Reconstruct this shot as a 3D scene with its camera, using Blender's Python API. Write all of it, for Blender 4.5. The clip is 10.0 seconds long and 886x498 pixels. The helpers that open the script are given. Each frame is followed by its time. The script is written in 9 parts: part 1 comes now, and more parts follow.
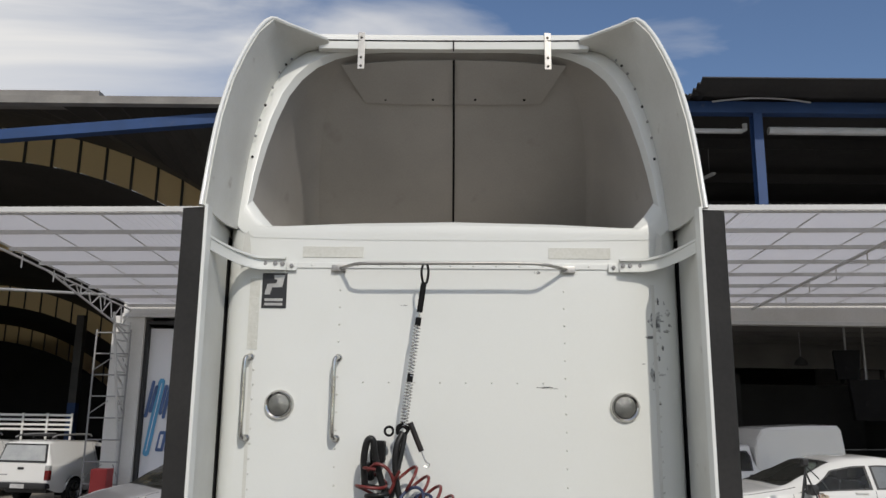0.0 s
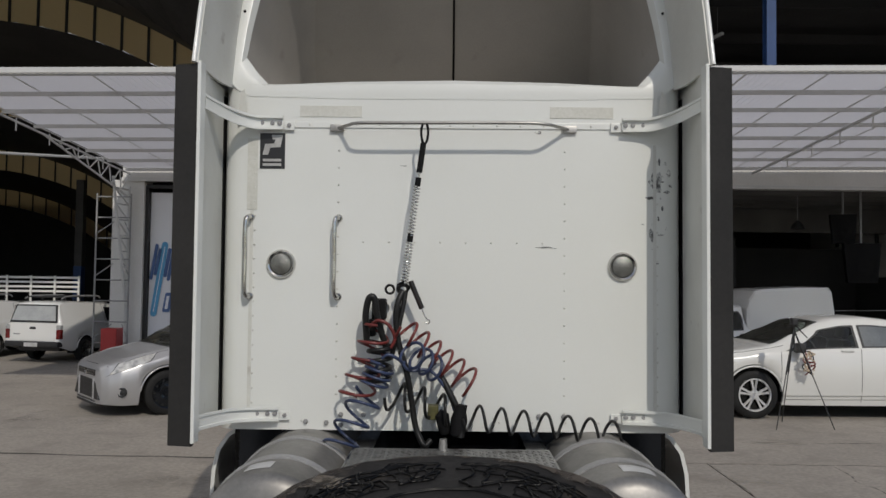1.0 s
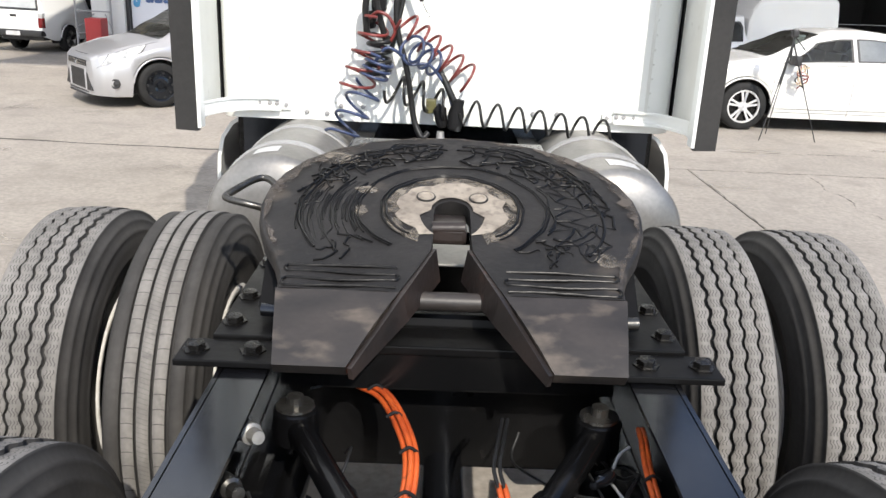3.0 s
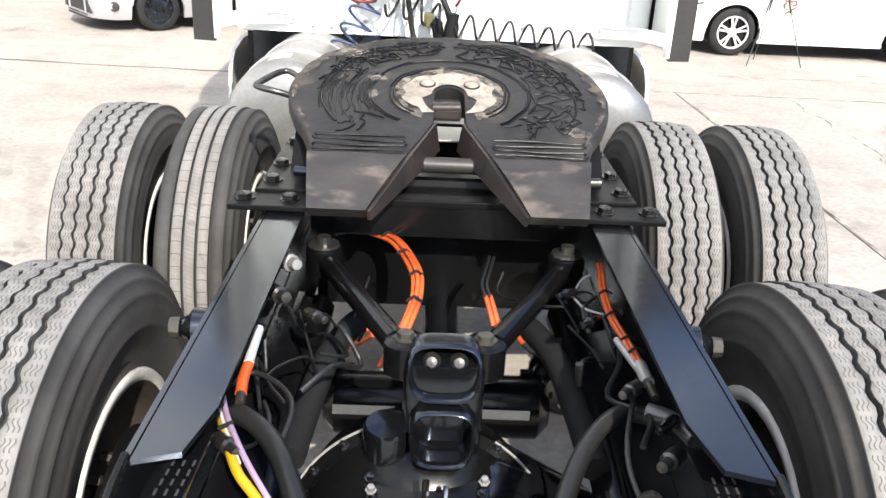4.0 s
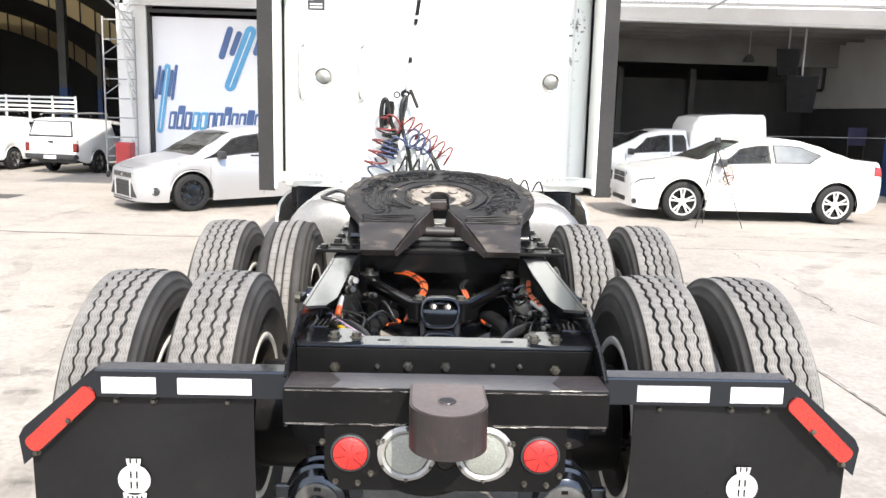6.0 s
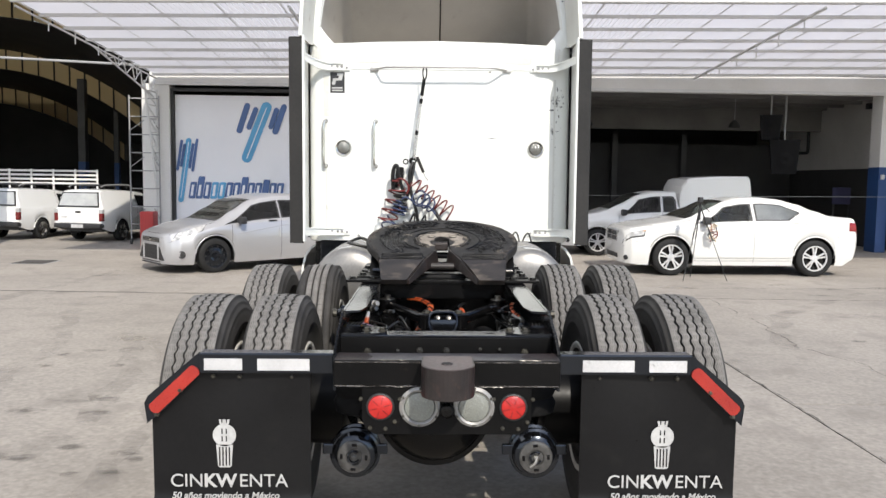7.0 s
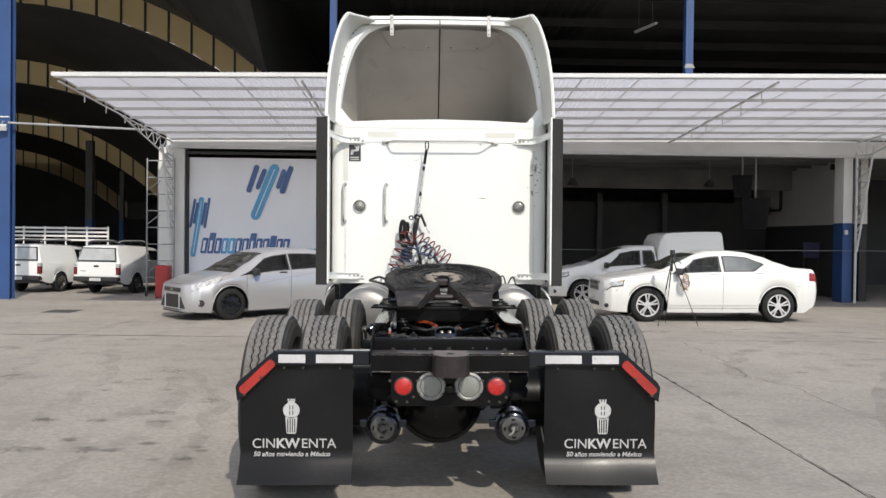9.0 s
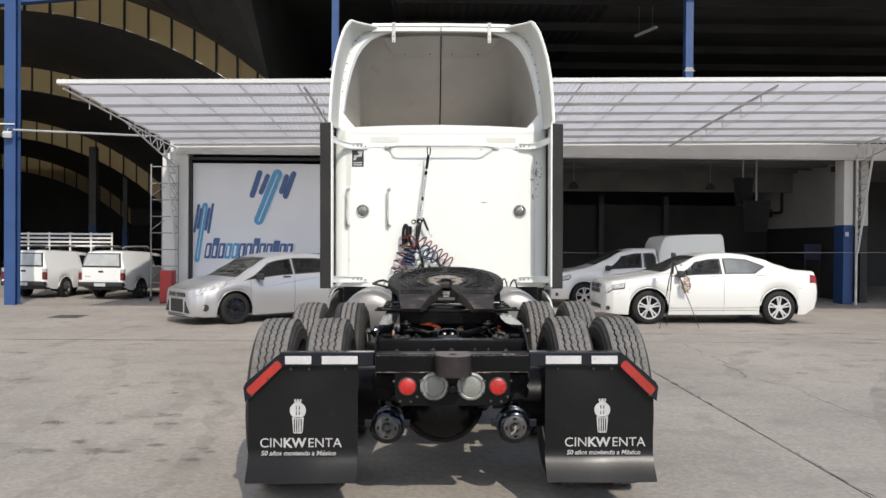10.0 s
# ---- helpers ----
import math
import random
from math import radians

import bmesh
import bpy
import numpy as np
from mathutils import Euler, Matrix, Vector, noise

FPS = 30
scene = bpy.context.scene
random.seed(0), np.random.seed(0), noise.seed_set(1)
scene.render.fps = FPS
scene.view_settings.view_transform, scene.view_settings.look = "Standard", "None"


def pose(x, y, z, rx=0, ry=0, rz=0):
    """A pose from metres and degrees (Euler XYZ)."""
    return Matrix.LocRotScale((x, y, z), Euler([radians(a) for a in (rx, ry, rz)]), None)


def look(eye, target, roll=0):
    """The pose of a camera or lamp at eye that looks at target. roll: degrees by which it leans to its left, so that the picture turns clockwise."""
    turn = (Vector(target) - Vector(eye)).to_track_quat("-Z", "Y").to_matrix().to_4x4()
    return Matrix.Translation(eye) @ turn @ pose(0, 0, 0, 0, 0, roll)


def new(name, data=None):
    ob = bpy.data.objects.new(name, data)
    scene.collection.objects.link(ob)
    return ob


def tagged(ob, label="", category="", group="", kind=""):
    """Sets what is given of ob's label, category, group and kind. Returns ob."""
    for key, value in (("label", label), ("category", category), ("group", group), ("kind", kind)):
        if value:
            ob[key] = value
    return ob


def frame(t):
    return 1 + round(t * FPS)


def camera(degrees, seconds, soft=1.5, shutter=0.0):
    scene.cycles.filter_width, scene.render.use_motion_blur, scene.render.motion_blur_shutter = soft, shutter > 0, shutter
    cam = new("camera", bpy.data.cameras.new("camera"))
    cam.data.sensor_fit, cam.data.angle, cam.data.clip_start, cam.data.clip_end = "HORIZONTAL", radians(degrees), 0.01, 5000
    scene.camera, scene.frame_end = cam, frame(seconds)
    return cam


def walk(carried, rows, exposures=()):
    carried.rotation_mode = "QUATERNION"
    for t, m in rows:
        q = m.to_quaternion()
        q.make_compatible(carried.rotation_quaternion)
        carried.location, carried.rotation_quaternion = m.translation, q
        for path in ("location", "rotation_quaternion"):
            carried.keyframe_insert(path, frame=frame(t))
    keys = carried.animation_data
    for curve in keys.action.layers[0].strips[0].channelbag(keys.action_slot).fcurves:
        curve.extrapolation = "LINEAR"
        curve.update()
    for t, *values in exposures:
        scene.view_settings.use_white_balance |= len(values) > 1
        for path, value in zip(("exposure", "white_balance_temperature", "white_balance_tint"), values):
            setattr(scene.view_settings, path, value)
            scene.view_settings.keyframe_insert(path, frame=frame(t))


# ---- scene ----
cam = camera(57.8, 10.0)
PATH = [
    (0, (-0.015, 0.114, 1.905), (-0.038, 2.071, 2.318), 0.8),
    (0.5, (-0.018, 0.117, 1.897), (-0.040, 2.098, 2.166), 1.2),
    (1, (-0.016, 0.134, 1.884), (-0.034, 2.132, 1.965), 0.8),
    (1.5, (-0.014, 0.126, 1.863), (-0.005, 2.121, 1.719), 1.1),
    (2, (-0.018, 0.132, 1.852), (-0.007, 2.093, 1.455), 1.4),
    (2.5, (-0.028, 0.100, 1.856), (-0.001, 2.027, 1.319), 2.4),
    (2.7, (-0.038, 0.080, 1.854), (-0.005, 1.992, 1.268), 2.8),
    (3.8, (-0.064, -0.294, 1.824), (-0.053, 1.562, 1.080), 2.4),
    (4, (-0.064, -0.404, 1.821), (-0.013, 1.435, 1.036), 3.2),
    (4.5, (-0.107, -0.734, 1.811), (-0.043, 1.128, 1.083), 2.9),
    (5, (-0.135, -1.117, 1.792), (-0.051, 0.763, 1.118), 2.1),
    (5.5, (-0.094, -1.534, 1.763), (-0.050, 0.368, 1.149), 2.0),
    (5.7, (-0.085, -1.694, 1.750), (-0.034, 0.244, 1.259), 2.1),
    (6.8, (-0.074, -2.773, 1.691), (-0.039, -0.784, 1.485), 0.6),
    (7, (-0.074, -2.962, 1.690), (-0.044, -0.969, 1.519), 0.8),
    (7.2, (-0.090, -3.158, 1.680), (-0.069, -1.160, 1.562), 0.8),
    (7.5, (-0.116, -3.449, 1.654), (-0.081, -1.453, 1.529), 0.9),
    (8, (-0.131, -3.851, 1.660), (-0.088, -1.852, 1.634), 1.0),
    (8.5, (-0.125, -4.170, 1.647), (-0.118, -2.170, 1.608), 1.6),
    (9, (-0.153, -4.366, 1.640), (-0.108, -2.367, 1.612), 0.7),
    (9.5, (-0.164, -4.457, 1.640), (-0.115, -2.457, 1.621), 0.7),
    (10, (-0.154, -4.479, 1.637), (-0.115, -2.479, 1.619), 0.4),
]
EXPOSURES = [(0.0, -1.07), (1.0, -1.38), (1.5, -1.28), (2.0, -0.75), (2.5, -0.2), (4.0, 1.06), (5.5, 1.2), (7.0, -0.03), (8.0, -0.33), (10.0, -0.37)]
walk(cam, [(t, look(eye, target, roll)) for t, eye, target, roll in PATH], EXPOSURES)

# ---- world, sun ----
SUN_DIR = Vector((-0.31, 1.0, -0.87)).normalized()
sun = new("sun", bpy.data.lights.new("sun", "SUN"))
sun.data.energy, sun.data.angle, sun.data.color = 4.5, radians(0.6), (1.0, 0.93, 0.83)
sun.rotation_euler = SUN_DIR.to_track_quat("-Z", "Y").to_euler()
world = bpy.data.worlds.new("world")
scene.world = world
world.use_nodes = True
wn, wl = world.node_tree.nodes, world.node_tree.links
sky = wn.new("ShaderNodeTexSky")
sky.sky_type, sky.sun_disc = "NISHITA", False
sky.sun_elevation = math.asin(-SUN_DIR.z)
sky.sun_rotation = math.atan2(-SUN_DIR.x, -SUN_DIR.y)
bg = wn["Background"]
bg.inputs["Strength"].default_value = 0.14
wtc = wn.new("ShaderNodeTexCoord")
wmap = wn.new("ShaderNodeMapping")
wmap.inputs["Scale"].default_value = (1.0, 1.0, 2.6)
wmap.inputs["Rotation"].default_value = (0.2, 0.5, 0.3)
wnoise = wn.new("ShaderNodeTexNoise")
wnoise.inputs["Scale"].default_value, wnoise.inputs["Detail"].default_value, wnoise.inputs["Distortion"].default_value = 2.3, 9, 0.7
wramp = wn.new("ShaderNodeValToRGB")
wramp.color_ramp.elements[0].position, wramp.color_ramp.elements[1].position = 0.40, 0.70
wmix = wn.new("ShaderNodeMix")
wmix.data_type = "RGBA"
wmix.inputs["B"].default_value = (11.6, 11.5, 11.4, 1)
wl.new(wtc.outputs["Generated"], wmap.inputs["Vector"])
wl.new(wmap.outputs["Vector"], wnoise.inputs["Vector"])
wsep = wn.new("ShaderNodeSeparateXYZ")
wlean = wn.new("ShaderNodeMath")
wlean.operation = "MULTIPLY_ADD"
wlean.inputs[1].default_value = -0.20
wl.new(wtc.outputs["Generated"], wsep.inputs["Vector"])
wl.new(wsep.outputs["X"], wlean.inputs[0])
wl.new(wnoise.outputs["Fac"], wlean.inputs[2])
wl.new(wlean.outputs["Value"], wramp.inputs["Fac"])
wl.new(wramp.outputs["Color"], wmix.inputs["Factor"])
wtint = wn.new("ShaderNodeMix")
wtint.data_type, wtint.blend_type = "RGBA", "MULTIPLY"
wtint.inputs["Factor"].default_value = 1.0
wtint.inputs["B"].default_value = (1.27, 1.37, 1.54, 1)
wl.new(sky.outputs["Color"], wtint.inputs["A"])
wl.new(wtint.outputs["Result"], wmix.inputs["A"])
wl.new(wmix.outputs["Result"], bg.inputs["Color"])


# ---- materials ----
def mat(name, a, b=None, rough=0.6, metal=0.0, big=1.5, fine=60.0, bump=0.1, spots=None, spot_at=0.68, coat=0.0, rough_var=0.1,
        per_object=0.0, stretch=(1, 1, 1), spot_scale=None, spec=0.5, grain=0.3, spot_soft=0.06):
    """Two-scale varied surface: a and b blend by broad noise, fine noise adds grain and relief, spots are stains or wear."""
    m = bpy.data.materials.new(name)
    m.use_nodes = True
    n, l = m.node_tree.nodes, m.node_tree.links
    p = n["Principled BSDF"]
    b = b or tuple(c * 0.85 for c in a)
    tc = n.new("ShaderNodeTexCoord")
    mp = n.new("ShaderNodeMapping")
    mp.inputs["Scale"].default_value = stretch
    l.new(tc.outputs["Object"], mp.inputs["Vector"])
    n1, n2 = n.new("ShaderNodeTexNoise"), n.new("ShaderNodeTexNoise")
    n1.inputs["Scale"].default_value, n1.inputs["Detail"].default_value = big, 6
    n2.inputs["Scale"].default_value, n2.inputs["Detail"].default_value = fine, 4
    for q in (n1, n2):
        l.new(mp.outputs["Vector"], q.inputs["Vector"])
    mx = n.new("ShaderNodeMix")
    mx.data_type = "RGBA"
    mx.inputs["A"].default_value, mx.inputs["B"].default_value = (*a, 1), (*b, 1)
    rp = n.new("ShaderNodeMapRange")
    rp.inputs["From Min"].default_value, rp.inputs["From Max"].default_value = 0.35, 0.65
    l.new(n1.outputs["Fac"], rp.inputs["Value"])
    l.new(rp.outputs["Result"], mx.inputs["Factor"])
    col = mx.outputs["Result"]
    gm = n.new("ShaderNodeMix")
    gm.data_type, gm.blend_type = "RGBA", "OVERLAY"
    gm.inputs["Factor"].default_value = grain
    l.new(col, gm.inputs["A"])
    l.new(n2.outputs["Color"], gm.inputs["B"])
    bw = n.new("ShaderNodeRGBToBW")
    l.new(n2.outputs["Color"], bw.inputs["Color"])
    l.new(bw.outputs["Val"], gm.inputs["B"])
    col = gm.outputs["Result"]
    if spots:
        n3 = n.new("ShaderNodeTexNoise")
        n3.inputs["Scale"].default_value, n3.inputs["Detail"].default_value = spot_scale or big * 3.1, 8
        l.new(mp.outputs["Vector"], n3.inputs["Vector"])
        r3 = n.new("ShaderNodeMapRange")
        r3.inputs["From Min"].default_value, r3.inputs["From Max"].default_value = spot_at - spot_soft, spot_at + spot_soft
        l.new(n3.outputs["Fac"], r3.inputs["Value"])
        m3 = n.new("ShaderNodeMix")
        m3.data_type = "RGBA"
        m3.inputs["B"].default_value = (*spots, 1)
        l.new(col, m3.inputs["A"])
        l.new(r3.outputs["Result"], m3.inputs["Factor"])
        col = m3.outputs["Result"]
    if per_object:
        oi = n.new("ShaderNodeObjectInfo")
        hv = n.new("ShaderNodeHueSaturation")
        mr = n.new("ShaderNodeMapRange")
        mr.inputs["To Min"].default_value, mr.inputs["To Max"].default_value = 1 - per_object, 1 + per_object
        l.new(oi.outputs["Random"], mr.inputs["Value"])
        l.new(mr.outputs["Result"], hv.inputs["Value"])
        l.new(col, hv.inputs["Color"])
        col = hv.outputs["Color"]
    l.new(col, p.inputs["Base Color"])
    rr = n.new("ShaderNodeMapRange")
    rr.inputs["To Min"].default_value, rr.inputs["To Max"].default_value = max(0.02, rough - rough_var), min(1, rough + rough_var)
    l.new(n2.outputs["Fac"], rr.inputs["Value"])
    l.new(rr.outputs["Result"], p.inputs["Roughness"])
    p.inputs["Metallic"].default_value = metal
    p.inputs["Specular IOR Level"].default_value = spec
    p.inputs["Coat Weight"].default_value = coat
    p.inputs["Coat Roughness"].default_value = 0.08
    if bump:
        bp = n.new("ShaderNodeBump")
        bp.inputs["Strength"].default_value, bp.inputs["Distance"].default_value = bump, 0.01
        l.new(n2.outputs["Fac"], bp.inputs["Height"])
        l.new(bp.outputs["Normal"], p.inputs["Normal"])
    return m


def sheet_mat(name, colour, through_colour, amount):
    """Translucent plastic roof sheet: dusty diffuse skin that lets daylight through."""
    m = mat(name, colour, tuple(c * 0.9 for c in colour), rough=0.5, big=0.8, fine=30, bump=0.05, per_object=0.06)
    n, l = m.node_tree.nodes, m.node_tree.links
    t = n.new("ShaderNodeBsdfTranslucent")
    t.inputs["Color"].default_value = (*through_colour, 1)
    mx = n.new("ShaderNodeMixShader")
    mx.inputs["Fac"].default_value = amount
    l.new(n["Principled BSDF"].outputs["BSDF"], mx.inputs[1])
    l.new(t.outputs["BSDF"], mx.inputs[2])
    l.new(mx.outputs["Shader"], n["Material Output"].inputs["Surface"])
    return m


CONCRETE = mat("concrete", (0.330, 0.298, 0.259), (0.268, 0.242, 0.210), rough=0.82, big=0.5, fine=28, bump=0.14, spots=(0.215, 0.193, 0.168), spot_at=0.66, spot_soft=0.14, spot_scale=2.3, per_object=0.03, grain=0.55)
JOINT = mat("joint_dirt", (0.07, 0.065, 0.06), rough=0.95)
CRACK = mat("crack_filler", (0.055, 0.05, 0.046), rough=0.9)
def soft_mat(name, colour, amount, noise=7.0, edge=True, rough=0.7):
    """A stain that thins out to nothing at its edge and in patches."""
    m = bpy.data.materials.new(name)
    m.use_nodes = True
    n, l = m.node_tree.nodes, m.node_tree.links
    p = n["Principled BSDF"]
    p.inputs["Base Color"].default_value = (*colour, 1)
    p.inputs["Roughness"].default_value = rough
    tc, no = n.new("ShaderNodeTexCoord"), n.new("ShaderNodeTexNoise")
    no.inputs["Scale"].default_value, no.inputs["Detail"].default_value = noise, 7
    l.new(tc.outputs["Object"], no.inputs["Vector"])
    mr = n.new("ShaderNodeMapRange")
    mr.inputs["From Min"].default_value, mr.inputs["From Max"].default_value = 0.38, 0.62
    mr.inputs["To Max"].default_value = amount
    l.new(no.outputs["Fac"], mr.inputs["Value"])
    fac = mr.outputs["Result"]
    if edge:
        sp, cm = n.new("ShaderNodeSeparateXYZ"), n.new("ShaderNodeCombineXYZ")
        l.new(tc.outputs["Generated"], sp.inputs["Vector"])
        l.new(sp.outputs["X"], cm.inputs["X"])
        l.new(sp.outputs["Y"], cm.inputs["Y"])
        di = n.new("ShaderNodeVectorMath")
        di.operation = "DISTANCE"
        l.new(cm.outputs["Vector"], di.inputs[0])
        di.inputs[1].default_value = (0.5, 0.5, 0)
        fr = n.new("ShaderNodeMapRange")
        fr.inputs["From Min"].default_value, fr.inputs["From Max"].default_value = 0.5, 0.18
        l.new(di.outputs["Value"], fr.inputs["Value"])
        mu = n.new("ShaderNodeMath")
        mu.operation = "MULTIPLY"
        l.new(fac, mu.inputs[0])
        l.new(fr.outputs["Result"], mu.inputs[1])
        fac = mu.outputs["Value"]
    l.new(fac, p.inputs["Alpha"])
    return m


STAIN = soft_mat("oil_stain", (0.085, 0.076, 0.068), 0.42, 9.0)
STAIN_FAINT = soft_mat("old_damp_mark", (0.15, 0.135, 0.122), 0.2, 5.0)
TYRE_MARK = soft_mat("tyre_mark", (0.13, 0.12, 0.112), 0.15, 3.0, False)
CRACK_FINE = soft_mat("fine_crack", (0.06, 0.054, 0.048), 0.7, 6.0, False)
PALE_MARK = soft_mat("pale_dust_mark", (0.43, 0.39, 0.33), 0.5, 4.0)
WHITE = mat("white_cab_paint", (0.745, 0.76, 0.735), (0.71, 0.722, 0.69), rough=0.32, big=1.1, fine=90, bump=0.004, coat=0.25, spots=(0.68, 0.67, 0.63), spot_at=0.74, grain=0.05)
WHITE_DIRTY = mat("dusty_white_fibreglass", (0.67, 0.675, 0.635), (0.58, 0.58, 0.54), rough=0.5, big=2.5, fine=70, bump=0.015, spots=(0.38, 0.36, 0.32), spot_at=0.74, grain=0.12)
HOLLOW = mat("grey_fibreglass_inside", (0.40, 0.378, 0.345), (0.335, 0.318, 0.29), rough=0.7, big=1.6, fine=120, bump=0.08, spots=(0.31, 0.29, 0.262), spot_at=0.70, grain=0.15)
RUBBER = mat("black_rubber", (0.007, 0.007, 0.0075), (0.011, 0.011, 0.0115), rough=0.75, fine=40, bump=0.03, spec=0.15)
FLAP = mat("mud_flap_rubber", (0.0065, 0.0065, 0.007), (0.0095, 0.0095, 0.010), rough=0.30, spec=0.22, big=2.5, fine=50, bump=0.02, rough_var=0.05, spots=(0.012, 0.012, 0.0115), spot_at=0.7, spot_soft=0.12)
BLACK = mat("black_chassis_paint", (0.0032, 0.0033, 0.004), (0.0052, 0.0054, 0.0062), rough=0.15, big=4, fine=60, bump=0.01, coat=0.12, spots=(0.02, 0.018, 0.016), spot_at=0.76, rough_var=0.07, spec=0.6, grain=0.15)
# blue gloss tint paints in the blue sky that the rails reflect
BLACK.node_tree.nodes["Principled BSDF"].inputs["Specular Tint"].default_value = (0.74, 0.84, 1.0, 1)
BLACK_DEEP = mat("deep_black_paint", (0.0030, 0.0030, 0.0033), (0.0048, 0.0048, 0.0050), rough=0.2, big=4, fine=50, bump=0.035, spots=(0.012, 0.011, 0.0105), spot_at=0.72, rough_var=0.08, spec=0.22, grain=0.15)
BLACK_DULL = mat("dull_black_paint", (0.0036, 0.0034, 0.0033), (0.0062, 0.0058, 0.0055), rough=0.27, rough_var=0.08, big=4, fine=50, bump=0.04, spots=(0.018, 0.014, 0.012), spot_at=0.70, spec=0.25)
GREASE = mat("greasy_steel", (0.0105, 0.0098, 0.0095), (0.0185, 0.0168, 0.0158), rough=0.55, big=7, fine=45, bump=0.22, spots=(0.060, 0.050, 0.041), spot_at=0.66, spot_soft=0.07, spot_scale=7.5, spec=0.3)
TAIL_BLACK = mat("dirty_black_steel", (0.0038, 0.0038, 0.0040), (0.0062, 0.0060, 0.0060), rough=0.36, big=5, fine=50, bump=0.04, spots=(0.014, 0.0125, 0.0115), spot_at=0.72, spec=0.12)
CHAMBER = mat("scuffed_grey_cover", (0.11, 0.108, 0.105), (0.05, 0.049, 0.048), rough=0.34, metal=0.5, big=20, fine=60, bump=0.05)
GREASE_WET = mat("fresh_black_grease", (0.0038, 0.0036, 0.0036), rough=0.34, fine=30, bump=0.12, spec=0.22)
RAMP = mat("worn_brown_steel", (0.031, 0.0265, 0.0242), (0.0150, 0.0136, 0.0130), rough=0.42, big=7, fine=60, bump=0.04, spots=(0.10, 0.082, 0.066), spot_at=0.62, spot_soft=0.09, spot_scale=9, spec=0.4, stretch=(1, 2.2, 1))
LAMP_GLASS = mat("ribbed_lamp_glass", (0.22, 0.22, 0.20), (0.14, 0.14, 0.13), rough=0.15, metal=0.5, big=20, fine=140, bump=0.4, coat=0.6)
BARE = mat("worn_bare_steel", (0.30, 0.262, 0.212), (0.19, 0.162, 0.132), rough=0.55, metal=0.0, big=14, fine=80, bump=0.15, spots=(0.10, 0.082, 0.066), spot_at=0.62, spot_soft=0.12)
RIM_WORN = soft_mat("worn_brown_rim", (0.075, 0.062, 0.051), 0.85, 18.0, False, 0.6)
BARE_EDGE = soft_mat("bare_steel_breaking_up", (0.165, 0.143, 0.115), 0.9, 26.0, False, 0.55)
RUST_TOW = mat("rusty_tow_steel", (0.029, 0.0215, 0.0205), (0.0145, 0.0122, 0.0120), rough=0.38, big=7, fine=60, bump=0.1, spots=(0.062, 0.036, 0.030), spot_at=0.68, spot_soft=0.10, spec=0.4)
RUSTY = mat("rusty_dark_steel", (0.024, 0.0175, 0.0155), (0.0115, 0.0102, 0.0097), rough=0.38, big=7, fine=60, bump=0.1, spots=(0.06, 0.032, 0.025), spot_at=0.68, spec=0.4)
WORN_EDGE = soft_mat("chipped_edge", (0.12, 0.112, 0.108), 0.75, 24.0, False, 0.5)
# lighter tops: rust and wear, plus sky sheen put into the colour
TOW_TOP = mat("rusty_steel_with_sheen", (0.088, 0.058, 0.056), (0.052, 0.040, 0.040), rough=0.36, big=6, fine=60, bump=0.06, spots=(0.105, 0.075, 0.066), spot_at=0.68, spot_soft=0.06, spot_scale=9, spec=0.6)
SHEEN_TOP = mat("worn_paint_with_sheen", (0.064, 0.060, 0.063), (0.045, 0.045, 0.050), rough=0.34, big=5, fine=60, bump=0.05, spots=(0.080, 0.060, 0.054), spot_at=0.68, spot_soft=0.06, spot_scale=8, spec=0.7)
SMUDGE = soft_mat("rub_mark", (0.12, 0.12, 0.12), 0.5, 32.0, False)
TANK = mat("dusty_aluminium", (0.255, 0.248, 0.236), (0.175, 0.17, 0.161), rough=0.42, metal=0.6, big=3, fine=60, bump=0.03, spots=(0.27, 0.26, 0.24), spot_at=0.66, spot_soft=0.1)
CHROME = mat("chrome", (0.62, 0.61, 0.58), (0.5, 0.49, 0.47), rough=0.16, metal=1.0, big=8, fine=50, bump=0.0, rough_var=0.06)
ALU = mat("brushed_aluminium", (0.46, 0.45, 0.43), (0.33, 0.32, 0.305), rough=0.45, metal=0.85, big=3, fine=60, bump=0.05, spots=(0.2, 0.19, 0.17), spot_at=0.72)
BOLT = mat("zinc_bolt", (0.085, 0.079, 0.062), (0.045, 0.042, 0.036), rough=0.42, metal=0.6, big=30, fine=90)
TREAD = mat("dusty_tread", (0.19, 0.180, 0.167), (0.132, 0.125, 0.116), rough=0.95, big=9, fine=70, bump=0.25, spots=(0.12, 0.114, 0.108), spot_at=0.68)
TYRE = mat("tyre_sidewall", (0.036, 0.0343, 0.0325), (0.054, 0.0512, 0.048), rough=0.75, big=6, fine=60, bump=0.05, spec=0.25)
GROOVE = mat("dark_groove", (0.012, 0.012, 0.012), rough=0.9)
TREAD_BLOCK = mat("dusty_block_tread", (0.19, 0.180, 0.167), (0.132, 0.125, 0.116), rough=0.95, big=9, fine=70, bump=0.25, spots=(0.12, 0.114, 0.108), spot_at=0.68)
TREAD_GROOVE = mat("tread_groove", (0.038, 0.036, 0.034), (0.024, 0.023, 0.0222), rough=0.95, big=12)
RIM_WHITE = mat("chipped_white_rim", (0.62, 0.61, 0.58), (0.48, 0.46, 0.42), rough=0.5, big=9)
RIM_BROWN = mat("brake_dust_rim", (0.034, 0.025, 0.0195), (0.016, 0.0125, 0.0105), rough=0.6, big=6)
RED = mat("red_reflector", (0.36, 0.024, 0.015), (0.26, 0.018, 0.013), rough=0.3, big=6, fine=150, bump=0.2, coat=0.2)
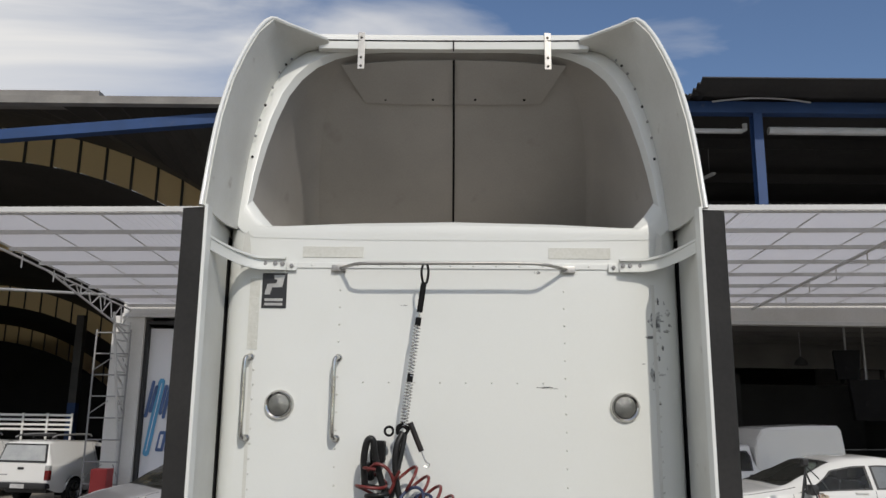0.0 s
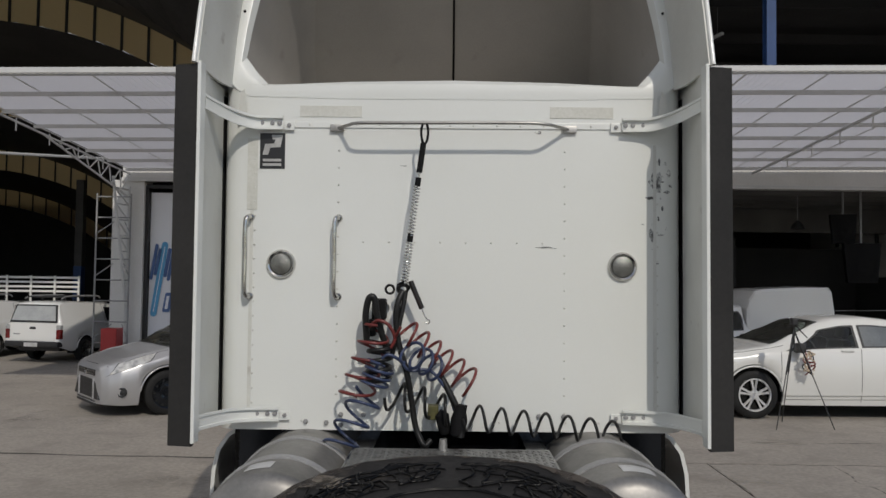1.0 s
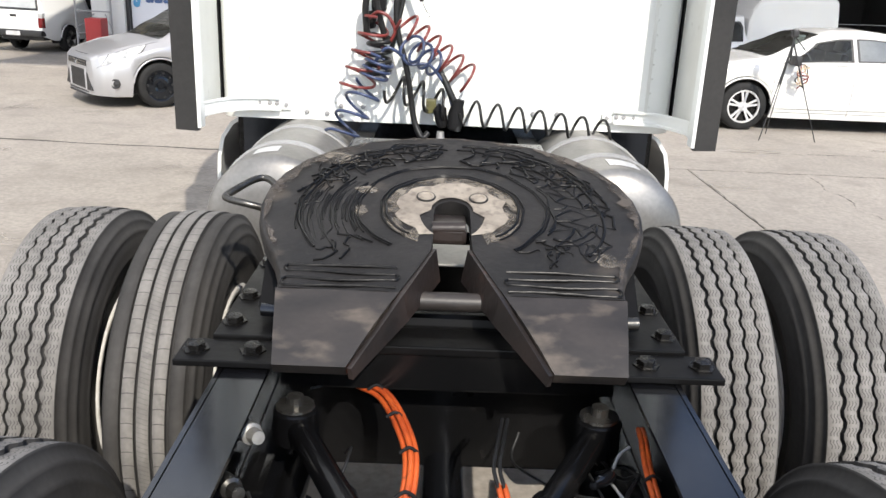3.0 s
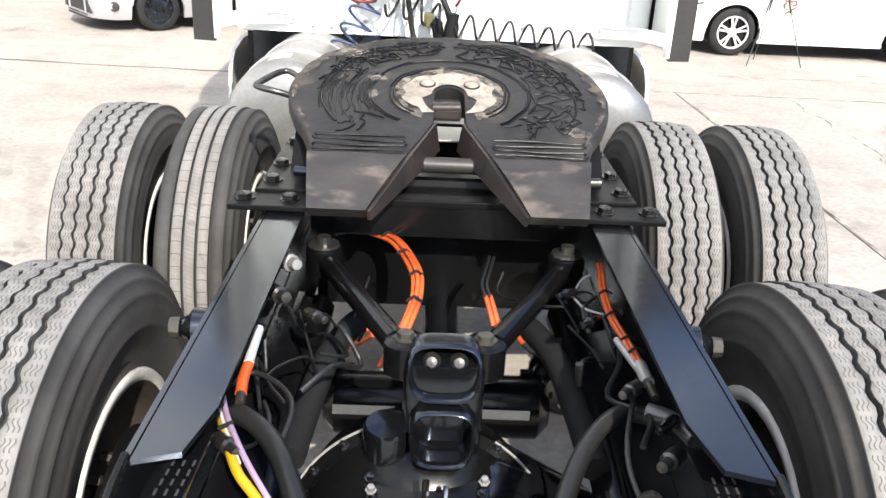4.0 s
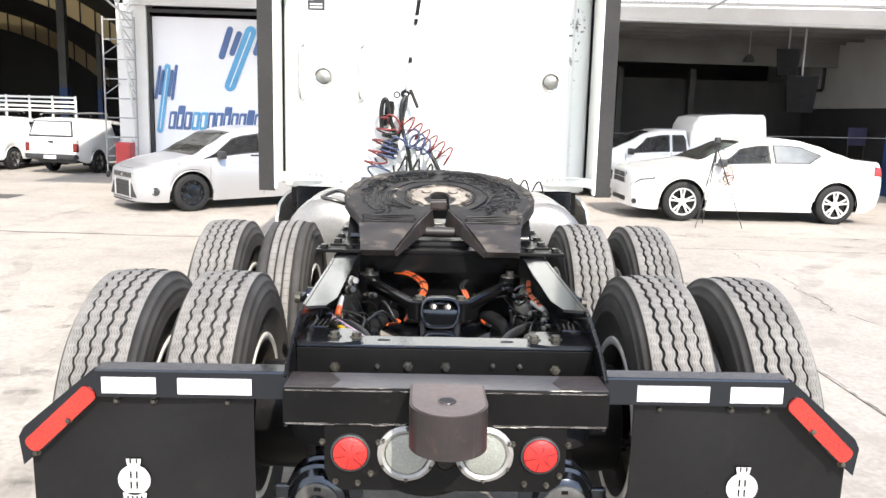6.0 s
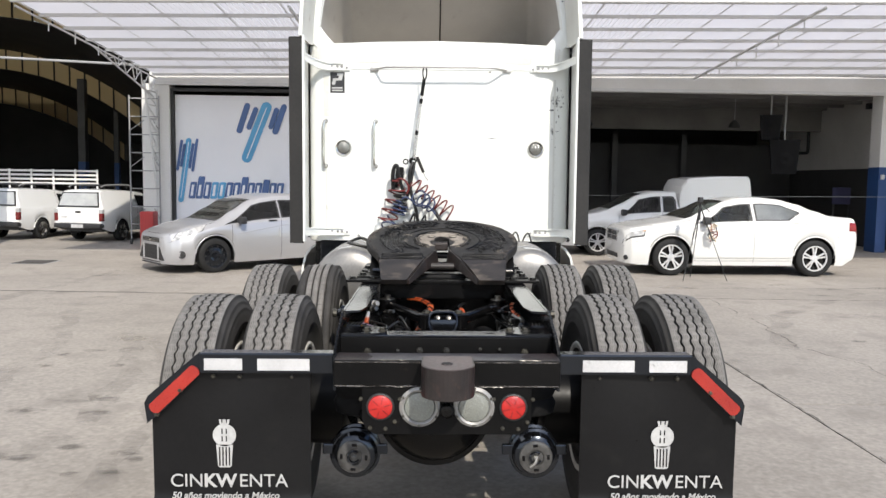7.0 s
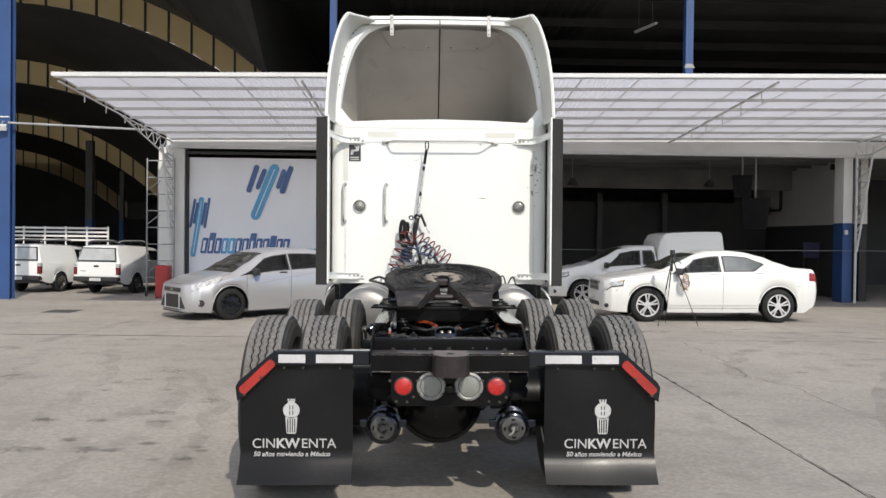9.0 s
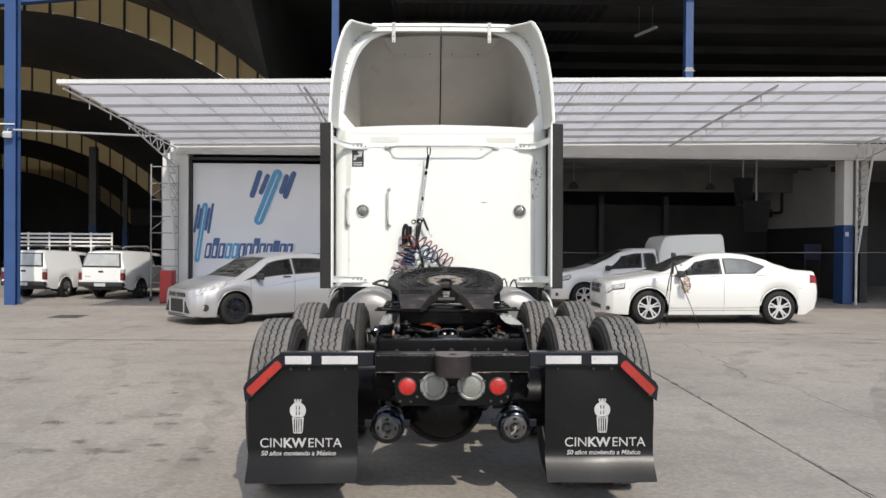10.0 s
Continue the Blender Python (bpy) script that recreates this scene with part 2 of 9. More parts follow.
TAIL_RED = mat("dark_red_lens", (0.26, 0.012, 0.014), (0.18, 0.01, 0.012), rough=0.2, big=20, fine=120, bump=0.2, coat=0.4)
CAR_TYRE = mat("car_tyre", (0.012, 0.012, 0.012), (0.018, 0.018, 0.0178), rough=0.7, big=8, fine=60, bump=0.04, spec=0.25)
RED_LENS = mat("red_lens", (0.36, 0.011, 0.010), (0.46, 0.020, 0.016), rough=0.32, big=14, fine=160, bump=0.12, coat=0.15)
DARK_RED_LENS = mat("dark_red_rib", (0.15, 0.008, 0.008), rough=0.3)
CLEAR_LENS = mat("grey_lens", (0.205, 0.213, 0.19), (0.165, 0.173, 0.155), rough=0.25, big=10, fine=150, bump=0.3, coat=0.4)
TAPE = mat("white_reflective_tape", (0.52, 0.52, 0.52), (0.42, 0.42, 0.42), rough=0.4, big=8, fine=200, bump=0.1, spots=(0.16, 0.16, 0.155), spot_at=0.72)
PRINT = mat("white_print", (0.46, 0.46, 0.45), (0.36, 0.36, 0.355), rough=0.5, big=12, bump=0)
STICKER = mat("black_sticker", (0.02, 0.02, 0.022), rough=0.35, bump=0)
PALE_TAPE = mat("yellowed_clear_tape", (0.63, 0.63, 0.58), (0.57, 0.57, 0.52), rough=0.4, big=8)
RED_HOSE = mat("red_coil_hose", (0.17, 0.026, 0.022), (0.12, 0.02, 0.018), rough=0.4, big=6)
BLUE_HOSE = mat("blue_coil_hose", (0.035, 0.052, 0.115), (0.028, 0.040, 0.085), rough=0.4, big=6)
BLACK_HOSE = mat("black_hose", (0.010, 0.0102, 0.0102), (0.017, 0.017, 0.017), rough=0.38, big=6, spec=0.3)
ORANGE = mat("orange_air_line", (0.56, 0.105, 0.022), (0.38, 0.06, 0.015), rough=0.35, big=14, spots=(0.10, 0.025, 0.012), spot_at=0.66)
YELLOW = mat("yellow_cable", (0.50, 0.33, 0.012), (0.4, 0.26, 0.012), rough=0.4)
PINK = mat("pink_cable", (0.36, 0.25, 0.36), (0.26, 0.18, 0.27), rough=0.4)
DIAMOND = mat("deck_plate", (0.30, 0.30, 0.29), (0.2, 0.2, 0.195), rough=0.4, metal=0.7, big=4, fine=45, bump=0.6, spots=(0.08, 0.075, 0.07), spot_at=0.62)
BLUE_PAINT = mat("blue_steel_paint", (0.022, 0.066, 0.195), (0.018, 0.053, 0.155), rough=0.55, big=1.2, spots=(0.07, 0.09, 0.16), spot_at=0.72)
WALL_WHITE = mat("white_wall_paint", (0.70, 0.69, 0.67), (0.62, 0.61, 0.58), rough=0.8, big=0.8, fine=40, bump=0.05)
# white workshop paint, darkened to carry the shade indoors: side walls, then ceiling
WALL_DIMMED = mat("dimmed_workshop_paint", (0.58, 0.565, 0.53), (0.50, 0.485, 0.455), rough=0.85, big=0.8, fine=40, bump=0.05)
WALL_GREY = mat("shaded_ceiling_paint", (0.17, 0.165, 0.155), (0.12, 0.116, 0.11), rough=0.85, big=0.7, fine=40, bump=0.05)
# blue made darker because the board stands in shade
BOARD = mat("shaded_blue_board", (0.035, 0.035, 0.085), (0.028, 0.028, 0.07), rough=0.6, big=2)
COLUMN = mat("pale_dusty_column", (0.10, 0.098, 0.094), (0.07, 0.068, 0.065), rough=0.7, big=1.5)
# near-black base colour carries the shade deep in the hall
HALL_SHADED = mat("shaded_hall_wall", (0.018, 0.018, 0.018), (0.011, 0.011, 0.011), rough=0.9, big=0.7)
# workshop wall colour with the gloom behind the opening put into it
WALL_SHADED = mat("shaded_workshop_wall", (0.045, 0.044, 0.044), (0.028, 0.028, 0.029), rough=0.85, big=0.7)
STEEL_WHITE = mat("white_steel_frame", (0.62, 0.62, 0.61), (0.55, 0.55, 0.54), rough=0.5, big=2)
STEEL_DARK = mat("dark_grey_steel", (0.05, 0.05, 0.051), (0.036, 0.036, 0.036), rough=0.6, big=2)
STEEL_GREY = mat("grey_steel", (0.30, 0.30, 0.30), (0.24, 0.24, 0.24), rough=0.55, big=2)
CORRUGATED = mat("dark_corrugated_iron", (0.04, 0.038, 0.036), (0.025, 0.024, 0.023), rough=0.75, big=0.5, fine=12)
GUTTER = mat("weathered_gutter", (0.26, 0.25, 0.23), (0.19, 0.18, 0.17), rough=0.8, big=1.3)
CANOPY = sheet_mat("translucent_canopy_sheet", (0.72, 0.72, 0.73), (0.72, 0.71, 0.74), 0.6)
SKYLIGHT = sheet_mat("yellowed_skylight_sheet", (0.46, 0.385, 0.25), (0.80, 0.66, 0.42), 0.64)
CAR_WHITE = mat("white_car_paint", (0.78, 0.78, 0.76), (0.76, 0.76, 0.74), rough=0.22, big=0.8, fine=200, bump=0.0, coat=0.6, grain=0.03)
CAR_IVORY = mat("ivory_car_paint", (0.69, 0.69, 0.665), (0.67, 0.67, 0.645), rough=0.22, big=0.8, fine=200, bump=0.0, coat=0.5, grain=0.03)
CAR_SILVER = mat("silver_car_paint", (0.46, 0.46, 0.47), (0.435, 0.435, 0.445), rough=0.33, metal=0.5, big=0.8, fine=300, bump=0.0, coat=0.5, grain=0.03)
CAR_GLASS = mat("tinted_car_glass", (0.008, 0.0095, 0.0095), (0.014, 0.016, 0.0158), rough=0.06, big=1.5, bump=0, coat=0.0, rough_var=0.02, spec=0.4)
PALE_GLASS = mat("pale_rear_glass", (0.42, 0.43, 0.42), (0.34, 0.35, 0.345), rough=0.15, big=3, bump=0, coat=0.8)
# grey base colour stands in for sky mirrored in the pane
GREY_GLASS = mat("sky_reflection_grey_glass", (0.09, 0.098, 0.098), (0.17, 0.178, 0.176), rough=0.06, big=1.6, bump=0, coat=1.0, rough_var=0.02)
BEZEL = mat("satin_lamp_ring", (0.33, 0.325, 0.31), (0.25, 0.245, 0.235), rough=0.45, metal=0.4, big=9, fine=80, bump=0.05)
NUT_DARK = mat("oily_nut", (0.10, 0.097, 0.09), (0.06, 0.058, 0.054), rough=0.3, metal=0.8, big=30)
OLIVE = mat("dirty_olive_brass", (0.10, 0.095, 0.03), (0.06, 0.055, 0.022), rough=0.5, big=20)
CORD_TAN = mat("tan_webbing", (0.50, 0.42, 0.30), (0.36, 0.28, 0.2), rough=0.8, big=20)
def thin_glass(name, tint, rough=0.04, haze=0.03):
    """A single sheet of car glass: tinted view through it, with a Fresnel gloss on top."""
    m = bpy.data.materials.new(name)
    m.use_nodes = True
    n, l = m.node_tree.nodes, m.node_tree.links
    t = n.new("ShaderNodeBsdfTransparent")
    t.inputs["Color"].default_value = (*tint, 1)
    g = n.new("ShaderNodeBsdfGlossy")
    g.inputs["Roughness"].default_value = rough
    f = n.new("ShaderNodeFresnel")
    f.inputs["IOR"].default_value = 1.5
    mx = n.new("ShaderNodeMixShader")
    l.new(f.outputs["Fac"], mx.inputs["Fac"])
    l.new(t.outputs["BSDF"], mx.inputs[1])
    l.new(g.outputs["BSDF"], mx.inputs[2])
    # patchy grey diffuse share stands in for sky reflected on the glass
    d = n.new("ShaderNodeBsdfDiffuse")
    d.inputs["Color"].default_value = (0.42, 0.42, 0.39, 1)
    noise = n.new("ShaderNodeTexNoise")
    noise.inputs["Scale"].default_value, noise.inputs["Detail"].default_value = 3.0, 5
    amount = n.new("ShaderNodeMapRange")
    amount.inputs["From Min"].default_value, amount.inputs["From Max"].default_value = 0.3, 0.75
    amount.inputs["To Min"].default_value, amount.inputs["To Max"].default_value = haze * 0.6, haze * 1.5
    mx2 = n.new("ShaderNodeMixShader")
    l.new(n.new("ShaderNodeTexCoord").outputs["Object"], noise.inputs["Vector"])
    l.new(noise.outputs["Fac"], amount.inputs["Value"])
    l.new(amount.outputs["Result"], mx2.inputs["Fac"])
    l.new(mx.outputs["Shader"], mx2.inputs[1])
    l.new(d.outputs["BSDF"], mx2.inputs[2])
    l.new(mx2.outputs["Shader"], n["Material Output"].inputs["Surface"])
    return m


SCREEN_GLASS = thin_glass("hazed_windscreen_glass", (0.50, 0.55, 0.50), 0.05, 0.055)
CLEAR_GLASS = thin_glass("clear_car_glass", (0.80, 0.86, 0.82))
SMOKE_GLASS = thin_glass("smoked_car_glass", (0.085, 0.092, 0.09), 0.04, 0.012)
CABIN = mat("dark_cabin_cloth", (0.030, 0.029, 0.028), (0.042, 0.040, 0.038), rough=0.85, big=6)
HEADLAMP = mat("headlamp", (0.72, 0.71, 0.68), (0.34, 0.34, 0.33), rough=0.1, metal=0.2, big=11, coat=1.0, bump=0)
AMBER = mat("amber_lens", (0.5, 0.3, 0.16), rough=0.2, bump=0)
TRIM = mat("black_plastic_trim", (0.022, 0.022, 0.023), rough=0.5)
BANNER = mat("white_vinyl_banner", (0.80, 0.81, 0.84), (0.75, 0.76, 0.80), rough=0.55, big=0.6)
LOGO_DARK = mat("logo_dark_blue", (0.075, 0.14, 0.32), rough=0.5, bump=0)
LOGO_LIGHT = mat("logo_light_blue", (0.10, 0.36, 0.62), rough=0.5, bump=0)
RED_PAINT = mat("red_cabinet_paint", (0.40, 0.03, 0.03), (0.3, 0.025, 0.025), rough=0.45)


# ---- mesh helpers ----
def empty(name, at=(0, 0, 0), turn=0.0):
    ob = new(name)
    ob.empty_display_size = 0.1
    ob.location = at
    ob.rotation_euler = (0, 0, radians(turn))
    return ob


DATUM = {"m": None}  # where a group of chassis parts is hung: set round the calls that build it


def hang(m=None):
    DATUM["m"] = m


def stretch_y(k, dy, dz, kx=1.0):
    return Matrix(((kx, 0, 0, 0), (0, k, 0, dy), (0, 0, 1, dz), (0, 0, 0, 1)))


def obj(name, bm, material, parent=None, label="", smooth=None):
    me = bpy.data.meshes.new(name)
    if DATUM["m"] is not None:
        bmesh.ops.transform(bm, matrix=DATUM["m"], verts=bm.verts[:])
    bmesh.ops.recalc_face_normals(bm, faces=bm.faces[:])
    if smooth:
        for f in bm.faces:
            f.smooth = True
        for e in bm.edges:
            if len(e.link_faces) == 2 and e.calc_face_angle(0) > radians(smooth):
                e.smooth = False
    bm.to_mesh(me)
    bm.free()
    for mm in material if isinstance(material, (list, tuple)) else [material]:
        me.materials.append(mm)
    ob = new(name, me)
    if parent:
        ob.parent = parent
    if label:
        ob["label"] = label
    return ob


def part(name, bm, material, parent, label="", smooth=None):
    return obj(name, bm, material, parent, label, smooth)


def share(name, src, parent, m):
    """Another object on the mesh of src."""
    ob = new(name, src.data)
    ob.parent = parent
    ob.matrix_local = m
    return ob


def box(bm, x0, x1, y0, y1, z0, z1, bevel=0.0, m=None):
    vs = [bm.verts.new((x, y, z)) for x in (x0, x1) for y in (y0, y1) for z in (z0, z1)]
    fs = [bm.faces.new([vs[i] for i in q]) for q in ((0, 1, 3, 2), (4, 6, 7, 5), (0, 4, 5, 1), (2, 3, 7, 6), (0, 2, 6, 4), (1, 5, 7, 3))]
    if bevel:
        es = list({e for f in fs for e in f.edges})
        r = bmesh.ops.bevel(bm, geom=es, offset=bevel, segments=2, affect="EDGES", profile=0.6)
        vs = list({v for f in r["faces"] for v in f.verts} | {v for v in vs if v.is_valid})
    if m is not None:
        bmesh.ops.transform(bm, matrix=m, verts=[v for v in vs if v.is_valid])
    return vs


def cyl(bm, p0, p1, r0, r1=None, seg=16, caps=True):
    p0, p1 = Vector(p0), Vector(p1)
    r1 = r0 if r1 is None else r1
    q = (p1 - p0).to_track_quat("Z", "Y")
    rings = []
    for p, r in ((p0, r0), (p1, r1)):
        rings.append([bm.verts.new(p + q @ Vector((r * math.cos(2 * math.pi * i / seg), r * math.sin(2 * math.pi * i / seg), 0))) for i in range(seg)])
    for i in range(seg):
        j = (i + 1) % seg
        bm.faces.new((rings[0][i], rings[0][j], rings[1][j], rings[1][i]))
    if caps:
        bm.faces.new(rings[0][::-1])
        bm.faces.new(rings[1])
    return rings


def lathe(bm, profile, origin=(0, 0, 0), axis=(1, 0, 0), seg=32, mats=None, close=False, base=True):
    """Turns (along, radius) pairs about the axis."""
    o = Vector(origin)
    q = Vector(axis).to_track_quat("Z", "Y")
    rings = []
    for a, r in profile:
        rings.append([bm.verts.new(o + q @ Vector((r * math.cos(2 * math.pi * i / seg), r * math.sin(2 * math.pi * i / seg), a))) for i in range(seg)])
    n = len(rings)
    for k in range(n if close else n - 1):
        a, b = rings[k], rings[(k + 1) % n]
        for i in range(seg):
            j = (i + 1) % seg
            f = bm.faces.new((a[i], a[j], b[j], b[i]))
            if mats:
                f.material_index = mats[k]
    if not close:
        if base and profile[0][1] > 1e-4:
            bm.faces.new(rings[0][::-1])
    return rings


def smooth_path(pts, n):
    """Catmull-Rom through the points."""
    pts = [Vector(p) for p in pts]
    ext = [2 * pts[0] - pts[1]] + pts + [2 * pts[-1] - pts[-2]]
    out = []
    for k in range(1, len(ext) - 2):
        a, b, c, d = ext[k - 1:k + 3]
        for i in range(n):
            t = i / n
            out.append(0.5 * ((2 * b) + (c - a) * t + (2 * a - 5 * b + 4 * c - d) * t * t + (3 * b - a - 3 * c + d) * t ** 3))
    out.append(pts[-1])
    return out


def tube(bm, pts, r, seg=8, caps=True):
    pts = [Vector(p) for p in pts]
    rings, up = [], None
    for i, p in enumerate(pts):
        d = (pts[min(i + 1, len(pts) - 1)] - pts[max(i - 1, 0)]).normalized()
        if up is None:
            up = d.orthogonal().normalized()
        up = (up - d * up.dot(d)).normalized()
        side = d.cross(up)
        rings.append([bm.verts.new(p + r * (up * math.cos(2 * math.pi * k / seg) + side * math.sin(2 * math.pi * k / seg))) for k in range(seg)])
    for a, b in zip(rings, rings[1:]):
        for k in range(seg):
            j = (k + 1) % seg
            bm.faces.new((a[k], a[j], b[j], b[k]))
    if caps:
        bm.faces.new(rings[0][::-1])
        bm.faces.new(rings[-1])


def prism(bm, outline, depth, m):
    """Extrudes a flat outline (x, y) by depth along z, then moves it by m."""
    a = [bm.verts.new(m @ Vector((x, y, 0))) for x, y in outline]
    b = [bm.verts.new(m @ Vector((x, y, depth))) for x, y in outline]
    bm.faces.new(a[::-1])
    bm.faces.new(b)
    for i in range(len(a)):
        j = (i + 1) % len(a)
        bm.faces.new((a[i], a[j], b[j], b[i]))


def grid(bm, rows, mi=0, flip=False):
    """Skins rows of points."""
    vv = [[bm.verts.new(p) for p in row] for row in rows]
    for a, b in zip(vv, vv[1:]):
        for i in range(len(a) - 1):
            q = (a[i], a[i + 1], b[i + 1], b[i])
            f = bm.faces.new(q[::-1] if flip else q)
            f.material_index = mi
    return vv


def thick(bm, t):
    """Gives a skin thickness t."""
    bmesh.ops.recalc_face_normals(bm, faces=bm.faces[:])
    bmesh.ops.solidify(bm, geom=bm.faces[:], thickness=t)


def one(fn, *a, **k):
    bm = bmesh.new()
    fn(bm, *a, **k)
    return bm


def words(name, body, size, material, parent, m, bold=0.0, shear=0.0, align="LEFT", spacing=1.0):
    cu = bpy.data.curves.new(name, "FONT")
    cu.body, cu.size, cu.extrude, cu.offset, cu.shear, cu.align_x, cu.space_character = body, size, 0.0006, bold, shear, align, spacing
    tmp = new(name, cu)
    bpy.context.view_layer.update()
    me = bpy.data.meshes.new_from_object(tmp.evaluated_get(bpy.context.evaluated_depsgraph_get()))
    width = max((v.co.x for v in me.vertices), default=0)
    bpy.data.objects.remove(tmp)
    bpy.data.curves.remove(cu)
    me.materials.clear()
    me.materials.append(material)
    ob = new(name, me)
    ob.parent = parent
    ob.matrix_local = DATUM["m"] @ m if DATUM["m"] is not None else m
    return ob, width


FACE_BACK = pose(0, 0, 0, 90, 0, 0)  # flat outlines turned upright, facing the camera's side (-y)


def add_sipes(m, blocks=False):
    """Fine cuts in the tread ribs: groups of three short curved slits that lean by turns, or plain cross cuts between blocks."""
    n, l = m.node_tree.nodes, m.node_tree.links
    p = n["Principled BSDF"]
    src = p.inputs["Base Color"].links[0].from_socket
    tc = n.new("ShaderNodeTexCoord")
    sx = n.new("ShaderNodeSeparateXYZ")
    l.new(tc.outputs["Object"], sx.inputs["Vector"])

    def op(kind, a, b=None):
        q = n.new("ShaderNodeMath")
        q.operation = kind
        for i, v in enumerate((a, b)):
            if v is None:
                continue
            if isinstance(v, (int, float)):
                q.inputs[i].default_value = v
            else:
                l.new(v, q.inputs[i])
        return q.outputs["Value"]

    pitch = 0.040 if blocks else 0.034
    turn = op("MULTIPLY", op("ARCTAN2", sx.outputs["Y"], sx.outputs["Z"]), 0.55 / pitch)
    across = op("SUBTRACT", op("FRACT", op("MULTIPLY", op("ADD", sx.outputs["X"], 0.105), 1 / 0.042)), 0.5)
    if blocks:
        bow = op("MULTIPLY", op("MULTIPLY", across, across), 0.35)
        cut = op("LESS_THAN", op("FRACT", op("ADD", turn, bow)), 0.075)
        slant = op("LESS_THAN", op("FRACT", op("ADD", op("MULTIPLY", turn, 3.0), across)), 0.16)
        middle = op("LESS_THAN", op("ABSOLUTE", sx.outputs["X"]), 0.02)
        cut = op("MAXIMUM", op("MULTIPLY", cut, op("SUBTRACT", 1.0, middle)), op("MULTIPLY", op("MULTIPLY", slant, middle), 0.45))
    else:
        along = op("SUBTRACT", op("FRACT", turn), 0.5)
        lean = op("SUBTRACT", op("MULTIPLY", op("LESS_THAN", op("FRACT", op("MULTIPLY", turn, 0.5)), 0.5), 2.0), 1.0)
        curve = op("ADD", op("MULTIPLY", along, 0.22), op("MULTIPLY", op("SINE", op("MULTIPLY", along, 11.0)), 0.045))
        bent = op("ADD", across, op("MULTIPLY", curve, lean))
        slit = op("LESS_THAN", op("ABSOLUTE", op("SUBTRACT", op("FRACT", op("MULTIPLY", op("ADD", bent, 0.315), 1 / 0.21)), 0.5)), 0.17)
        cut = op("MULTIPLY", op("MULTIPLY", slit, op("LESS_THAN", op("ABSOLUTE", bent), 0.315)), op("LESS_THAN", op("ABSOLUTE", along), 0.36))
    mx = n.new("ShaderNodeMix")
    mx.data_type = "RGBA"
    mx.inputs["B"].default_value = (0.045, 0.043, 0.040, 1)
    l.new(src, mx.inputs["A"])
    l.new(op("MULTIPLY", cut, 0.68), mx.inputs["Factor"])
    l.new(mx.outputs["Result"], p.inputs["Base Color"])


add_sipes(TREAD)
add_sipes(TREAD_BLOCK, True)


# ---- ground ----
ground = tagged(obj("ground", one(lambda bm: grid(bm, [[(-900, -900, -0.014), (900, -900, -0.014)], [(-900, 900, -0.014), (900, 900, -0.014)]])), JOINT),
                "wide worn grey concrete yard with dark joints", "ground", kind="structure")
JX, JY1, JY2 = 2.73, 3.09, 8.74


def slab(x0, x1, y0, y1):
    g = 0.007
    bm = bmesh.new()
    box(bm, x0 + g, x1 - g, y0 + g, y1 - g, -0.013, 0.0)
    part("slab", bm, CONCRETE, ground)


slab(-60, JX, -40, JY2)
slab(JX, 60, -40, JY1)
slab(JX, 60, JY1, JY2)
slab(-60, 60, JY2, 15.2)
slab(-60, 60, 15.2, 70)


def ribbon(name, pts, width, material, z=0.002, curved=True):
    rnd = random.Random(len(pts) * 7 + int(abs(pts[0][0]) * 100))
    bm = bmesh.new()
    rows = []
    path = smooth_path([(x, y, 0) for x, y in pts], 6) if curved else [Vector((x, y, 0)) for x, y in pts]
    for i, p in enumerate(path):
        d = (path[min(i + 1, len(path) - 1)] - path[max(0, i - 1)]).normalized()
        s = Vector((-d.y, d.x, 0)) * width * rnd.uniform(0.25, 0.6)
        j = Vector((rnd.uniform(-1, 1), rnd.uniform(-1, 1), 0)) * width * (0.3 if curved else 0.6)
        rows.append([(p + j + s) + Vector((0, 0, z)), (p + j - s) + Vector((0, 0, z))])
    grid(bm, rows)
    part(name, bm, material, ground)


def jagged(pts, seed, step=0.16, amp=0.035):
    """Breaks a line into the short irregular runs of a crack."""
    rnd = random.Random(seed)
    out = []
    for (x0, y0), (x1, y1) in zip(pts, pts[1:]):
        n = max(1, int(math.hypot(x1 - x0, y1 - y0) / step))
        for k in range(n):
            f = k / n
            out.append((x0 + (x1 - x0) * f + rnd.gauss(0, amp), y0 + (y1 - y0) * f + rnd.gauss(0, amp)))
    return out + [pts[-1]]


for pts, w, mt, amp in (([(4.02, 8.55), (3.98, 7.7), (3.95, 6.73), (3.79, 5.25), (4.05, 4.45), (4.0, 3.88), (3.98, 3.22)], 0.02, CRACK_FINE, 0.03),
                        ([(4.0, 3.2), (4.35, 2.4), (4.3, 1.6), (4.8, 0.9)], 0.012, CRACK_FINE, 0.03),
                        ([(-30, 8.62), (-6.24, 8.70), (-4.35, 8.66), (-3.04, 8.64), (0, 8.66)], 0.042, CRACK, 0.014),
                        ([(2.5, 8.70), (4.0, 8.72), (7.8, 8.68), (30, 8.70)], 0.03, CRACK_FINE, 0.012),
                        ([(2.74, 8.6), (2.75, 6.1), (2.74, 2.4), (2.75, 0.7), (2.74, -3.0)], 0.022, CRACK_FINE, 0.006),
                        ([(3.5, 9.9), (6.4, 9.98), (7.4, 10.1), (9.0, 10.0)], 0.03, CRACK_FINE, 0.03)):
    ribbon("crack", jagged(pts, int(pts[0][1] * 100), 0.16 if pts[0][0] > -20 else 0.4, amp), w, mt, 0.002, False)
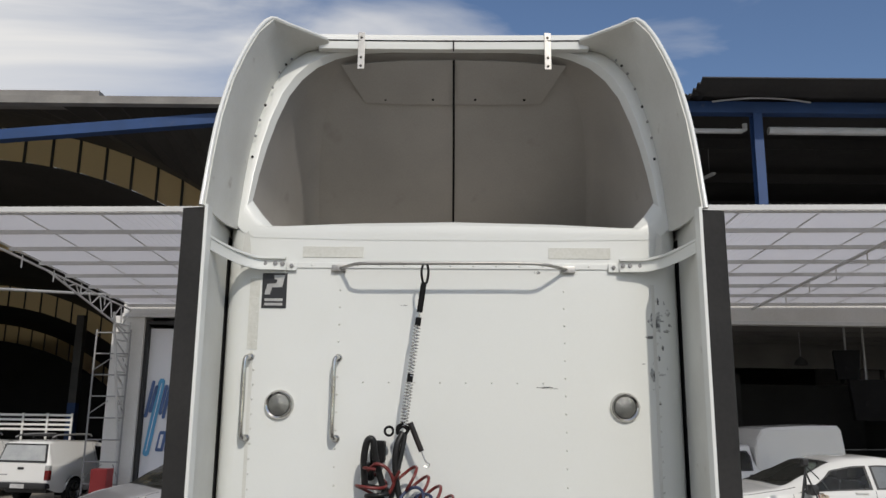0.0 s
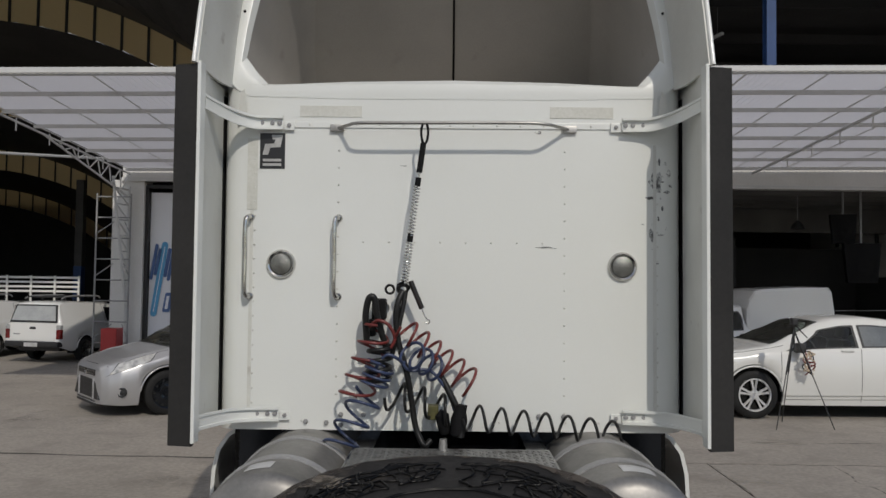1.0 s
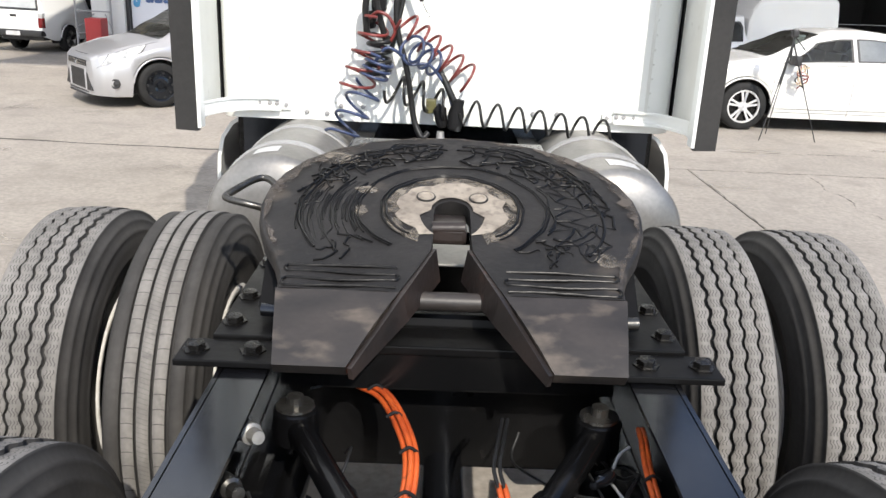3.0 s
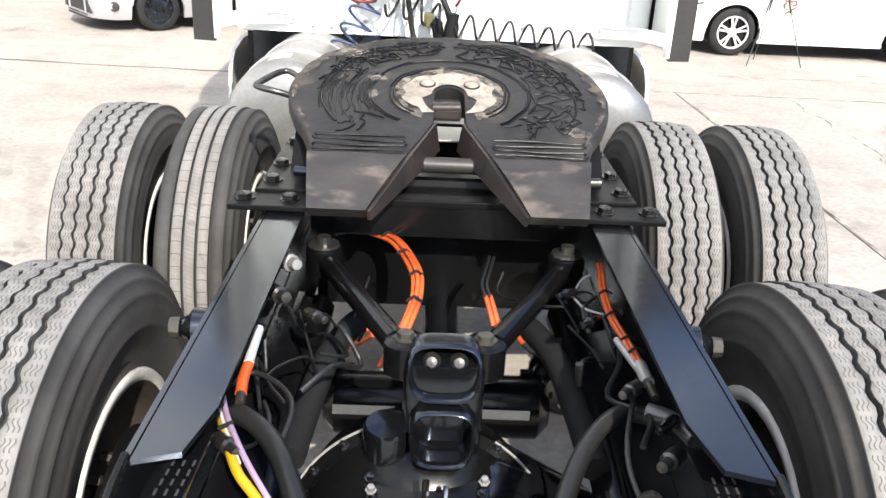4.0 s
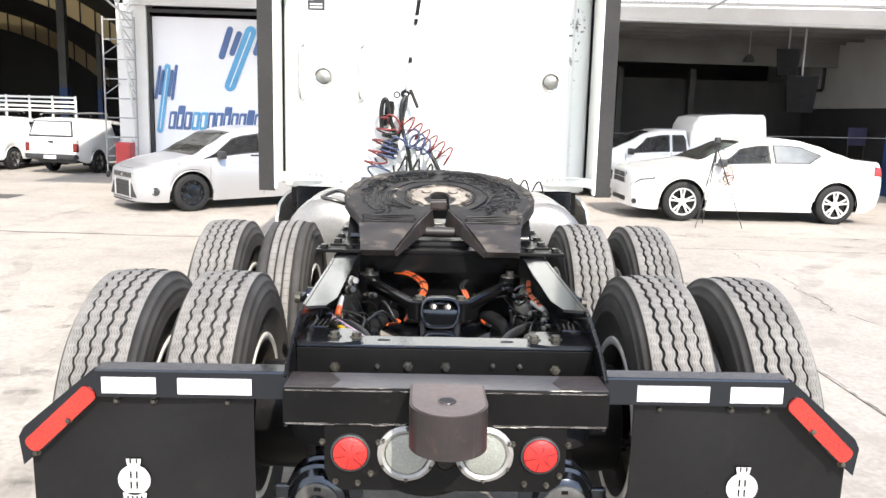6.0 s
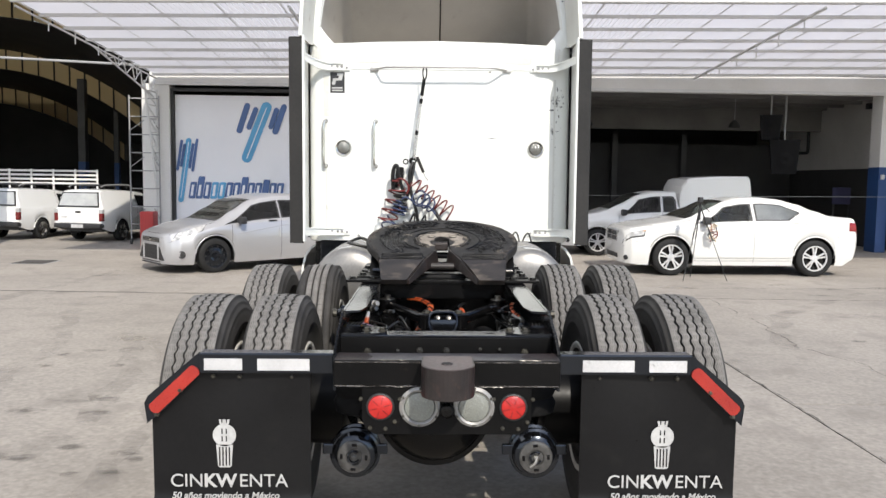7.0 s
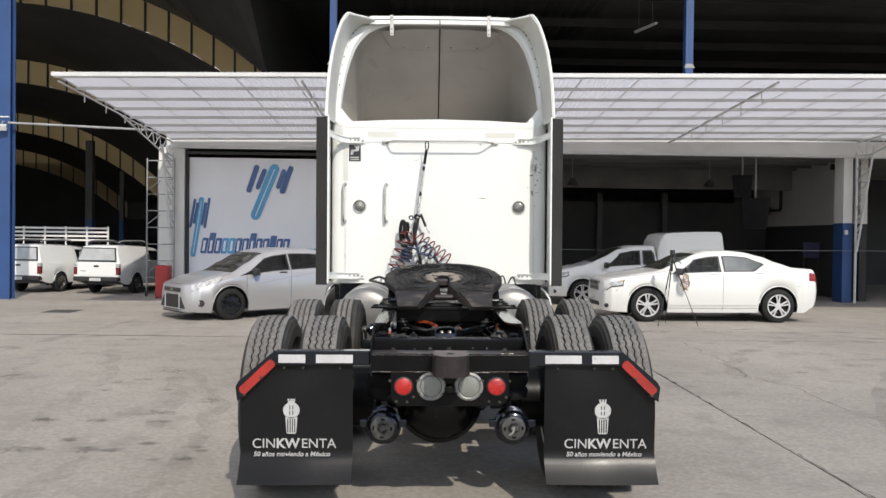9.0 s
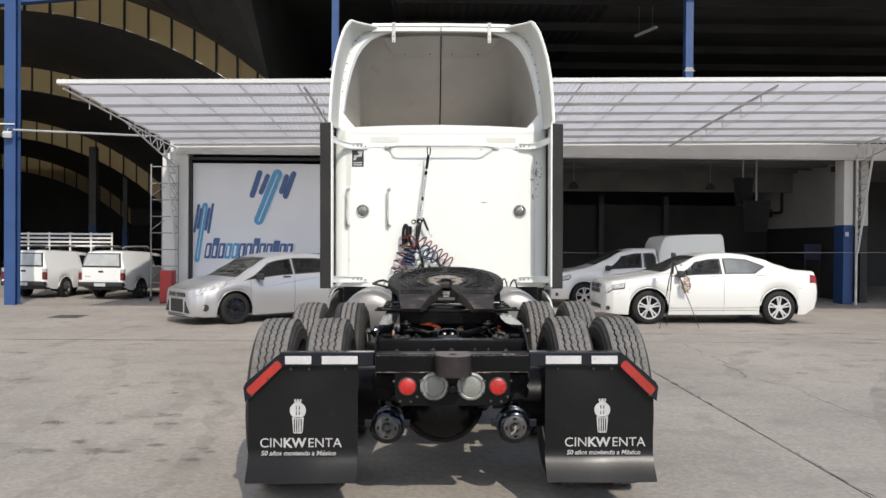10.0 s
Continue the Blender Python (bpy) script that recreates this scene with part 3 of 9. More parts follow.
# tyre arcs left by turning trucks
for pts, w in (([(-2.75, 0.2), (-2.66, 0.97), (-2.57, 1.77), (-2.47, 2.5), (-2.68, 4.0), (-3.3, 5.6)], 0.22), ([(-3.3, 0.6), (-3.43, 1.9), (-3.59, 3.2), (-3.9, 5.2), (-4.6, 7.2)], 0.26),
               ([(-5.4, 0.9), (-4.9, 2.4), (-4.7, 4.1), (-5.2, 6.3)], 0.24), ([(-1.9, 0.4), (-1.95, 1.9), (-2.2, 3.6), (-2.9, 5.2)], 0.2), ([(3.4, -0.5), (3.7, 1.5), (4.6, 3.8), (6.4, 6.4)], 0.24),
               ([(5.2, 0.2), (5.4, 2.4), (6.2, 4.6), (8.2, 7.2)], 0.24), ([(-7.2, 2.2), (-6.3, 4.4), (-5.9, 7.8), (-5.6, 11.5)], 0.26), ([(3.6, 5.2), (4.6, 7.4), (6.8, 9.6)], 0.22)):
    ribbon("tyre_mark", pts, w, TYRE_MARK, 0.0012)


def blot(x, y, rx, ry, seed, material, z=0.002):
    rnd = random.Random(seed)
    bm = bmesh.new()
    vs = []
    for i in range(18):
        a = 2 * math.pi * i / 18
        k = rnd.uniform(0.6, 1.1)
        vs.append(bm.verts.new((x + rx * k * math.cos(a), y + ry * k * math.sin(a), z)))
    bm.faces.new(vs)
    part("stain", bm, material, ground)


for i, (x, y, rx, ry) in enumerate(((-2.68, 3.04, 0.26, 0.12), (-3.48, 2.73, 0.16, 0.12), (-2.98, 2.72, 0.14, 0.09), (-1.93, 1.84, 0.10, 0.07), (-1.84, 1.74, 0.07, 0.06), (-1.89, 1.51, 0.08, 0.06), (-2.1, 1.49, 0.06, 0.05),
                                    (-3.56, 4.56, 0.09, 0.11), (-3.31, 4.74, 0.12, 0.08), (-2.86, 4.14, 0.08, 0.07), (-2.74, 1.75, 0.14, 0.10), (-5.2, 5.0, 0.09, 0.1), (-2.45, 2.7, 0.13, 0.08), (-2.3, 1.95, 0.10, 0.07),
                                    (-2.5, 1.75, 0.12, 0.07), (-3.15, 1.75, 0.17, 0.09), (-3.5, 4.1, 0.10, 0.07), (-2.3, 3.6, 0.12, 0.10), (6.44, 9.98, 0.22, 0.16), (7.4, 10.1, 0.32, 0.18), (7.56, 9.2, 0.28, 0.12),
                                    (-2.95, 2.05, 0.12, 0.08), (-1.7, 2.6, 0.12, 0.08), (5.9, 9.2, 0.2, 0.12), (4.6, 5.6, 0.08, 0.06), (5.3, 2.9, 0.07, 0.05), (-5.6, 2.1, 0.12, 0.1), (-6.8, 4.3, 0.14, 0.1))):
    blot(x, y, rx * 1.25, ry * 1.25, i, STAIN)
rnd_st = random.Random(41)
for i in range(34):
    x = rnd_st.choice((-1, 1)) * rnd_st.uniform(1.7, 8.5)
    k = rnd_st.uniform(0.7, 1.6)
    blot(x, rnd_st.uniform(0.3, 11), 0.34 * k, 0.2 * k, 60 + i, STAIN_FAINT if i % 3 else PALE_MARK, 0.0016 + i * 0.00001)


def manhole():
    t = tagged(empty("drain_cover", (-7.72, 12.6, 0)), "dark flush iron drain cover set in concrete", "drain cover")
    bm = bmesh.new()
    box(bm, -0.34, 0.34, -0.36, 0.36, -0.012, 0.005)
    part("rim", bm, STEEL_GREY, t)
    for i in range(9):
        bm = bmesh.new()
        box(bm, -0.3, 0.3, -0.33 + i * 0.073, -0.295 + i * 0.073, 0.005, 0.012)
        part("bar", bm, JOINT, t)


manhole()

# ---- the office building under the hall ----
BY = 17.3  # front plane


def building():
    # lintel beam above both bays
    bm = bmesh.new()
    box(bm, -7.1, 22, BY, BY + 0.45, 3.98, 4.40, 0.01)
    tagged(obj("wall_lintel", bm, WALL_WHITE), "long white painted concrete lintel beam", "wall", kind="structure")
    bm = bmesh.new()
    box(bm, -7.1, 22, BY - 0.06, BY - 0.003, 3.95, 4.03, 0.005)
    tagged(obj("trim", bm, STEEL_WHITE), "thin white steel trim along a lintel", "trim", kind="structure")
    for name, x0, x1 in (("wall_pier_1", -7.3, -6.62), ("wall_pier_2", 0.4, 2.2)):
        bm = bmesh.new()
        box(bm, x0, x1, BY, BY + 0.5, 0, 3.98, 0.01)
        tagged(obj(name, bm, WALL_WHITE), "white painted wall pier beside an opening", "wall", kind="structure")
    # pier with a blue dado at the end of the garage
    bm = bmesh.new()
    box(bm, 11.25, 11.50, BY, BY + 0.5, 2.17, 3.98, 0.01)
    tagged(obj("wall_pier_3", bm, WALL_WHITE), "white upper part of a garage pier", "wall", kind="structure")
    bm = bmesh.new()
    box(bm, 11.24, 11.51, BY - 0.01, BY + 0.51, 0, 2.17, 0.01)
    tagged(obj("wall_dado", bm, BLUE_PAINT), "blue painted lower part of a garage pier", "wall", kind="structure")
    bm = bmesh.new()
    box(bm, 11.28, 11.36, BY - 0.07, BY - 0.011, 1.86, 1.98, 0.008)
    tagged(obj("switch_box", bm, STEEL_WHITE), "small white switch box on a blue pier", "switch box")
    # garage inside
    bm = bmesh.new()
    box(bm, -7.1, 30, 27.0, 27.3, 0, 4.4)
    tagged(obj("wall_back", bm, WALL_SHADED), "back wall of the open workshop, darkened for shade", "wall", kind="structure")
    for name, x, z0, z1, mt, lab in (("wall_side_1", 12.0, 2.17, 4.4, WALL_DIMMED, "white upper side wall inside the workshop"), ("wall_side_2", 11.99, 0, 2.17, WALL_SHADED, "blue lower side wall inside the workshop, darkened for shade"),
                                     ("wall_side_3", 2.0, 0, 4.4, WALL_DIMMED, "white partition wall of the workshop"), ("wall_side_4", -7.0, 0, 4.4, WALL_SHADED, "outer side wall of the office, darkened for shade")):
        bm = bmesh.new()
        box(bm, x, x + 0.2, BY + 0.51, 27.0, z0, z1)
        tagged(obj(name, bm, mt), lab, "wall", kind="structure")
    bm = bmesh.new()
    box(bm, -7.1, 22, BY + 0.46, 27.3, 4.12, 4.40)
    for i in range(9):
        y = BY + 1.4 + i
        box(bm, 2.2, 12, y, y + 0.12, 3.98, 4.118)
    tagged(obj("ceiling", bm, WALL_GREY), "white garage ceiling with shallow ribs, darkened for shade", "ceiling", kind="structure")
    # inner lintel and dark counter line at the back, both darkened for shade
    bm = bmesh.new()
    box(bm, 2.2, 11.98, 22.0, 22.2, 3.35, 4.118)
    tagged(obj("wall_beam", bm, WALL_GREY), "white beam across the workshop ceiling, darkened for shade", "wall", kind="structure")
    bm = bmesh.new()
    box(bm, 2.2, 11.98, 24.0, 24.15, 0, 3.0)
    tagged(obj("wall_inner", bm, WALL_SHADED), "inner wall of the workshop, darkened for shade", "wall", kind="structure")
    for x in (5.9, 8.2):
        bm = bmesh.new()
        box(bm, x, x + 0.18, 23.75, 23.99, 0, 3.3, 0.01)
        tagged(obj("column", bm, STEEL_DARK), "dark steel column in the dark workshop", "column", group="workshop columns")
    for x in (14.6, 18.2):
        bm = bmesh.new()
        box(bm, x, x + 0.35, 19.0, 19.35, 0, 4.1, 0.01)
        tagged(obj("column", bm, WALL_WHITE), "pale concrete column in the dark hall", "column", group="hall columns")


building()


def loudspeaker(at, s, turn):
    t = tagged(empty("loudspeaker", at, turn), "black loudspeaker hung under the workshop ceiling", "loudspeaker", group="hung loudspeakers")
    bm = bmesh.new()
    prism(bm, [(-0.3 * s, -0.45 * s), (0.3 * s, -0.45 * s), (0.38 * s, 0.45 * s), (-0.38 * s, 0.45 * s)], 0.5 * s, FACE_BACK)
    part("cabinet", bm, RUBBER, t)
    bm = bmesh.new()
    lathe(bm, [(0, 0.2 * s), (0.02, 0.22 * s), (0.03, 0.1 * s), (0.015, 0.0)], (0, -0.5 * s - 0.001, -0.1 * s), (0, -1, 0), 16)
    part("cone", bm, RUBBER, t)
    bm = bmesh.new()
    tube(bm, [(0, -0.2 * s, 0.45 * s), (0, -0.2 * s, 4.12 - at[2])], 0.025)
    part("hanger", bm, STEEL_GREY, t)


loudspeaker((8.97, 18.6, 3.2), 0.72, -20)
loudspeaker((9.27, 18.4, 2.42), 0.98, -20)


def pendant(x, y):
    t = tagged(empty("pendant_lamp", (x, y, 3.5)), "unlit grey bell-shaped workshop lamp", "lamp", group="workshop lamps")
    bm = bmesh.new()
    lathe(bm, [(0.20, 0.03), (0.17, 0.06), (0.10, 0.13), (0.0, 0.17), (0.01, 0.16), (0.10, 0.11)], (0, 0, -0.24), (0, 0, 1), 20)
    part("shade", bm, STEEL_DARK, t, smooth=40)
    bm = bmesh.new()
    tube(bm, [(0, 0, -0.06), (0, 0, 0.62)], 0.012)
    part("rod", bm, STEEL_GREY, t)


pendant(4.2, 19.4)
pendant(8.3, 19.4)


def pipe_run(y, z0, reach):
    t = tagged(empty("wall_pipe", (11.93, y, 0)), "dark bent pipe down the workshop side wall", "pipe", group="workshop wall pipes")
    bm = bmesh.new()
    pts = [(0, 0, 4.11), (0, 0, 3.5), (0, 0, z0 + 0.12)]
    if reach:
        pts += [(0, 0.04, z0 + 0.03), (0, 0.14, z0), (0, reach, z0 + 0.02)]
    tube(bm, smooth_path(pts, 5), 0.05, 8)
    part("pipe", bm, TRIM, t, smooth=50)
    if reach:
        bm = bmesh.new()
        box(bm, -0.12, 0.065, reach - 0.1, reach + 0.25, z0 - 0.14, z0 + 0.16, 0.02)
        part("junction", bm, TRIM, t)


pipe_run(22.7, 2.72, 1.0)
pipe_run(25.0, 3.0, 0)


def wall_box():
    t = tagged(empty("junction_box", (11.94, 19.2, 3.88)), "small dark electrical box on the workshop wall", "electrical box")
    bm = bmesh.new()
    box(bm, -0.06, 0.058, -0.1, 0.1, -0.08, 0.08, 0.01)
    part("body", bm, TRIM, t)
    bm = bmesh.new()
    box(bm, -0.066, -0.0605, -0.08, 0.08, -0.06, 0.06, 0.002)
    part("lid", bm, STEEL_DARK, t)


wall_box()


def notice_board():
    t = tagged(empty("notice_board", (11.6, 19.8, 1.4)), "blue board on a stand inside the workshop, darkened for shade", "board")
    bm = bmesh.new()
    box(bm, -0.26, 0.26, -0.02, 0.02, -0.24, 0.24, 0.005)
    part("panel", bm, BOARD, t)
    for x in (-0.22, 0.22):
        bm = bmesh.new()
        box(bm, x - 0.015, x + 0.015, -0.015, 0.015, -1.4, -0.242)
        part("leg", bm, STEEL_DARK, t)


notice_board()

# string across the opening
bm = bmesh.new()
tube(bm, smooth_path([(-2, BY - 0.1, 1.42), (5, BY - 0.1, 1.36), (11.3, BY - 0.1, 1.42), (20, BY - 0.1, 1.44)], 4), 0.006, 5)
tagged(obj("rope", bm, STEEL_GREY), "thin grey rope stretched across the workshop front", "rope")


# ---- printed banner ----
def banner():
    t = tagged(empty("banner", (-6.45, BY + 0.2, 0.45)), "white vinyl banner with blue tower marks, hung in a dark opening", "banner")
    rows = []
    for j in range(9):
        z = 3.28 * j / 8
        rows.append([(-0.09 + 6.89 * i / 40, 0.009 * math.sin(i * 0.9 + j * 0.3) * (0.3 + 0.7 * j / 8), z) for i in range(41)])
    bm = bmesh.new()
    grid(bm, rows)
    thick(bm, 0.004)
    part("cloth", bm, BANNER, t, smooth=60)

    def bar(x0, z0, x1, z1, w, mt, y=-0.016):
        d = Vector((x1 - x0, z1 - z0)).normalized()
        s = Vector((-d.y, d.x)) * w / 2
        out = []
        for a in range(7):
            ang = math.pi * a / 6
            out.append(Vector((x1, z1)) - s * math.cos(ang) * -1 + d * (w / 2) * math.sin(ang))
        for a in range(7):
            ang = math.pi * a / 6
            out.append(Vector((x0, z0)) - s * math.cos(ang) - d * (w / 2) * math.sin(ang))
        b = bmesh.new()
        prism(b, [(p.x, p.y) for p in out], 0.004, Matrix.Translation((0, y, 0)) @ FACE_BACK)
        part("mark", b, mt, t)

    # two slanted tower marks: a tall pale bar between darker short ones
    tall, short = 0.26, 0.15
    for x1, z1, x0, z0, w, mt in ((1.72, 3.03, 1.52, 2.42, short, LOGO_DARK), (1.93, 2.94, 1.76, 2.50, 0.13, LOGO_DARK), (2.20, 3.0, 1.70, 1.74, tall, LOGO_LIGHT),
                                  (2.45, 2.93, 2.31, 2.52, 0.13, LOGO_DARK), (2.64, 3.01, 2.42, 2.40, short, LOGO_DARK),
                                  (0.07, 2.13, -0.045, 1.42, 0.07, LOGO_DARK), (0.145, 2.03, 0.05, 1.52, 0.075, LOGO_DARK), (0.245, 2.14, 0.03, 0.66, 0.14, LOGO_LIGHT),
                                  (0.355, 2.04, 0.26, 1.48, 0.075, LOGO_DARK), (0.455, 2.16, 0.335, 1.40, 0.07, LOGO_DARK)):
        bar(x0, z0, x1, z1, w, mt)
    bar(1.70, 1.72, 2.20, 2.98, 0.022, BANNER, -0.0205)
    bar(0.03, 0.70, 0.245, 2.1, 0.014, BANNER, -0.0205)
    # the brand's word as plain slanted bars
    x = 0.22
    for i, h in enumerate((0.42, 0.56, 0.42, 0.42, 0.42, 0.42, 0.42, 0.56, 0.42, 0.42, 0.50, 0.42, 0.42)):
        w = 0.165
        mt = LOGO_LIGHT if i in (3, 4) else LOGO_DARK
        b = bmesh.new()
        o = [(x + 0.02, 0), (x + w - 0.02, 0), (x + w, 0.02), (x + w + h * 0.15, h - 0.02), (x + w - 0.02 + h * 0.15, h), (x + 0.02 + h * 0.15, h), (x + h * 0.14, h - 0.03), (x, 0.03)]
        prism(b, o, 0.004, Matrix.Translation((0, -0.016, 0.69)) @ FACE_BACK)
        part("mark", b, mt, t)
        if i not in (10,):
            b = bmesh.new()
            cx = x + w * 0.5
            o = [(cx - 0.03, 0.07), (cx + 0.03, 0.07), (cx + 0.03 + 0.042, 0.35), (cx - 0.03 + 0.042, 0.35)]
            prism(b, o, 0.004, Matrix.Translation((0, -0.0205, 0.69)) @ FACE_BACK)
            part("mark", b, BANNER, t)
        x += w + 0.018
    for i in range(6):
        b = bmesh.new()
        o = [(x + 0.06, 0), (x + 0.14, 0), (x + 0.165, 0.16), (x + 0.085, 0.16)]
        prism(b, o, 0.004, Matrix.Translation((0, -0.016, 0.69)) @ FACE_BACK)
        part("mark", b, LOGO_LIGHT, t)
        x += 0.12
    # dark opening frame round it
    for x0, x1, z0, z1 in ((-0.17, -0.10, -0.45, 3.44), (-0.10, 6.9, 3.36, 3.44)):
        b = bmesh.new()
        box(b, x0, x1, -0.12, 0.1, z0, z1, 0.01)
        part("frame", b, TRIM, t)


banner()


# ---- translucent canopy ----
CY0, CY1 = 10.4, 17.2


def cz(x, y):
    return 4.60 + 0.014 * x - (y - CY0) * 0.049


def canopy():
    t = tagged(empty("canopy", (0, 0, 0)), "white translucent corrugated canopy on white steel trusses", "canopy")
    x0, w = -6.95, 1.08
    rows = []
    for j in range(2):
        y = CY0 - 0.03 if j == 0 else CY1
        rows.append([(i * w / 44, y, 0.014 * i * w / 44 - (y - CY0) * 0.049 + 0.016 * math.sin(i * 2 * math.pi / 4)) for i in range(45)])
    first = None
    for k in range(24):
        x = x0 + k * w
        m = Matrix.Translation((x, 0, 4.65 + 0.014 * x))
        if first is None:
            bm = bmesh.new()
            grid(bm, rows)
            first = part("sheet", bm, CANOPY, t)
            first.matrix_local = m
        else:
            share("sheet", first, t, m)
    # purlins along the building and thin cross bars
    for j in range(8):
        y = CY0 + 0.05 + j * (CY1 - CY0 - 0.15) / 7
        bm = bmesh.new()
        rows2 = [[(xx, y + a, cz(xx, y) + b) for xx in (x0, 0, 9, 18.9)] for a, b in ((-0.018, -0.03), (0.018, -0.03), (0.018, 0.03), (-0.018, 0.03), (-0.018, -0.03))]
        grid(bm, rows2)
        part("purlin", bm, STEEL_WHITE, t)
    bm = bmesh.new()
    grid(bm, [[(xx, CY0 - 0.05 + a, cz(xx, CY0) + b) for xx in (x0, 0, 9, 18.9)] for a, b in ((-0.012, -0.02), (0.012, -0.02), (0.012, 0.05), (-0.012, 0.05), (-0.012, -0.02))])
    part("fascia", bm, STEEL_WHITE, t)
    for k in range(24):
        x = x0 + k * w
        bm = bmesh.new()
        grid(bm, [[(x + a, y, cz(x, y) + b) for y in (CY0, CY1)] for a, b in ((-0.012, 0.025), (0.012, 0.025), (0.012, 0.034), (-0.012, 0.034), (-0.012, 0.025))])
        part("lap_joint", bm, STEEL_WHITE, t)
    # truss rafters with struts
    for x in (-6.9, -2.45, 2.0, 6.4, 11.54, 16.0):
        ends = x in (-6.9, 11.54)
        bm = bmesh.new()
        up = [(x, CY0 + 0.1, cz(x, CY0) - 0.08), (x, CY1, cz(x, CY1) - 0.08)]
        tube(bm, up, 0.02 if ends else 0.028, 6)
        if ends:
            dn = [Vector(up[0]).lerp(Vector(up[1]), 0.45), (x, CY1 - 0.2, cz(x, CY1) - 0.55)]
            tube(bm, dn, 0.02, 6)
            n = 7
            for i in range(1, n):
                p = Vector(dn[0]).lerp(Vector(up[1]), i / n)
                q = Vector(dn[0]).lerp(Vector(dn[1]), (i + 0.5) / n)
                r = Vector(dn[0]).lerp(Vector(up[1]), (i + 1) / n)
                tube(bm, [p, q], 0.014, 5)
                tube(bm, [q, r], 0.014, 5)
        part("truss", bm, STEEL_WHITE, t)
        for j in range(1, 6):
            y = CY0 + j * 1.05
            bm = bmesh.new()
            tube(bm, [(x + 0.09, y, cz(x, y) - 0.06), (x + 0.09, y, cz(x, y) - 0.26)], 0.012, 5)
            part("hanger", bm, STEEL_WHITE, t)
    # tapering lattice legs at the wall
    for x, foot in ((-6.9, 0.0), (11.54, 0.0)):
        top = cz(x, CY1) - 0.35
        bm = bmesh.new()
        a0, a1 = Vector((x, BY - 0.12, foot)), Vector((x, BY - 0.12, top))
        b0, b1 = Vector((x, BY - 0.18, 1.4)), Vector((x, BY - 0.95, top + 0.12))
        tube(bm, [a0, a1], 0.035, 8)
        tube(bm, [b0, b1], 0.03, 8)
        for i in range(7):
            p, q = a0.lerp(a1, 0.38 + 0.6 * i / 7), b0.lerp(b1, 0.08 + 0.9 * (i + 0.5) / 7)
            r = a0.lerp(a1, 0.38 + 0.6 * (i + 1) / 7)
            tube(bm, [p, q], 0.018, 5)
            tube(bm, [q, r], 0.018, 5)
        part("leg", bm, STEEL_WHITE, t)


canopy()

# ---- the big hall behind ----
PY = 15.5  # the free-standing post
HY = 18.8  # the front of the hall roof


def blue_post(x, y, z0, z1, w, lab):
    t = tagged(empty("steel_post", (x, y, z0)), lab, "steel post", group="blue hall posts")
    bm = bmesh.new()
    h = w / 2
    prism(bm, [(-h, -0.13), (h, -0.13), (h, -0.11), (0.012, -0.11), (0.012, 0.11), (h, 0.11), (h, 0.13), (-h, 0.13), (-h, 0.11), (-0.012, 0.11), (-0.012, -0.11), (-h, -0.11)], z1 - z0, Matrix.Identity(4))
    part("beam", bm, BLUE_PAINT, t)
    if z0 > 1:
        bm = bmesh.new()
        prism(bm, [(-0.16, 1.34), (0.16, 1.34), (0.09, 1.46), (-0.09, 1.46)], 0.02, Matrix.Translation((0, -0.125, 0)) @ FACE_BACK)
        part("gusset", bm, STEEL_GREY, t)
    else:
        bm = bmesh.new()
        box(bm, -0.16, 0.16, -0.16, 0.16, 0, 0.015)
        part("base_plate", bm, STEEL_GREY, t)


blue_post(-10.38, PY, 0, 9.6, 0.27, "blue painted steel I-section post on the concrete")
blue_post(-2.85, HY, 5.2, 9.31, 0.18, "slim blue steel post rising above the canopy")
blue_post(7.4, HY, 5.28, 9.31, 0.22, "slim blue steel post rising above the canopy")


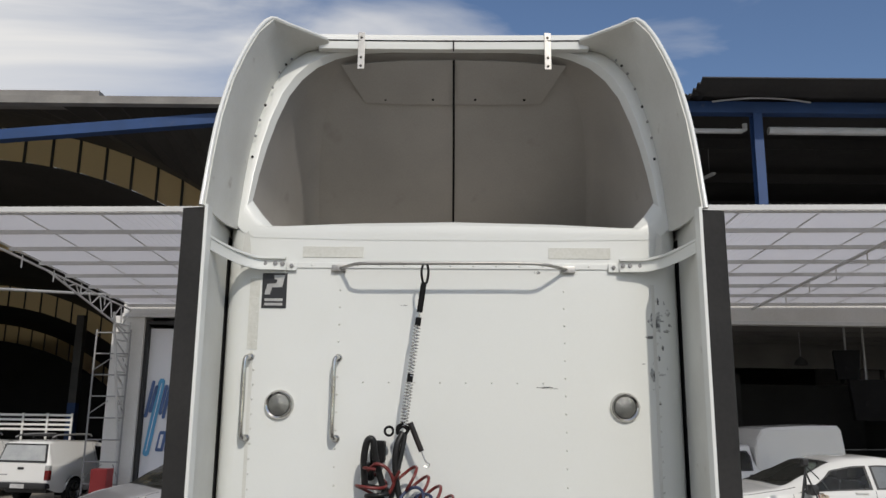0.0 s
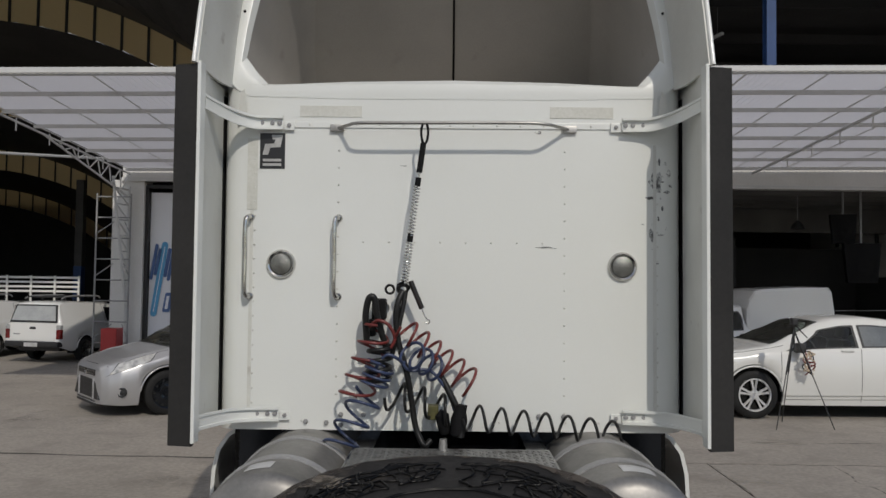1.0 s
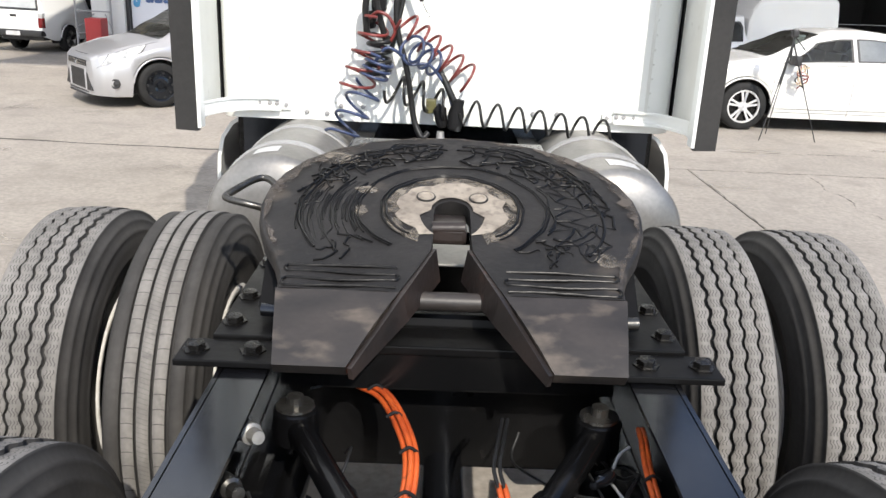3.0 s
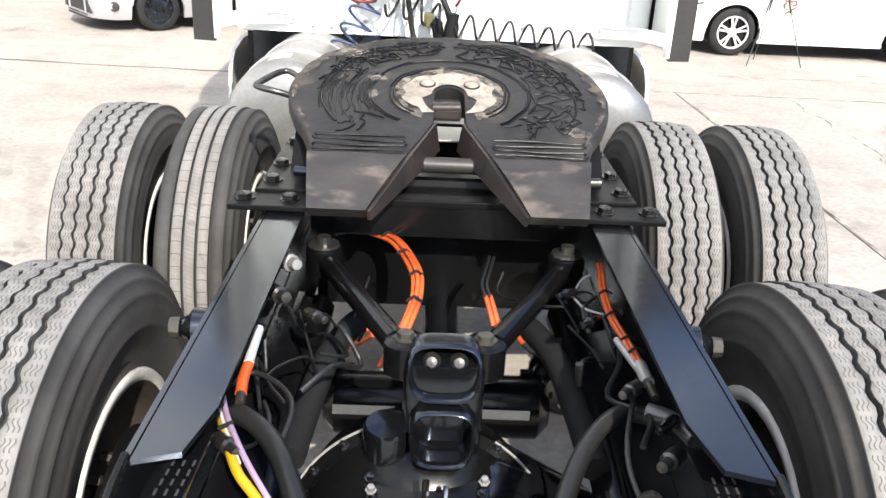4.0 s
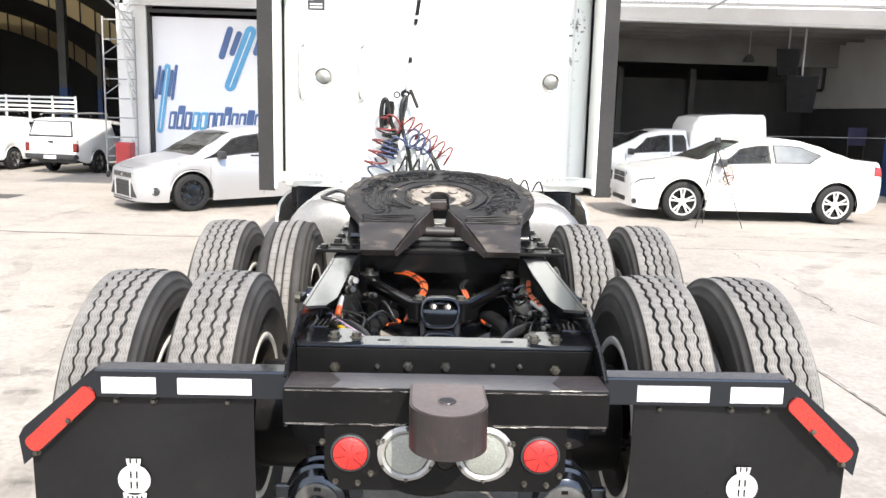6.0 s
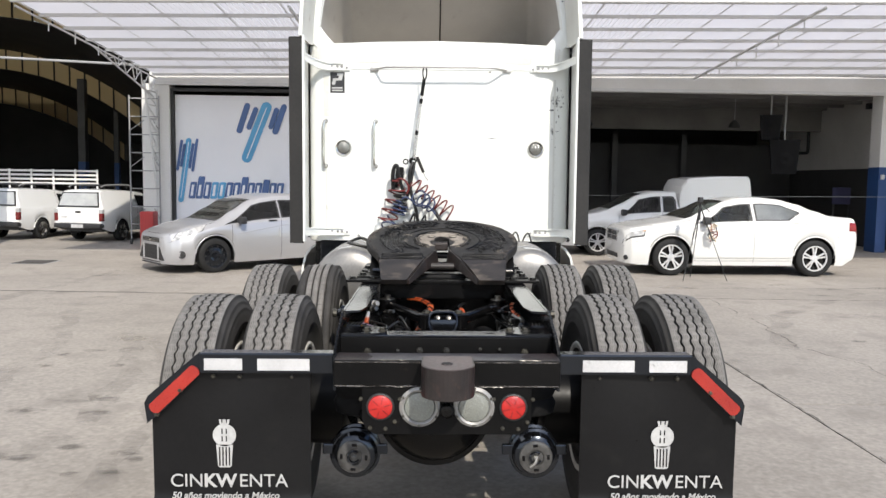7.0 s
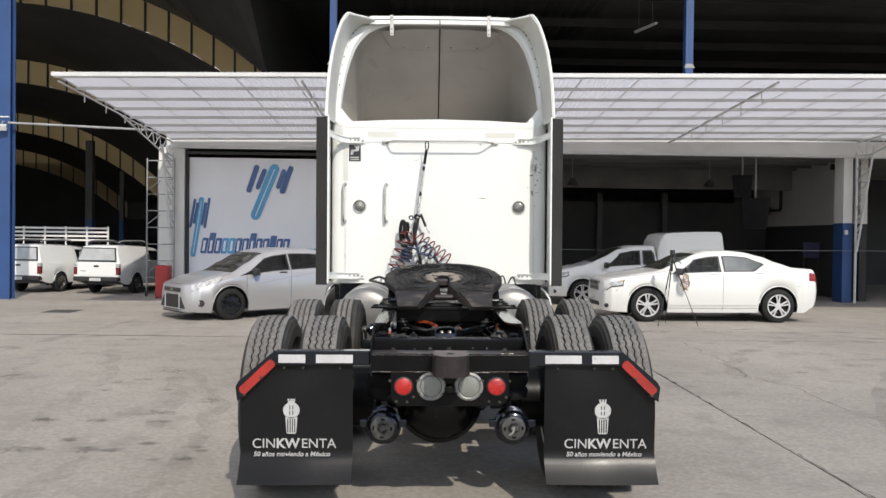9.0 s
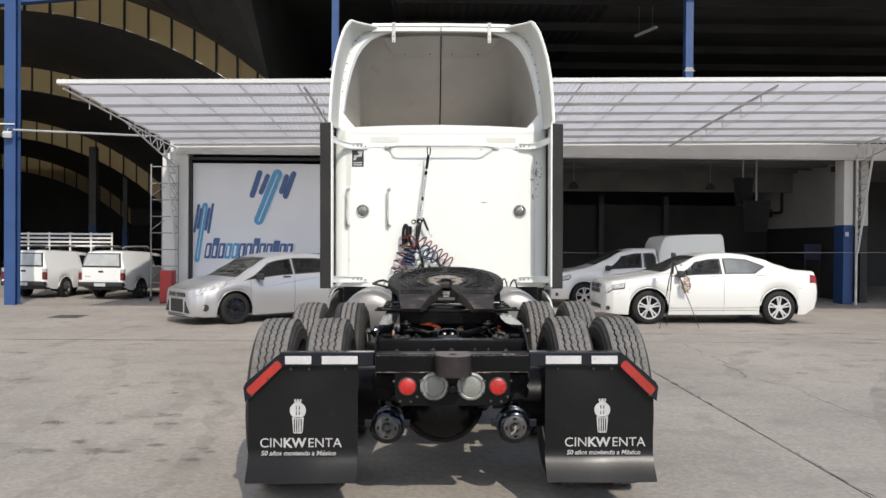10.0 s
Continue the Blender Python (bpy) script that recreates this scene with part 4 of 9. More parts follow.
def hall():
    bm = bmesh.new()
    box(bm, -1.2, 45, HY - 0.14, HY + 0.14, 9.31, 9.60, 0.01)
    tagged(obj("trim_beam_1", bm, BLUE_PAINT), "long blue steel eaves beam", "beam", kind="structure")
    bm = bmesh.new()
    box(bm, -38, 0, -0.14, 0.14, 0, 0.27, 0.01, pose(-1.45, HY, 9.31, 0, -5.2, 0))
    tagged(obj("trim_beam_2", bm, BLUE_PAINT), "sloping blue steel eaves beam", "beam", kind="structure")
    # gutters above
    bm = bmesh.new()
    box(bm, -36, -2.4, HY - 0.42, HY - 0.18, 9.28, 9.48, 0.01)
    tagged(obj("trim_gutter_1", bm, GUTTER), "weathered grey roof gutter", "gutter", kind="structure")
    bm = bmesh.new()
    box(bm, -36, -8.8, HY - 0.12, HY + 0.6, 9.50, 9.74, 0.02)
    tagged(obj("trim_gutter_2", bm, GUTTER), "stained grey roof edge flashing", "gutter", kind="structure")
    # corrugated roof sheets: waves along the eaves where it overhangs, across them behind the cab
    bm = bmesh.new()
    rows = []
    for i in range(180):
        y = HY - 1.34 + i * 0.36 / 4
        rows.append([(x, y, 9.68 + (y - HY + 1.34) * 0.035 + 0.06 * math.sin(i * math.pi / 2)) for x in (5.74, 45)])
    grid(bm, rows)
    thick(bm, 0.012)
    tagged(obj("roof_1", bm, CORRUGATED), "dark corrugated iron roof of the hall", "roof", kind="structure")
    n = int(7.5 / 0.36 * 4)
    bm = bmesh.new()
    grid(bm, [[(-1.45 + i * 0.36 / 4, y, z + 0.06 * math.sin(i * math.pi / 2)) for i in range(n + 1)] for y, z in ((HY - 0.45, 9.66), (HY + 20, 10.35), (HY + 41, 10.35))])
    thick(bm, 0.012)
    tagged(obj("roof_2", bm, CORRUGATED), "dark corrugated iron roof of the hall", "roof", kind="structure")
    # beams under the roof
    for i in range(7):
        y = HY + 2.5 + i * 3.2
        bm = bmesh.new()
        box(bm, -1.2, 45.1, y - 0.06, y + 0.06, 9.3, 9.58)
        tagged(obj("trim_purlin_%d" % (i + 1), bm, CORRUGATED), "dark steel purlin under the hall roof", "beam", kind="structure")
    # vaulted bays, each lower and further over than the one before, with yellowed skylight bands in the steps
    r = 14.5
    steps = [radians(-42 + i * 3.5) for i in range(25)]
    step = 1.08
    bays = [(24.0 + 9 * k, -15.2 - 5 * k, 10.75 - step * k) for k in range(4)]
    half = r * math.sin(steps[-1])
    rise = r * (1 - math.cos(steps[-1]))
    for k, (y, cx, crown) in enumerate(bays):
        y0, c0 = (y - 1.6, cx) if k == 0 else (bays[k - 1][0], bays[k - 1][1])
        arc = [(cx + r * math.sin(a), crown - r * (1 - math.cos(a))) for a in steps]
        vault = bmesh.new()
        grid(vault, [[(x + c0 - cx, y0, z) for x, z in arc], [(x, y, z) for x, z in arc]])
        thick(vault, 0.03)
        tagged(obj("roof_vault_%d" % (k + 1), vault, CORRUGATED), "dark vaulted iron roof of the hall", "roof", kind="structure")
        band = tagged(empty("skylight", (0, y, 0)), "arched band of yellowed translucent skylight sheets", "skylight", group="skylight bands")
        for (x0, z0), (x1, z1) in zip(arc, arc[1:]):
            bm = bmesh.new()
            prism(bm, [(x0 + 0.03, z0 - step), (x1 - 0.03, z1 - step), (x1 - 0.03, z1), (x0 + 0.03, z0)], 0.01, FACE_BACK)
            part("sheet", bm, SKYLIGHT, band)
            bm = bmesh.new()
            box(bm, x0 - 0.035, x0 + 0.035, -0.06, 0.02, z0 - step, z0)
            part("mullion", bm, CORRUGATED, band)
        # flat valley roofs beside the vault and the step down behind it
        edge = crown - rise
        for side, xa, xb, out in ((1, c0 + half - 0.05, cx + half - 0.05, -5.3), (2, c0 - half + 0.05, cx - half + 0.05, -45)):
            bm = bmesh.new()
            grid(bm, [[(xa, y0, edge), (out, y0, edge)], [(xb, y, edge), (out, y, edge)]])
            thick(bm, 0.04)
            box(bm, min(xb, out), max(xb, out), y + 0.02, y + 0.06, edge - step - 0.05, edge + 0.05)
            tagged(obj("roof_valley_%d_%d" % (k + 1, side), bm, CORRUGATED), "dark flat iron roof in the valley of the hall", "roof", kind="structure")
    # added sheet that keeps daylight from leaking in beside the vaults
    bm = bmesh.new()
    box(bm, -5.5, -5.45, 22.4, 60, 1.9, 10.25)
    tagged(obj("wall_valley_1", bm, CORRUGATED), "dark sheet wall added in the roof valley to stop daylight", "wall", kind="structure")
    cx, crown = bays[0][1:]
    # closing walls, near-black for the hall's shade; wall_hall_end added to stop stray daylight
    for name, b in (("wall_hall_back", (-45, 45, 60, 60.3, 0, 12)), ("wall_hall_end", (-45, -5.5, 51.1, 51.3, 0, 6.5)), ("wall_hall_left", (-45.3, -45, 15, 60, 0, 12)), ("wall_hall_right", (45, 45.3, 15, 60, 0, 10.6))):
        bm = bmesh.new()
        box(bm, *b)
        tagged(obj(name, bm, HALL_SHADED), "far wall of the hall, near-black for the shade inside", "wall", kind="structure")
    bm = bmesh.new()
    box(bm, -45, -29.5, HY, 22.45, 9.4, 9.5)
    tagged(obj("roof_3", bm, CORRUGATED), "dark flat roof strip of the hall", "roof", kind="structure")
    # inner roof sheets added to close gaps that let sky light in
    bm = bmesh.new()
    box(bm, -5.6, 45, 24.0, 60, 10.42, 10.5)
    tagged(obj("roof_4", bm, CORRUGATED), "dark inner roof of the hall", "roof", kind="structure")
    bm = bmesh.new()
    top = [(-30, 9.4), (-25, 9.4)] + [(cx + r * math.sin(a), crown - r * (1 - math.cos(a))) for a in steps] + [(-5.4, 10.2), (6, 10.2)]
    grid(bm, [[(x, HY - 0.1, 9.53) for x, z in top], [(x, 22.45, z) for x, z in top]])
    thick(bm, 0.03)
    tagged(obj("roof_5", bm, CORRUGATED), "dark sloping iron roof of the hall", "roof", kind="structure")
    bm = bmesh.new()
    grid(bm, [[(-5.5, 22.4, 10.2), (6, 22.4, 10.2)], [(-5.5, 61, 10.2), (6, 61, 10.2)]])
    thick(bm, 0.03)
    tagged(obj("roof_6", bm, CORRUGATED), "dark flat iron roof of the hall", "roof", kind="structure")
    # inside columns
    for x, y, w in ((-18.5, 40.0, 0.19), (-17.7, 42.5, 0.12)):
        t = tagged(empty("hall_column", (x, y, 0)), "pale dusty column with a blue foot in the dark hall", "column", group="inner hall columns")
        bm = bmesh.new()
        box(bm, -w, w, -w, w, 2.4, 6.7, 0.01)
        part("shaft", bm, COLUMN, t)
        bm = bmesh.new()
        box(bm, -w - 0.01, w + 0.01, -w - 0.01, w + 0.01, 0, 2.4, 0.01)
        part("dado", bm, BLUE_PAINT, t)
    # white pipe and cable runs
    bm = bmesh.new()
    tube(bm, [(7.83, HY + 0.35, 9.03), (45.1, HY + 0.35, 9.03)], 0.10, 10)
    tube(bm, [(0, HY + 0.35, 9.01), (7.15, HY + 0.35, 9.01), (7.25, HY + 0.35, 9.06), (7.25, HY + 0.35, 9.2)], 0.065, 10)
    tagged(obj("roof_pipe", bm, STEEL_WHITE), "white pipe hung below the eaves beam", "pipe")
    bm = bmesh.new()
    tube(bm, smooth_path([(6.3, HY - 0.16, 9.58), (6.9, HY - 0.22, 9.63), (7.5, HY - 0.24, 9.65), (8.1, HY - 0.22, 9.63), (8.7, HY - 0.16, 9.58)], 5), 0.022, 6)
    tagged(obj("eaves_cable", bm, STEEL_WHITE), "pale cable looped over a blue eaves beam", "cable")
    bm = bmesh.new()
    tube(bm, [(-10.3, PY - 0.14, 4.3), (-7.1, BY - 0.5, 4.35)], 0.03)
    tagged(obj("tie_rod", bm, STEEL_GREY), "thin grey steel tie rod to the blue post", "rod")


hall()


def tube_lamp():
    t = tagged(empty("tube_lamp", (7.1, 22.3, 8.72)), "unlit white fluorescent batten under the hall roof", "lamp")
    m = Matrix.Rotation(radians(-72), 4, "Z")
    bm = bmesh.new()
    box(bm, -0.62, 0.62, -0.05, 0.05, -0.03, 0.03, 0.01, m)
    part("housing", bm, STEEL_WHITE, t)
    bm = bmesh.new()
    tube(bm, [m @ Vector((-0.6, 0, -0.045)), m @ Vector((0.6, 0, -0.045))], 0.018, 8)
    part("tube", bm, TAPE, t, smooth=60)
    for x in (-0.4, 0.4):
        bm = bmesh.new()
        tube(bm, [m @ Vector((x, 0, 0.03)), m @ Vector((x, 0, 1.15))], 0.006, 5)
        part("hanger", bm, STEEL_GREY, t)


tube_lamp()


def flood_lamp():
    t = tagged(empty("flood_lamp", (-10.38, PY - 0.2, 4.22)), "small white flood lamp clamped to a blue post", "lamp")
    bm = bmesh.new()
    box(bm, -0.1, 0.1, -0.16, -0.04, -0.08, 0.06, 0.02, pose(0, 0, 0, 25, 0, 15))
    part("housing", bm, STEEL_WHITE, t)
    bm = bmesh.new()
    tube(bm, [(0, 0.09, 0.1), (0, -0.02, 0.1), (0, -0.06, 0.03)], 0.015)
    part("arm", bm, STEEL_GREY, t)
    bm = bmesh.new()
    tube(bm, [(-0.9, 0.06, 0.22), (0.12, 0.06, 0.22)], 0.02)
    part("bracket", bm, STEEL_WHITE, t)


flood_lamp()


# ---- the tractor unit ----
EDGE_RUBBER = mat("dusty_edge_rubber", (0.022, 0.0215, 0.021), (0.030, 0.029, 0.028), rough=0.7, big=3, fine=50, bump=0.05, spec=0.25)
truck = tagged(empty("semi_truck", (0, 0, 0)), "white sleeper-cab tractor unit with black chassis and tandem dual wheels", "truck")
truck.rotation_euler = (0, radians(-0.3), 0)  # the yard falls slightly to one side

WALL_Y, WALL_Z0, LIP_Z = 4.055, 1.16, 2.85


def cab():
    # sleeper body with rounded rear corners
    w, r = 1.135, 0.10
    plan = [(-w, 7.6)] + [(-w + r - r * math.cos(a), WALL_Y + r - r * math.sin(a)) for a in [math.pi / 2 * i / 6 for i in range(7)]]
    plan += [(-x, y) for x, y in plan[::-1]]
    bm = bmesh.new()
    zs = [WALL_Z0, WALL_Z0 + 0.02, 1.7, 2.3, 2.645, 2.66, 2.70, 2.80, LIP_Z]
    grid(bm, [[(x, y, z) for x, y in plan] for z in zs])
    part("cab_back", bm, WHITE, truck, "white riveted sleeper back wall", smooth=35)
    # front of the cab and roof skin, closing the body
    bm = bmesh.new()
    grid(bm, [[(-w, 7.6, z), (-0.9, 8.3, z), (0.9, 8.3, z), (w, 7.6, z)] for z in (0.9, 2.4)])
    grid(bm, [[(-w, 7.6, z), (w, 7.6, z)] for z in (2.4, 3.2)])
    box(bm, -w + 0.02, w - 0.02, WALL_Y + 0.12, 7.58, WALL_Z0 - 0.02, WALL_Z0 + 0.03)
    part("cab_shell", bm, WHITE, truck, smooth=35)
    bm = bmesh.new()
    prism(bm, [(-0.82, 8.3), (0.82, 8.3), (0.6, 10.0), (-0.6, 10.0)], 0.9, Matrix.Translation((0, 0, 0.75)))
    part("bonnet", bm, WHITE, truck, smooth=30)
    # lap strip and rivets
    bm = bmesh.new()
    box(bm, -0.90, 0.90, WALL_Y - 0.006, WALL_Y - 0.001, 2.635, 2.665, 0.002)
    part("lap_strip", bm, WHITE, truck)
    for x0, x1, z0, z1, mt in ((-0.75, -0.445, 2.69, 2.745, PALE_TAPE), (0.48, 0.79, 2.69, 2.745, PALE_TAPE), (-1.005, -0.955, 2.23, 2.58, PALE_TAPE), (-0.988, -0.972, 1.2, 2.225, WHITE_DIRTY), (0.985, 1.0, 1.2, 2.56, WHITE_DIRTY)):
        bm = bmesh.new()
        box(bm, x0, x1, WALL_Y - 0.003, WALL_Y + 0.002, z0, z1)
        part("strip", bm, mt, truck)
    bm = bmesh.new()
    spots = []
    for x in (-0.555, 0.553):
        spots += [(x, 1.25 + 0.085 * i) for i in range(16)]
    for x in (-0.965, 1.005):
        spots += [(x, 1.22 + 0.07 * i) for i in range(19)]
    spots += [(-0.43 + 0.125 * i, 2.075) for i in range(8)]
    spots += [(-0.7 + 0.115 * i, 2.65) for i in range(13)]
    spots += [(-0.72 + 0.16 * i, 1.205) for i in range(10)]
    for x, z in spots:
        lathe(bm, [(0, 0.0055), (0.002, 0.005), (0.004, 0.0)], (x, WALL_Y - 0.001 - (0.005 if abs(z - 2.65) < 0.01 else 0), z), (0, -1, 0), 6)
    tagged(part("rivets", bm, WHITE_DIRTY, truck, smooth=60), kind="stuff")
    # scuffs
    rnd = random.Random(4)
    for x, z, l, h in ((0.46, 2.055, 0.11, 0.012), (0.50, 2.05, 0.05, 0.006), (1.06, 2.42, 0.03, 0.05), (1.05, 2.33, 0.04, 0.02), (1.03, 2.25, 0.015, 0.04), (1.02, 2.12, 0.05, 0.012), (1.07, 2.36, 0.02, 0.02), (-0.24, 2.45, 0.05, 0.006), (0.93, 2.17, 0.05, 0.01), (1.015, 2.48, 0.012, 0.05), (1.03, 2.38, 0.03, 0.012), (1.01, 2.20, 0.012, 0.03), (1.045, 2.47, 0.014, 0.02), (1.0, 1.98, 0.03, 0.008), (1.02, 2.30, 0.01, 0.018), (0.98, 2.05, 0.02, 0.005), (1.05, 2.15, 0.012, 0.022), (1.0, 2.38, 0.09, 0.13), (0.97, 2.30, 0.06, 0.02), (0.98, 2.13, 0.05, 0.10), (0.42, 2.62, 0.05, 0.02)):
        bm = bmesh.new()
        o = []
        for i in range(12):
            a = 2 * math.pi * i / 12
            k = rnd.uniform(0.5, 1.0)
            o.append((x + l * 0.5 * k * math.cos(a), z + h * 0.5 * k * math.sin(a)))
        prism(bm, o, 0.002, Matrix.Translation((0, WALL_Y - 0.0005, 0)) @ FACE_BACK)
        part("scuff", bm, SMUDGE, truck)
    # lamps
    for x in (-0.832, 0.834):
        bm = bmesh.new()
        lathe(bm, [(0, 0.072), (0.012, 0.070), (0.02, 0.062), (0.016, 0.055)], (x, WALL_Y, 1.963), (0, -1, 0), 28)
        lamp = part("work_lamp", bm, CHROME, truck, "round chrome work lamp", smooth=40)
        bm = bmesh.new()
        lathe(bm, [(0.010, 0.0545), (0.018, 0.05), (0.024, 0.03), (0.026, 0.0)], (x, WALL_Y, 1.963), (0, -1, 0), 24)
        part("lens", bm, LAMP_GLASS, lamp, smooth=40)
    # grab handles
    for x in (-0.985, -0.553):
        bm = bmesh.new()
        s = 0.055
        pts = [(x, WALL_Y + 0.01, 2.19), (x, WALL_Y - s * 0.6, 2.19), (x - 0.012, WALL_Y - s, 2.165), (x - 0.012, WALL_Y - s, 1.99), (x - 0.012, WALL_Y - s, 1.83), (x, WALL_Y - s * 0.6, 1.805), (x, WALL_Y + 0.01, 1.805)]
        tube(bm, smooth_path(pts, 5), 0.011, 10)
        for z in (2.19, 1.805):
            lathe(bm, [(0, 0.020), (0.007, 0.019), (0.012, 0.012)], (x, WALL_Y, z), (0, -1, 0), 14)
        part("grab_handle", bm, CHROME, truck, "chrome grab handle", smooth=50)
    # long rail under the lip
    bm = bmesh.new()
    tube(bm, smooth_path([(-0.56, WALL_Y - 0.01, 2.633), (-0.50, WALL_Y - 0.085, 2.634), (-0.45, WALL_Y - 0.13, 2.635), (-0.3, WALL_Y - 0.135, 2.636), (0.3, WALL_Y - 0.135, 2.64), (0.44, WALL_Y - 0.13, 2.636), (0.50, WALL_Y - 0.085, 2.634), (0.57, WALL_Y - 0.01, 2.633)], 6), 0.0085, 8)
    for x in (-0.565, 0.575):
        box(bm, x - 0.035, x + 0.035, WALL_Y - 0.02, WALL_Y - 0.007, 2.615, 2.65, 0.004)
    part("hose_rail", bm, ALU, truck, "thin metal hose rail", smooth=50)
    # sticker
    bm = bmesh.new()
    box(bm, -0.945, -0.822, WALL_Y - 0.003, WALL_Y + 0.001, 2.432, 2.607)
    st = part("sticker", bm, STICKER, truck, "black square sticker with a white mark")
    for o in ([(-0.888, 2.598), (-0.833, 2.598), (-0.845, 2.538), (-0.895, 2.535), (-0.905, 2.50), (-0.932, 2.50), (-0.920, 2.553), (-0.875, 2.556), (-0.870, 2.575), (-0.884, 2.577)],
              [(-0.93, 2.467), (-0.84, 2.467), (-0.84, 2.48), (-0.93, 2.48)], [(-0.93, 2.445), (-0.84, 2.445), (-0.84, 2.458), (-0.93, 2.458)]):
        bm = bmesh.new()
        prism(bm, o, 0.002, Matrix.Translation((0, WALL_Y - 0.0032, 0)) @ FACE_BACK)
        part("mark", bm, PRINT, st)


cab()


def side_fairing(s):
    """Cab extender beside the back wall: skin, white lip, black rubber edge and two curved brackets."""
    z0, z1 = 1.18, 2.835
    bm = bmesh.new()
    prof = [(1.15, 4.20), (1.145, 4.02), (1.13, 3.85), (1.113, 3.68), (1.105, 3.615)]
    grid(bm, [[(s * x, y, z) for x, y in prof] for z in (z0 + 0.03, 1.8, 2.4, z1)])
    thick(bm, 0.006)
    sk = part("side_extender", bm, WHITE_DIRTY, truck, "dusty white cab side extender", smooth=40)
    bm = bmesh.new()
    box(bm, min(s * 1.098, s * 1.114), max(s * 1.098, s * 1.114), 3.592, 3.66, z0, z1 + 0.005, 0.003)
    part("lip", bm, WHITE, sk)
    bm = bmesh.new()
    o = [(1.1145, 3.605), (1.222, 3.625), (1.232, 3.66), (1.225, 3.69), (1.1145, 3.64)]
    prism(bm, [(s * x, y) for x, y in o], z1 - z0 + 0.01, Matrix.Translation((0, 0, z0 - 0.015)))
    part("rubber_edge", bm, EDGE_RUBBER, sk, "black rubber trailing edge")
    bm = bmesh.new()
    grid(bm, [[(s * x, y, z) for x, y in ((1.224, 3.69), (1.235, 4.3), (1.24, 7.5))] for z in (z0 - 0.02, z1)])
    thick(bm, 0.008)
    part("outer_skin", bm, WHITE, sk)
    # black strip that stands for the shaded gap between wall and extender
    bm = bmesh.new()
    box(bm, min(s * 1.136, s * 1.15), max(s * 1.136, s * 1.15), 4.10, 4.2, z0, 2.8)
    part("gap_shade", bm, RUBBER, sk)
    for zb, rise in ((2.652, 0.022), (1.24, 0.0)):
        path = smooth_path([(s * 0.828, 4.035, zb), (s * 0.88, 4.03, zb), (s * 0.96, 4.015, zb), (s * 1.03, 3.95, zb + 0.004 + rise * 0.3), (s * 1.075, 3.84, zb + 0.008 + rise * 0.6), (s * 1.112, 3.70, zb + 0.012 + rise)], 5)
        bm = bmesh.new()
        rows = []
        for p in path:
            rows.append([p + Vector((0, 0, 0.034)), p + Vector((0, -0.022, 0.034)), p + Vector((0, -0.022, 0.022)), p + Vector((0, -0.004, 0.020)), p + Vector((0, -0.004, -0.020)), p + Vector((0, -0.022, -0.022)), p + Vector((0, -0.022, -0.034)), p + Vector((0, 0, -0.034)), p + Vector((0, 0, 0.034))])
        grid(bm, rows)
        br = part("bracket", bm, WHITE, sk, "white curved channel bracket", smooth=35)
        for xx in (0.845, 0.88, 0.93):
            bm = bmesh.new()
            lathe(bm, [(0, 0.012), (0.01, 0.011), (0.012, 0.0)], (s * xx, 4.03, zb), (0, -1, 0), 8)
            part("bolt", bm, STEEL_GREY, br)
        # end tab with a bolt on the wall beside the channel
        bm = bmesh.new()
        box(bm, min(s * 0.775, s * 0.826), max(s * 0.775, s * 0.826), 4.037, 4.046, zb - 0.032, zb + 0.012, 0.002)
        tab = part("tab", bm, WHITE, br)
        bm = bmesh.new()
        lathe(bm, [(0, 0.011), (0.008, 0.010), (0.010, 0.0)], (s * 0.80, 4.037, zb - 0.008), (0, -1, 0), 6)
        part("bolt", bm, STEEL_GREY, tab)
    # small gusset above the upper bracket
    bm = bmesh.new()
    prism(bm, [(s * 1.0, 2.67), (s * 1.05, 2.66), (s * 1.04, 2.80), (s * 1.02, 2.82)], 0.004, Matrix.Translation((0, 4.03, 0)) @ FACE_BACK)
    part("gusset", bm, WHITE_DIRTY, sk)


side_fairing(-1)
side_fairing(1)


def ty(z):
    return WALL_Y + max(-0.002, (z - LIP_Z) * 0.245)


OPEN = [(0.0, 2.885), (0.5, 2.875), (0.915, 2.855), (0.975, 2.92), (1.035, 3.00), (1.018, 3.16), (0.993, 3.32), (0.958, 3.48), (0.908, 3.64), (0.845, 3.75), (0.765, 3.835), (0.665, 3.89), (0.545, 3.925), (0.3, 3.945), (0.0, 3.953)]
OUTER = [(0.0, 2.78), (0.5, 2.78), (1.0, 2.79), (1.06, 2.82), (1.098, 2.86), (1.095, 3.10), (1.085, 3.28), (1.06, 3.48), (1.02, 3.66), (0.975, 3.78), (0.915, 3.87), (0.84, 3.93), (0.70, 3.985), (0.3, 4.0), (0.0, 4.01)]


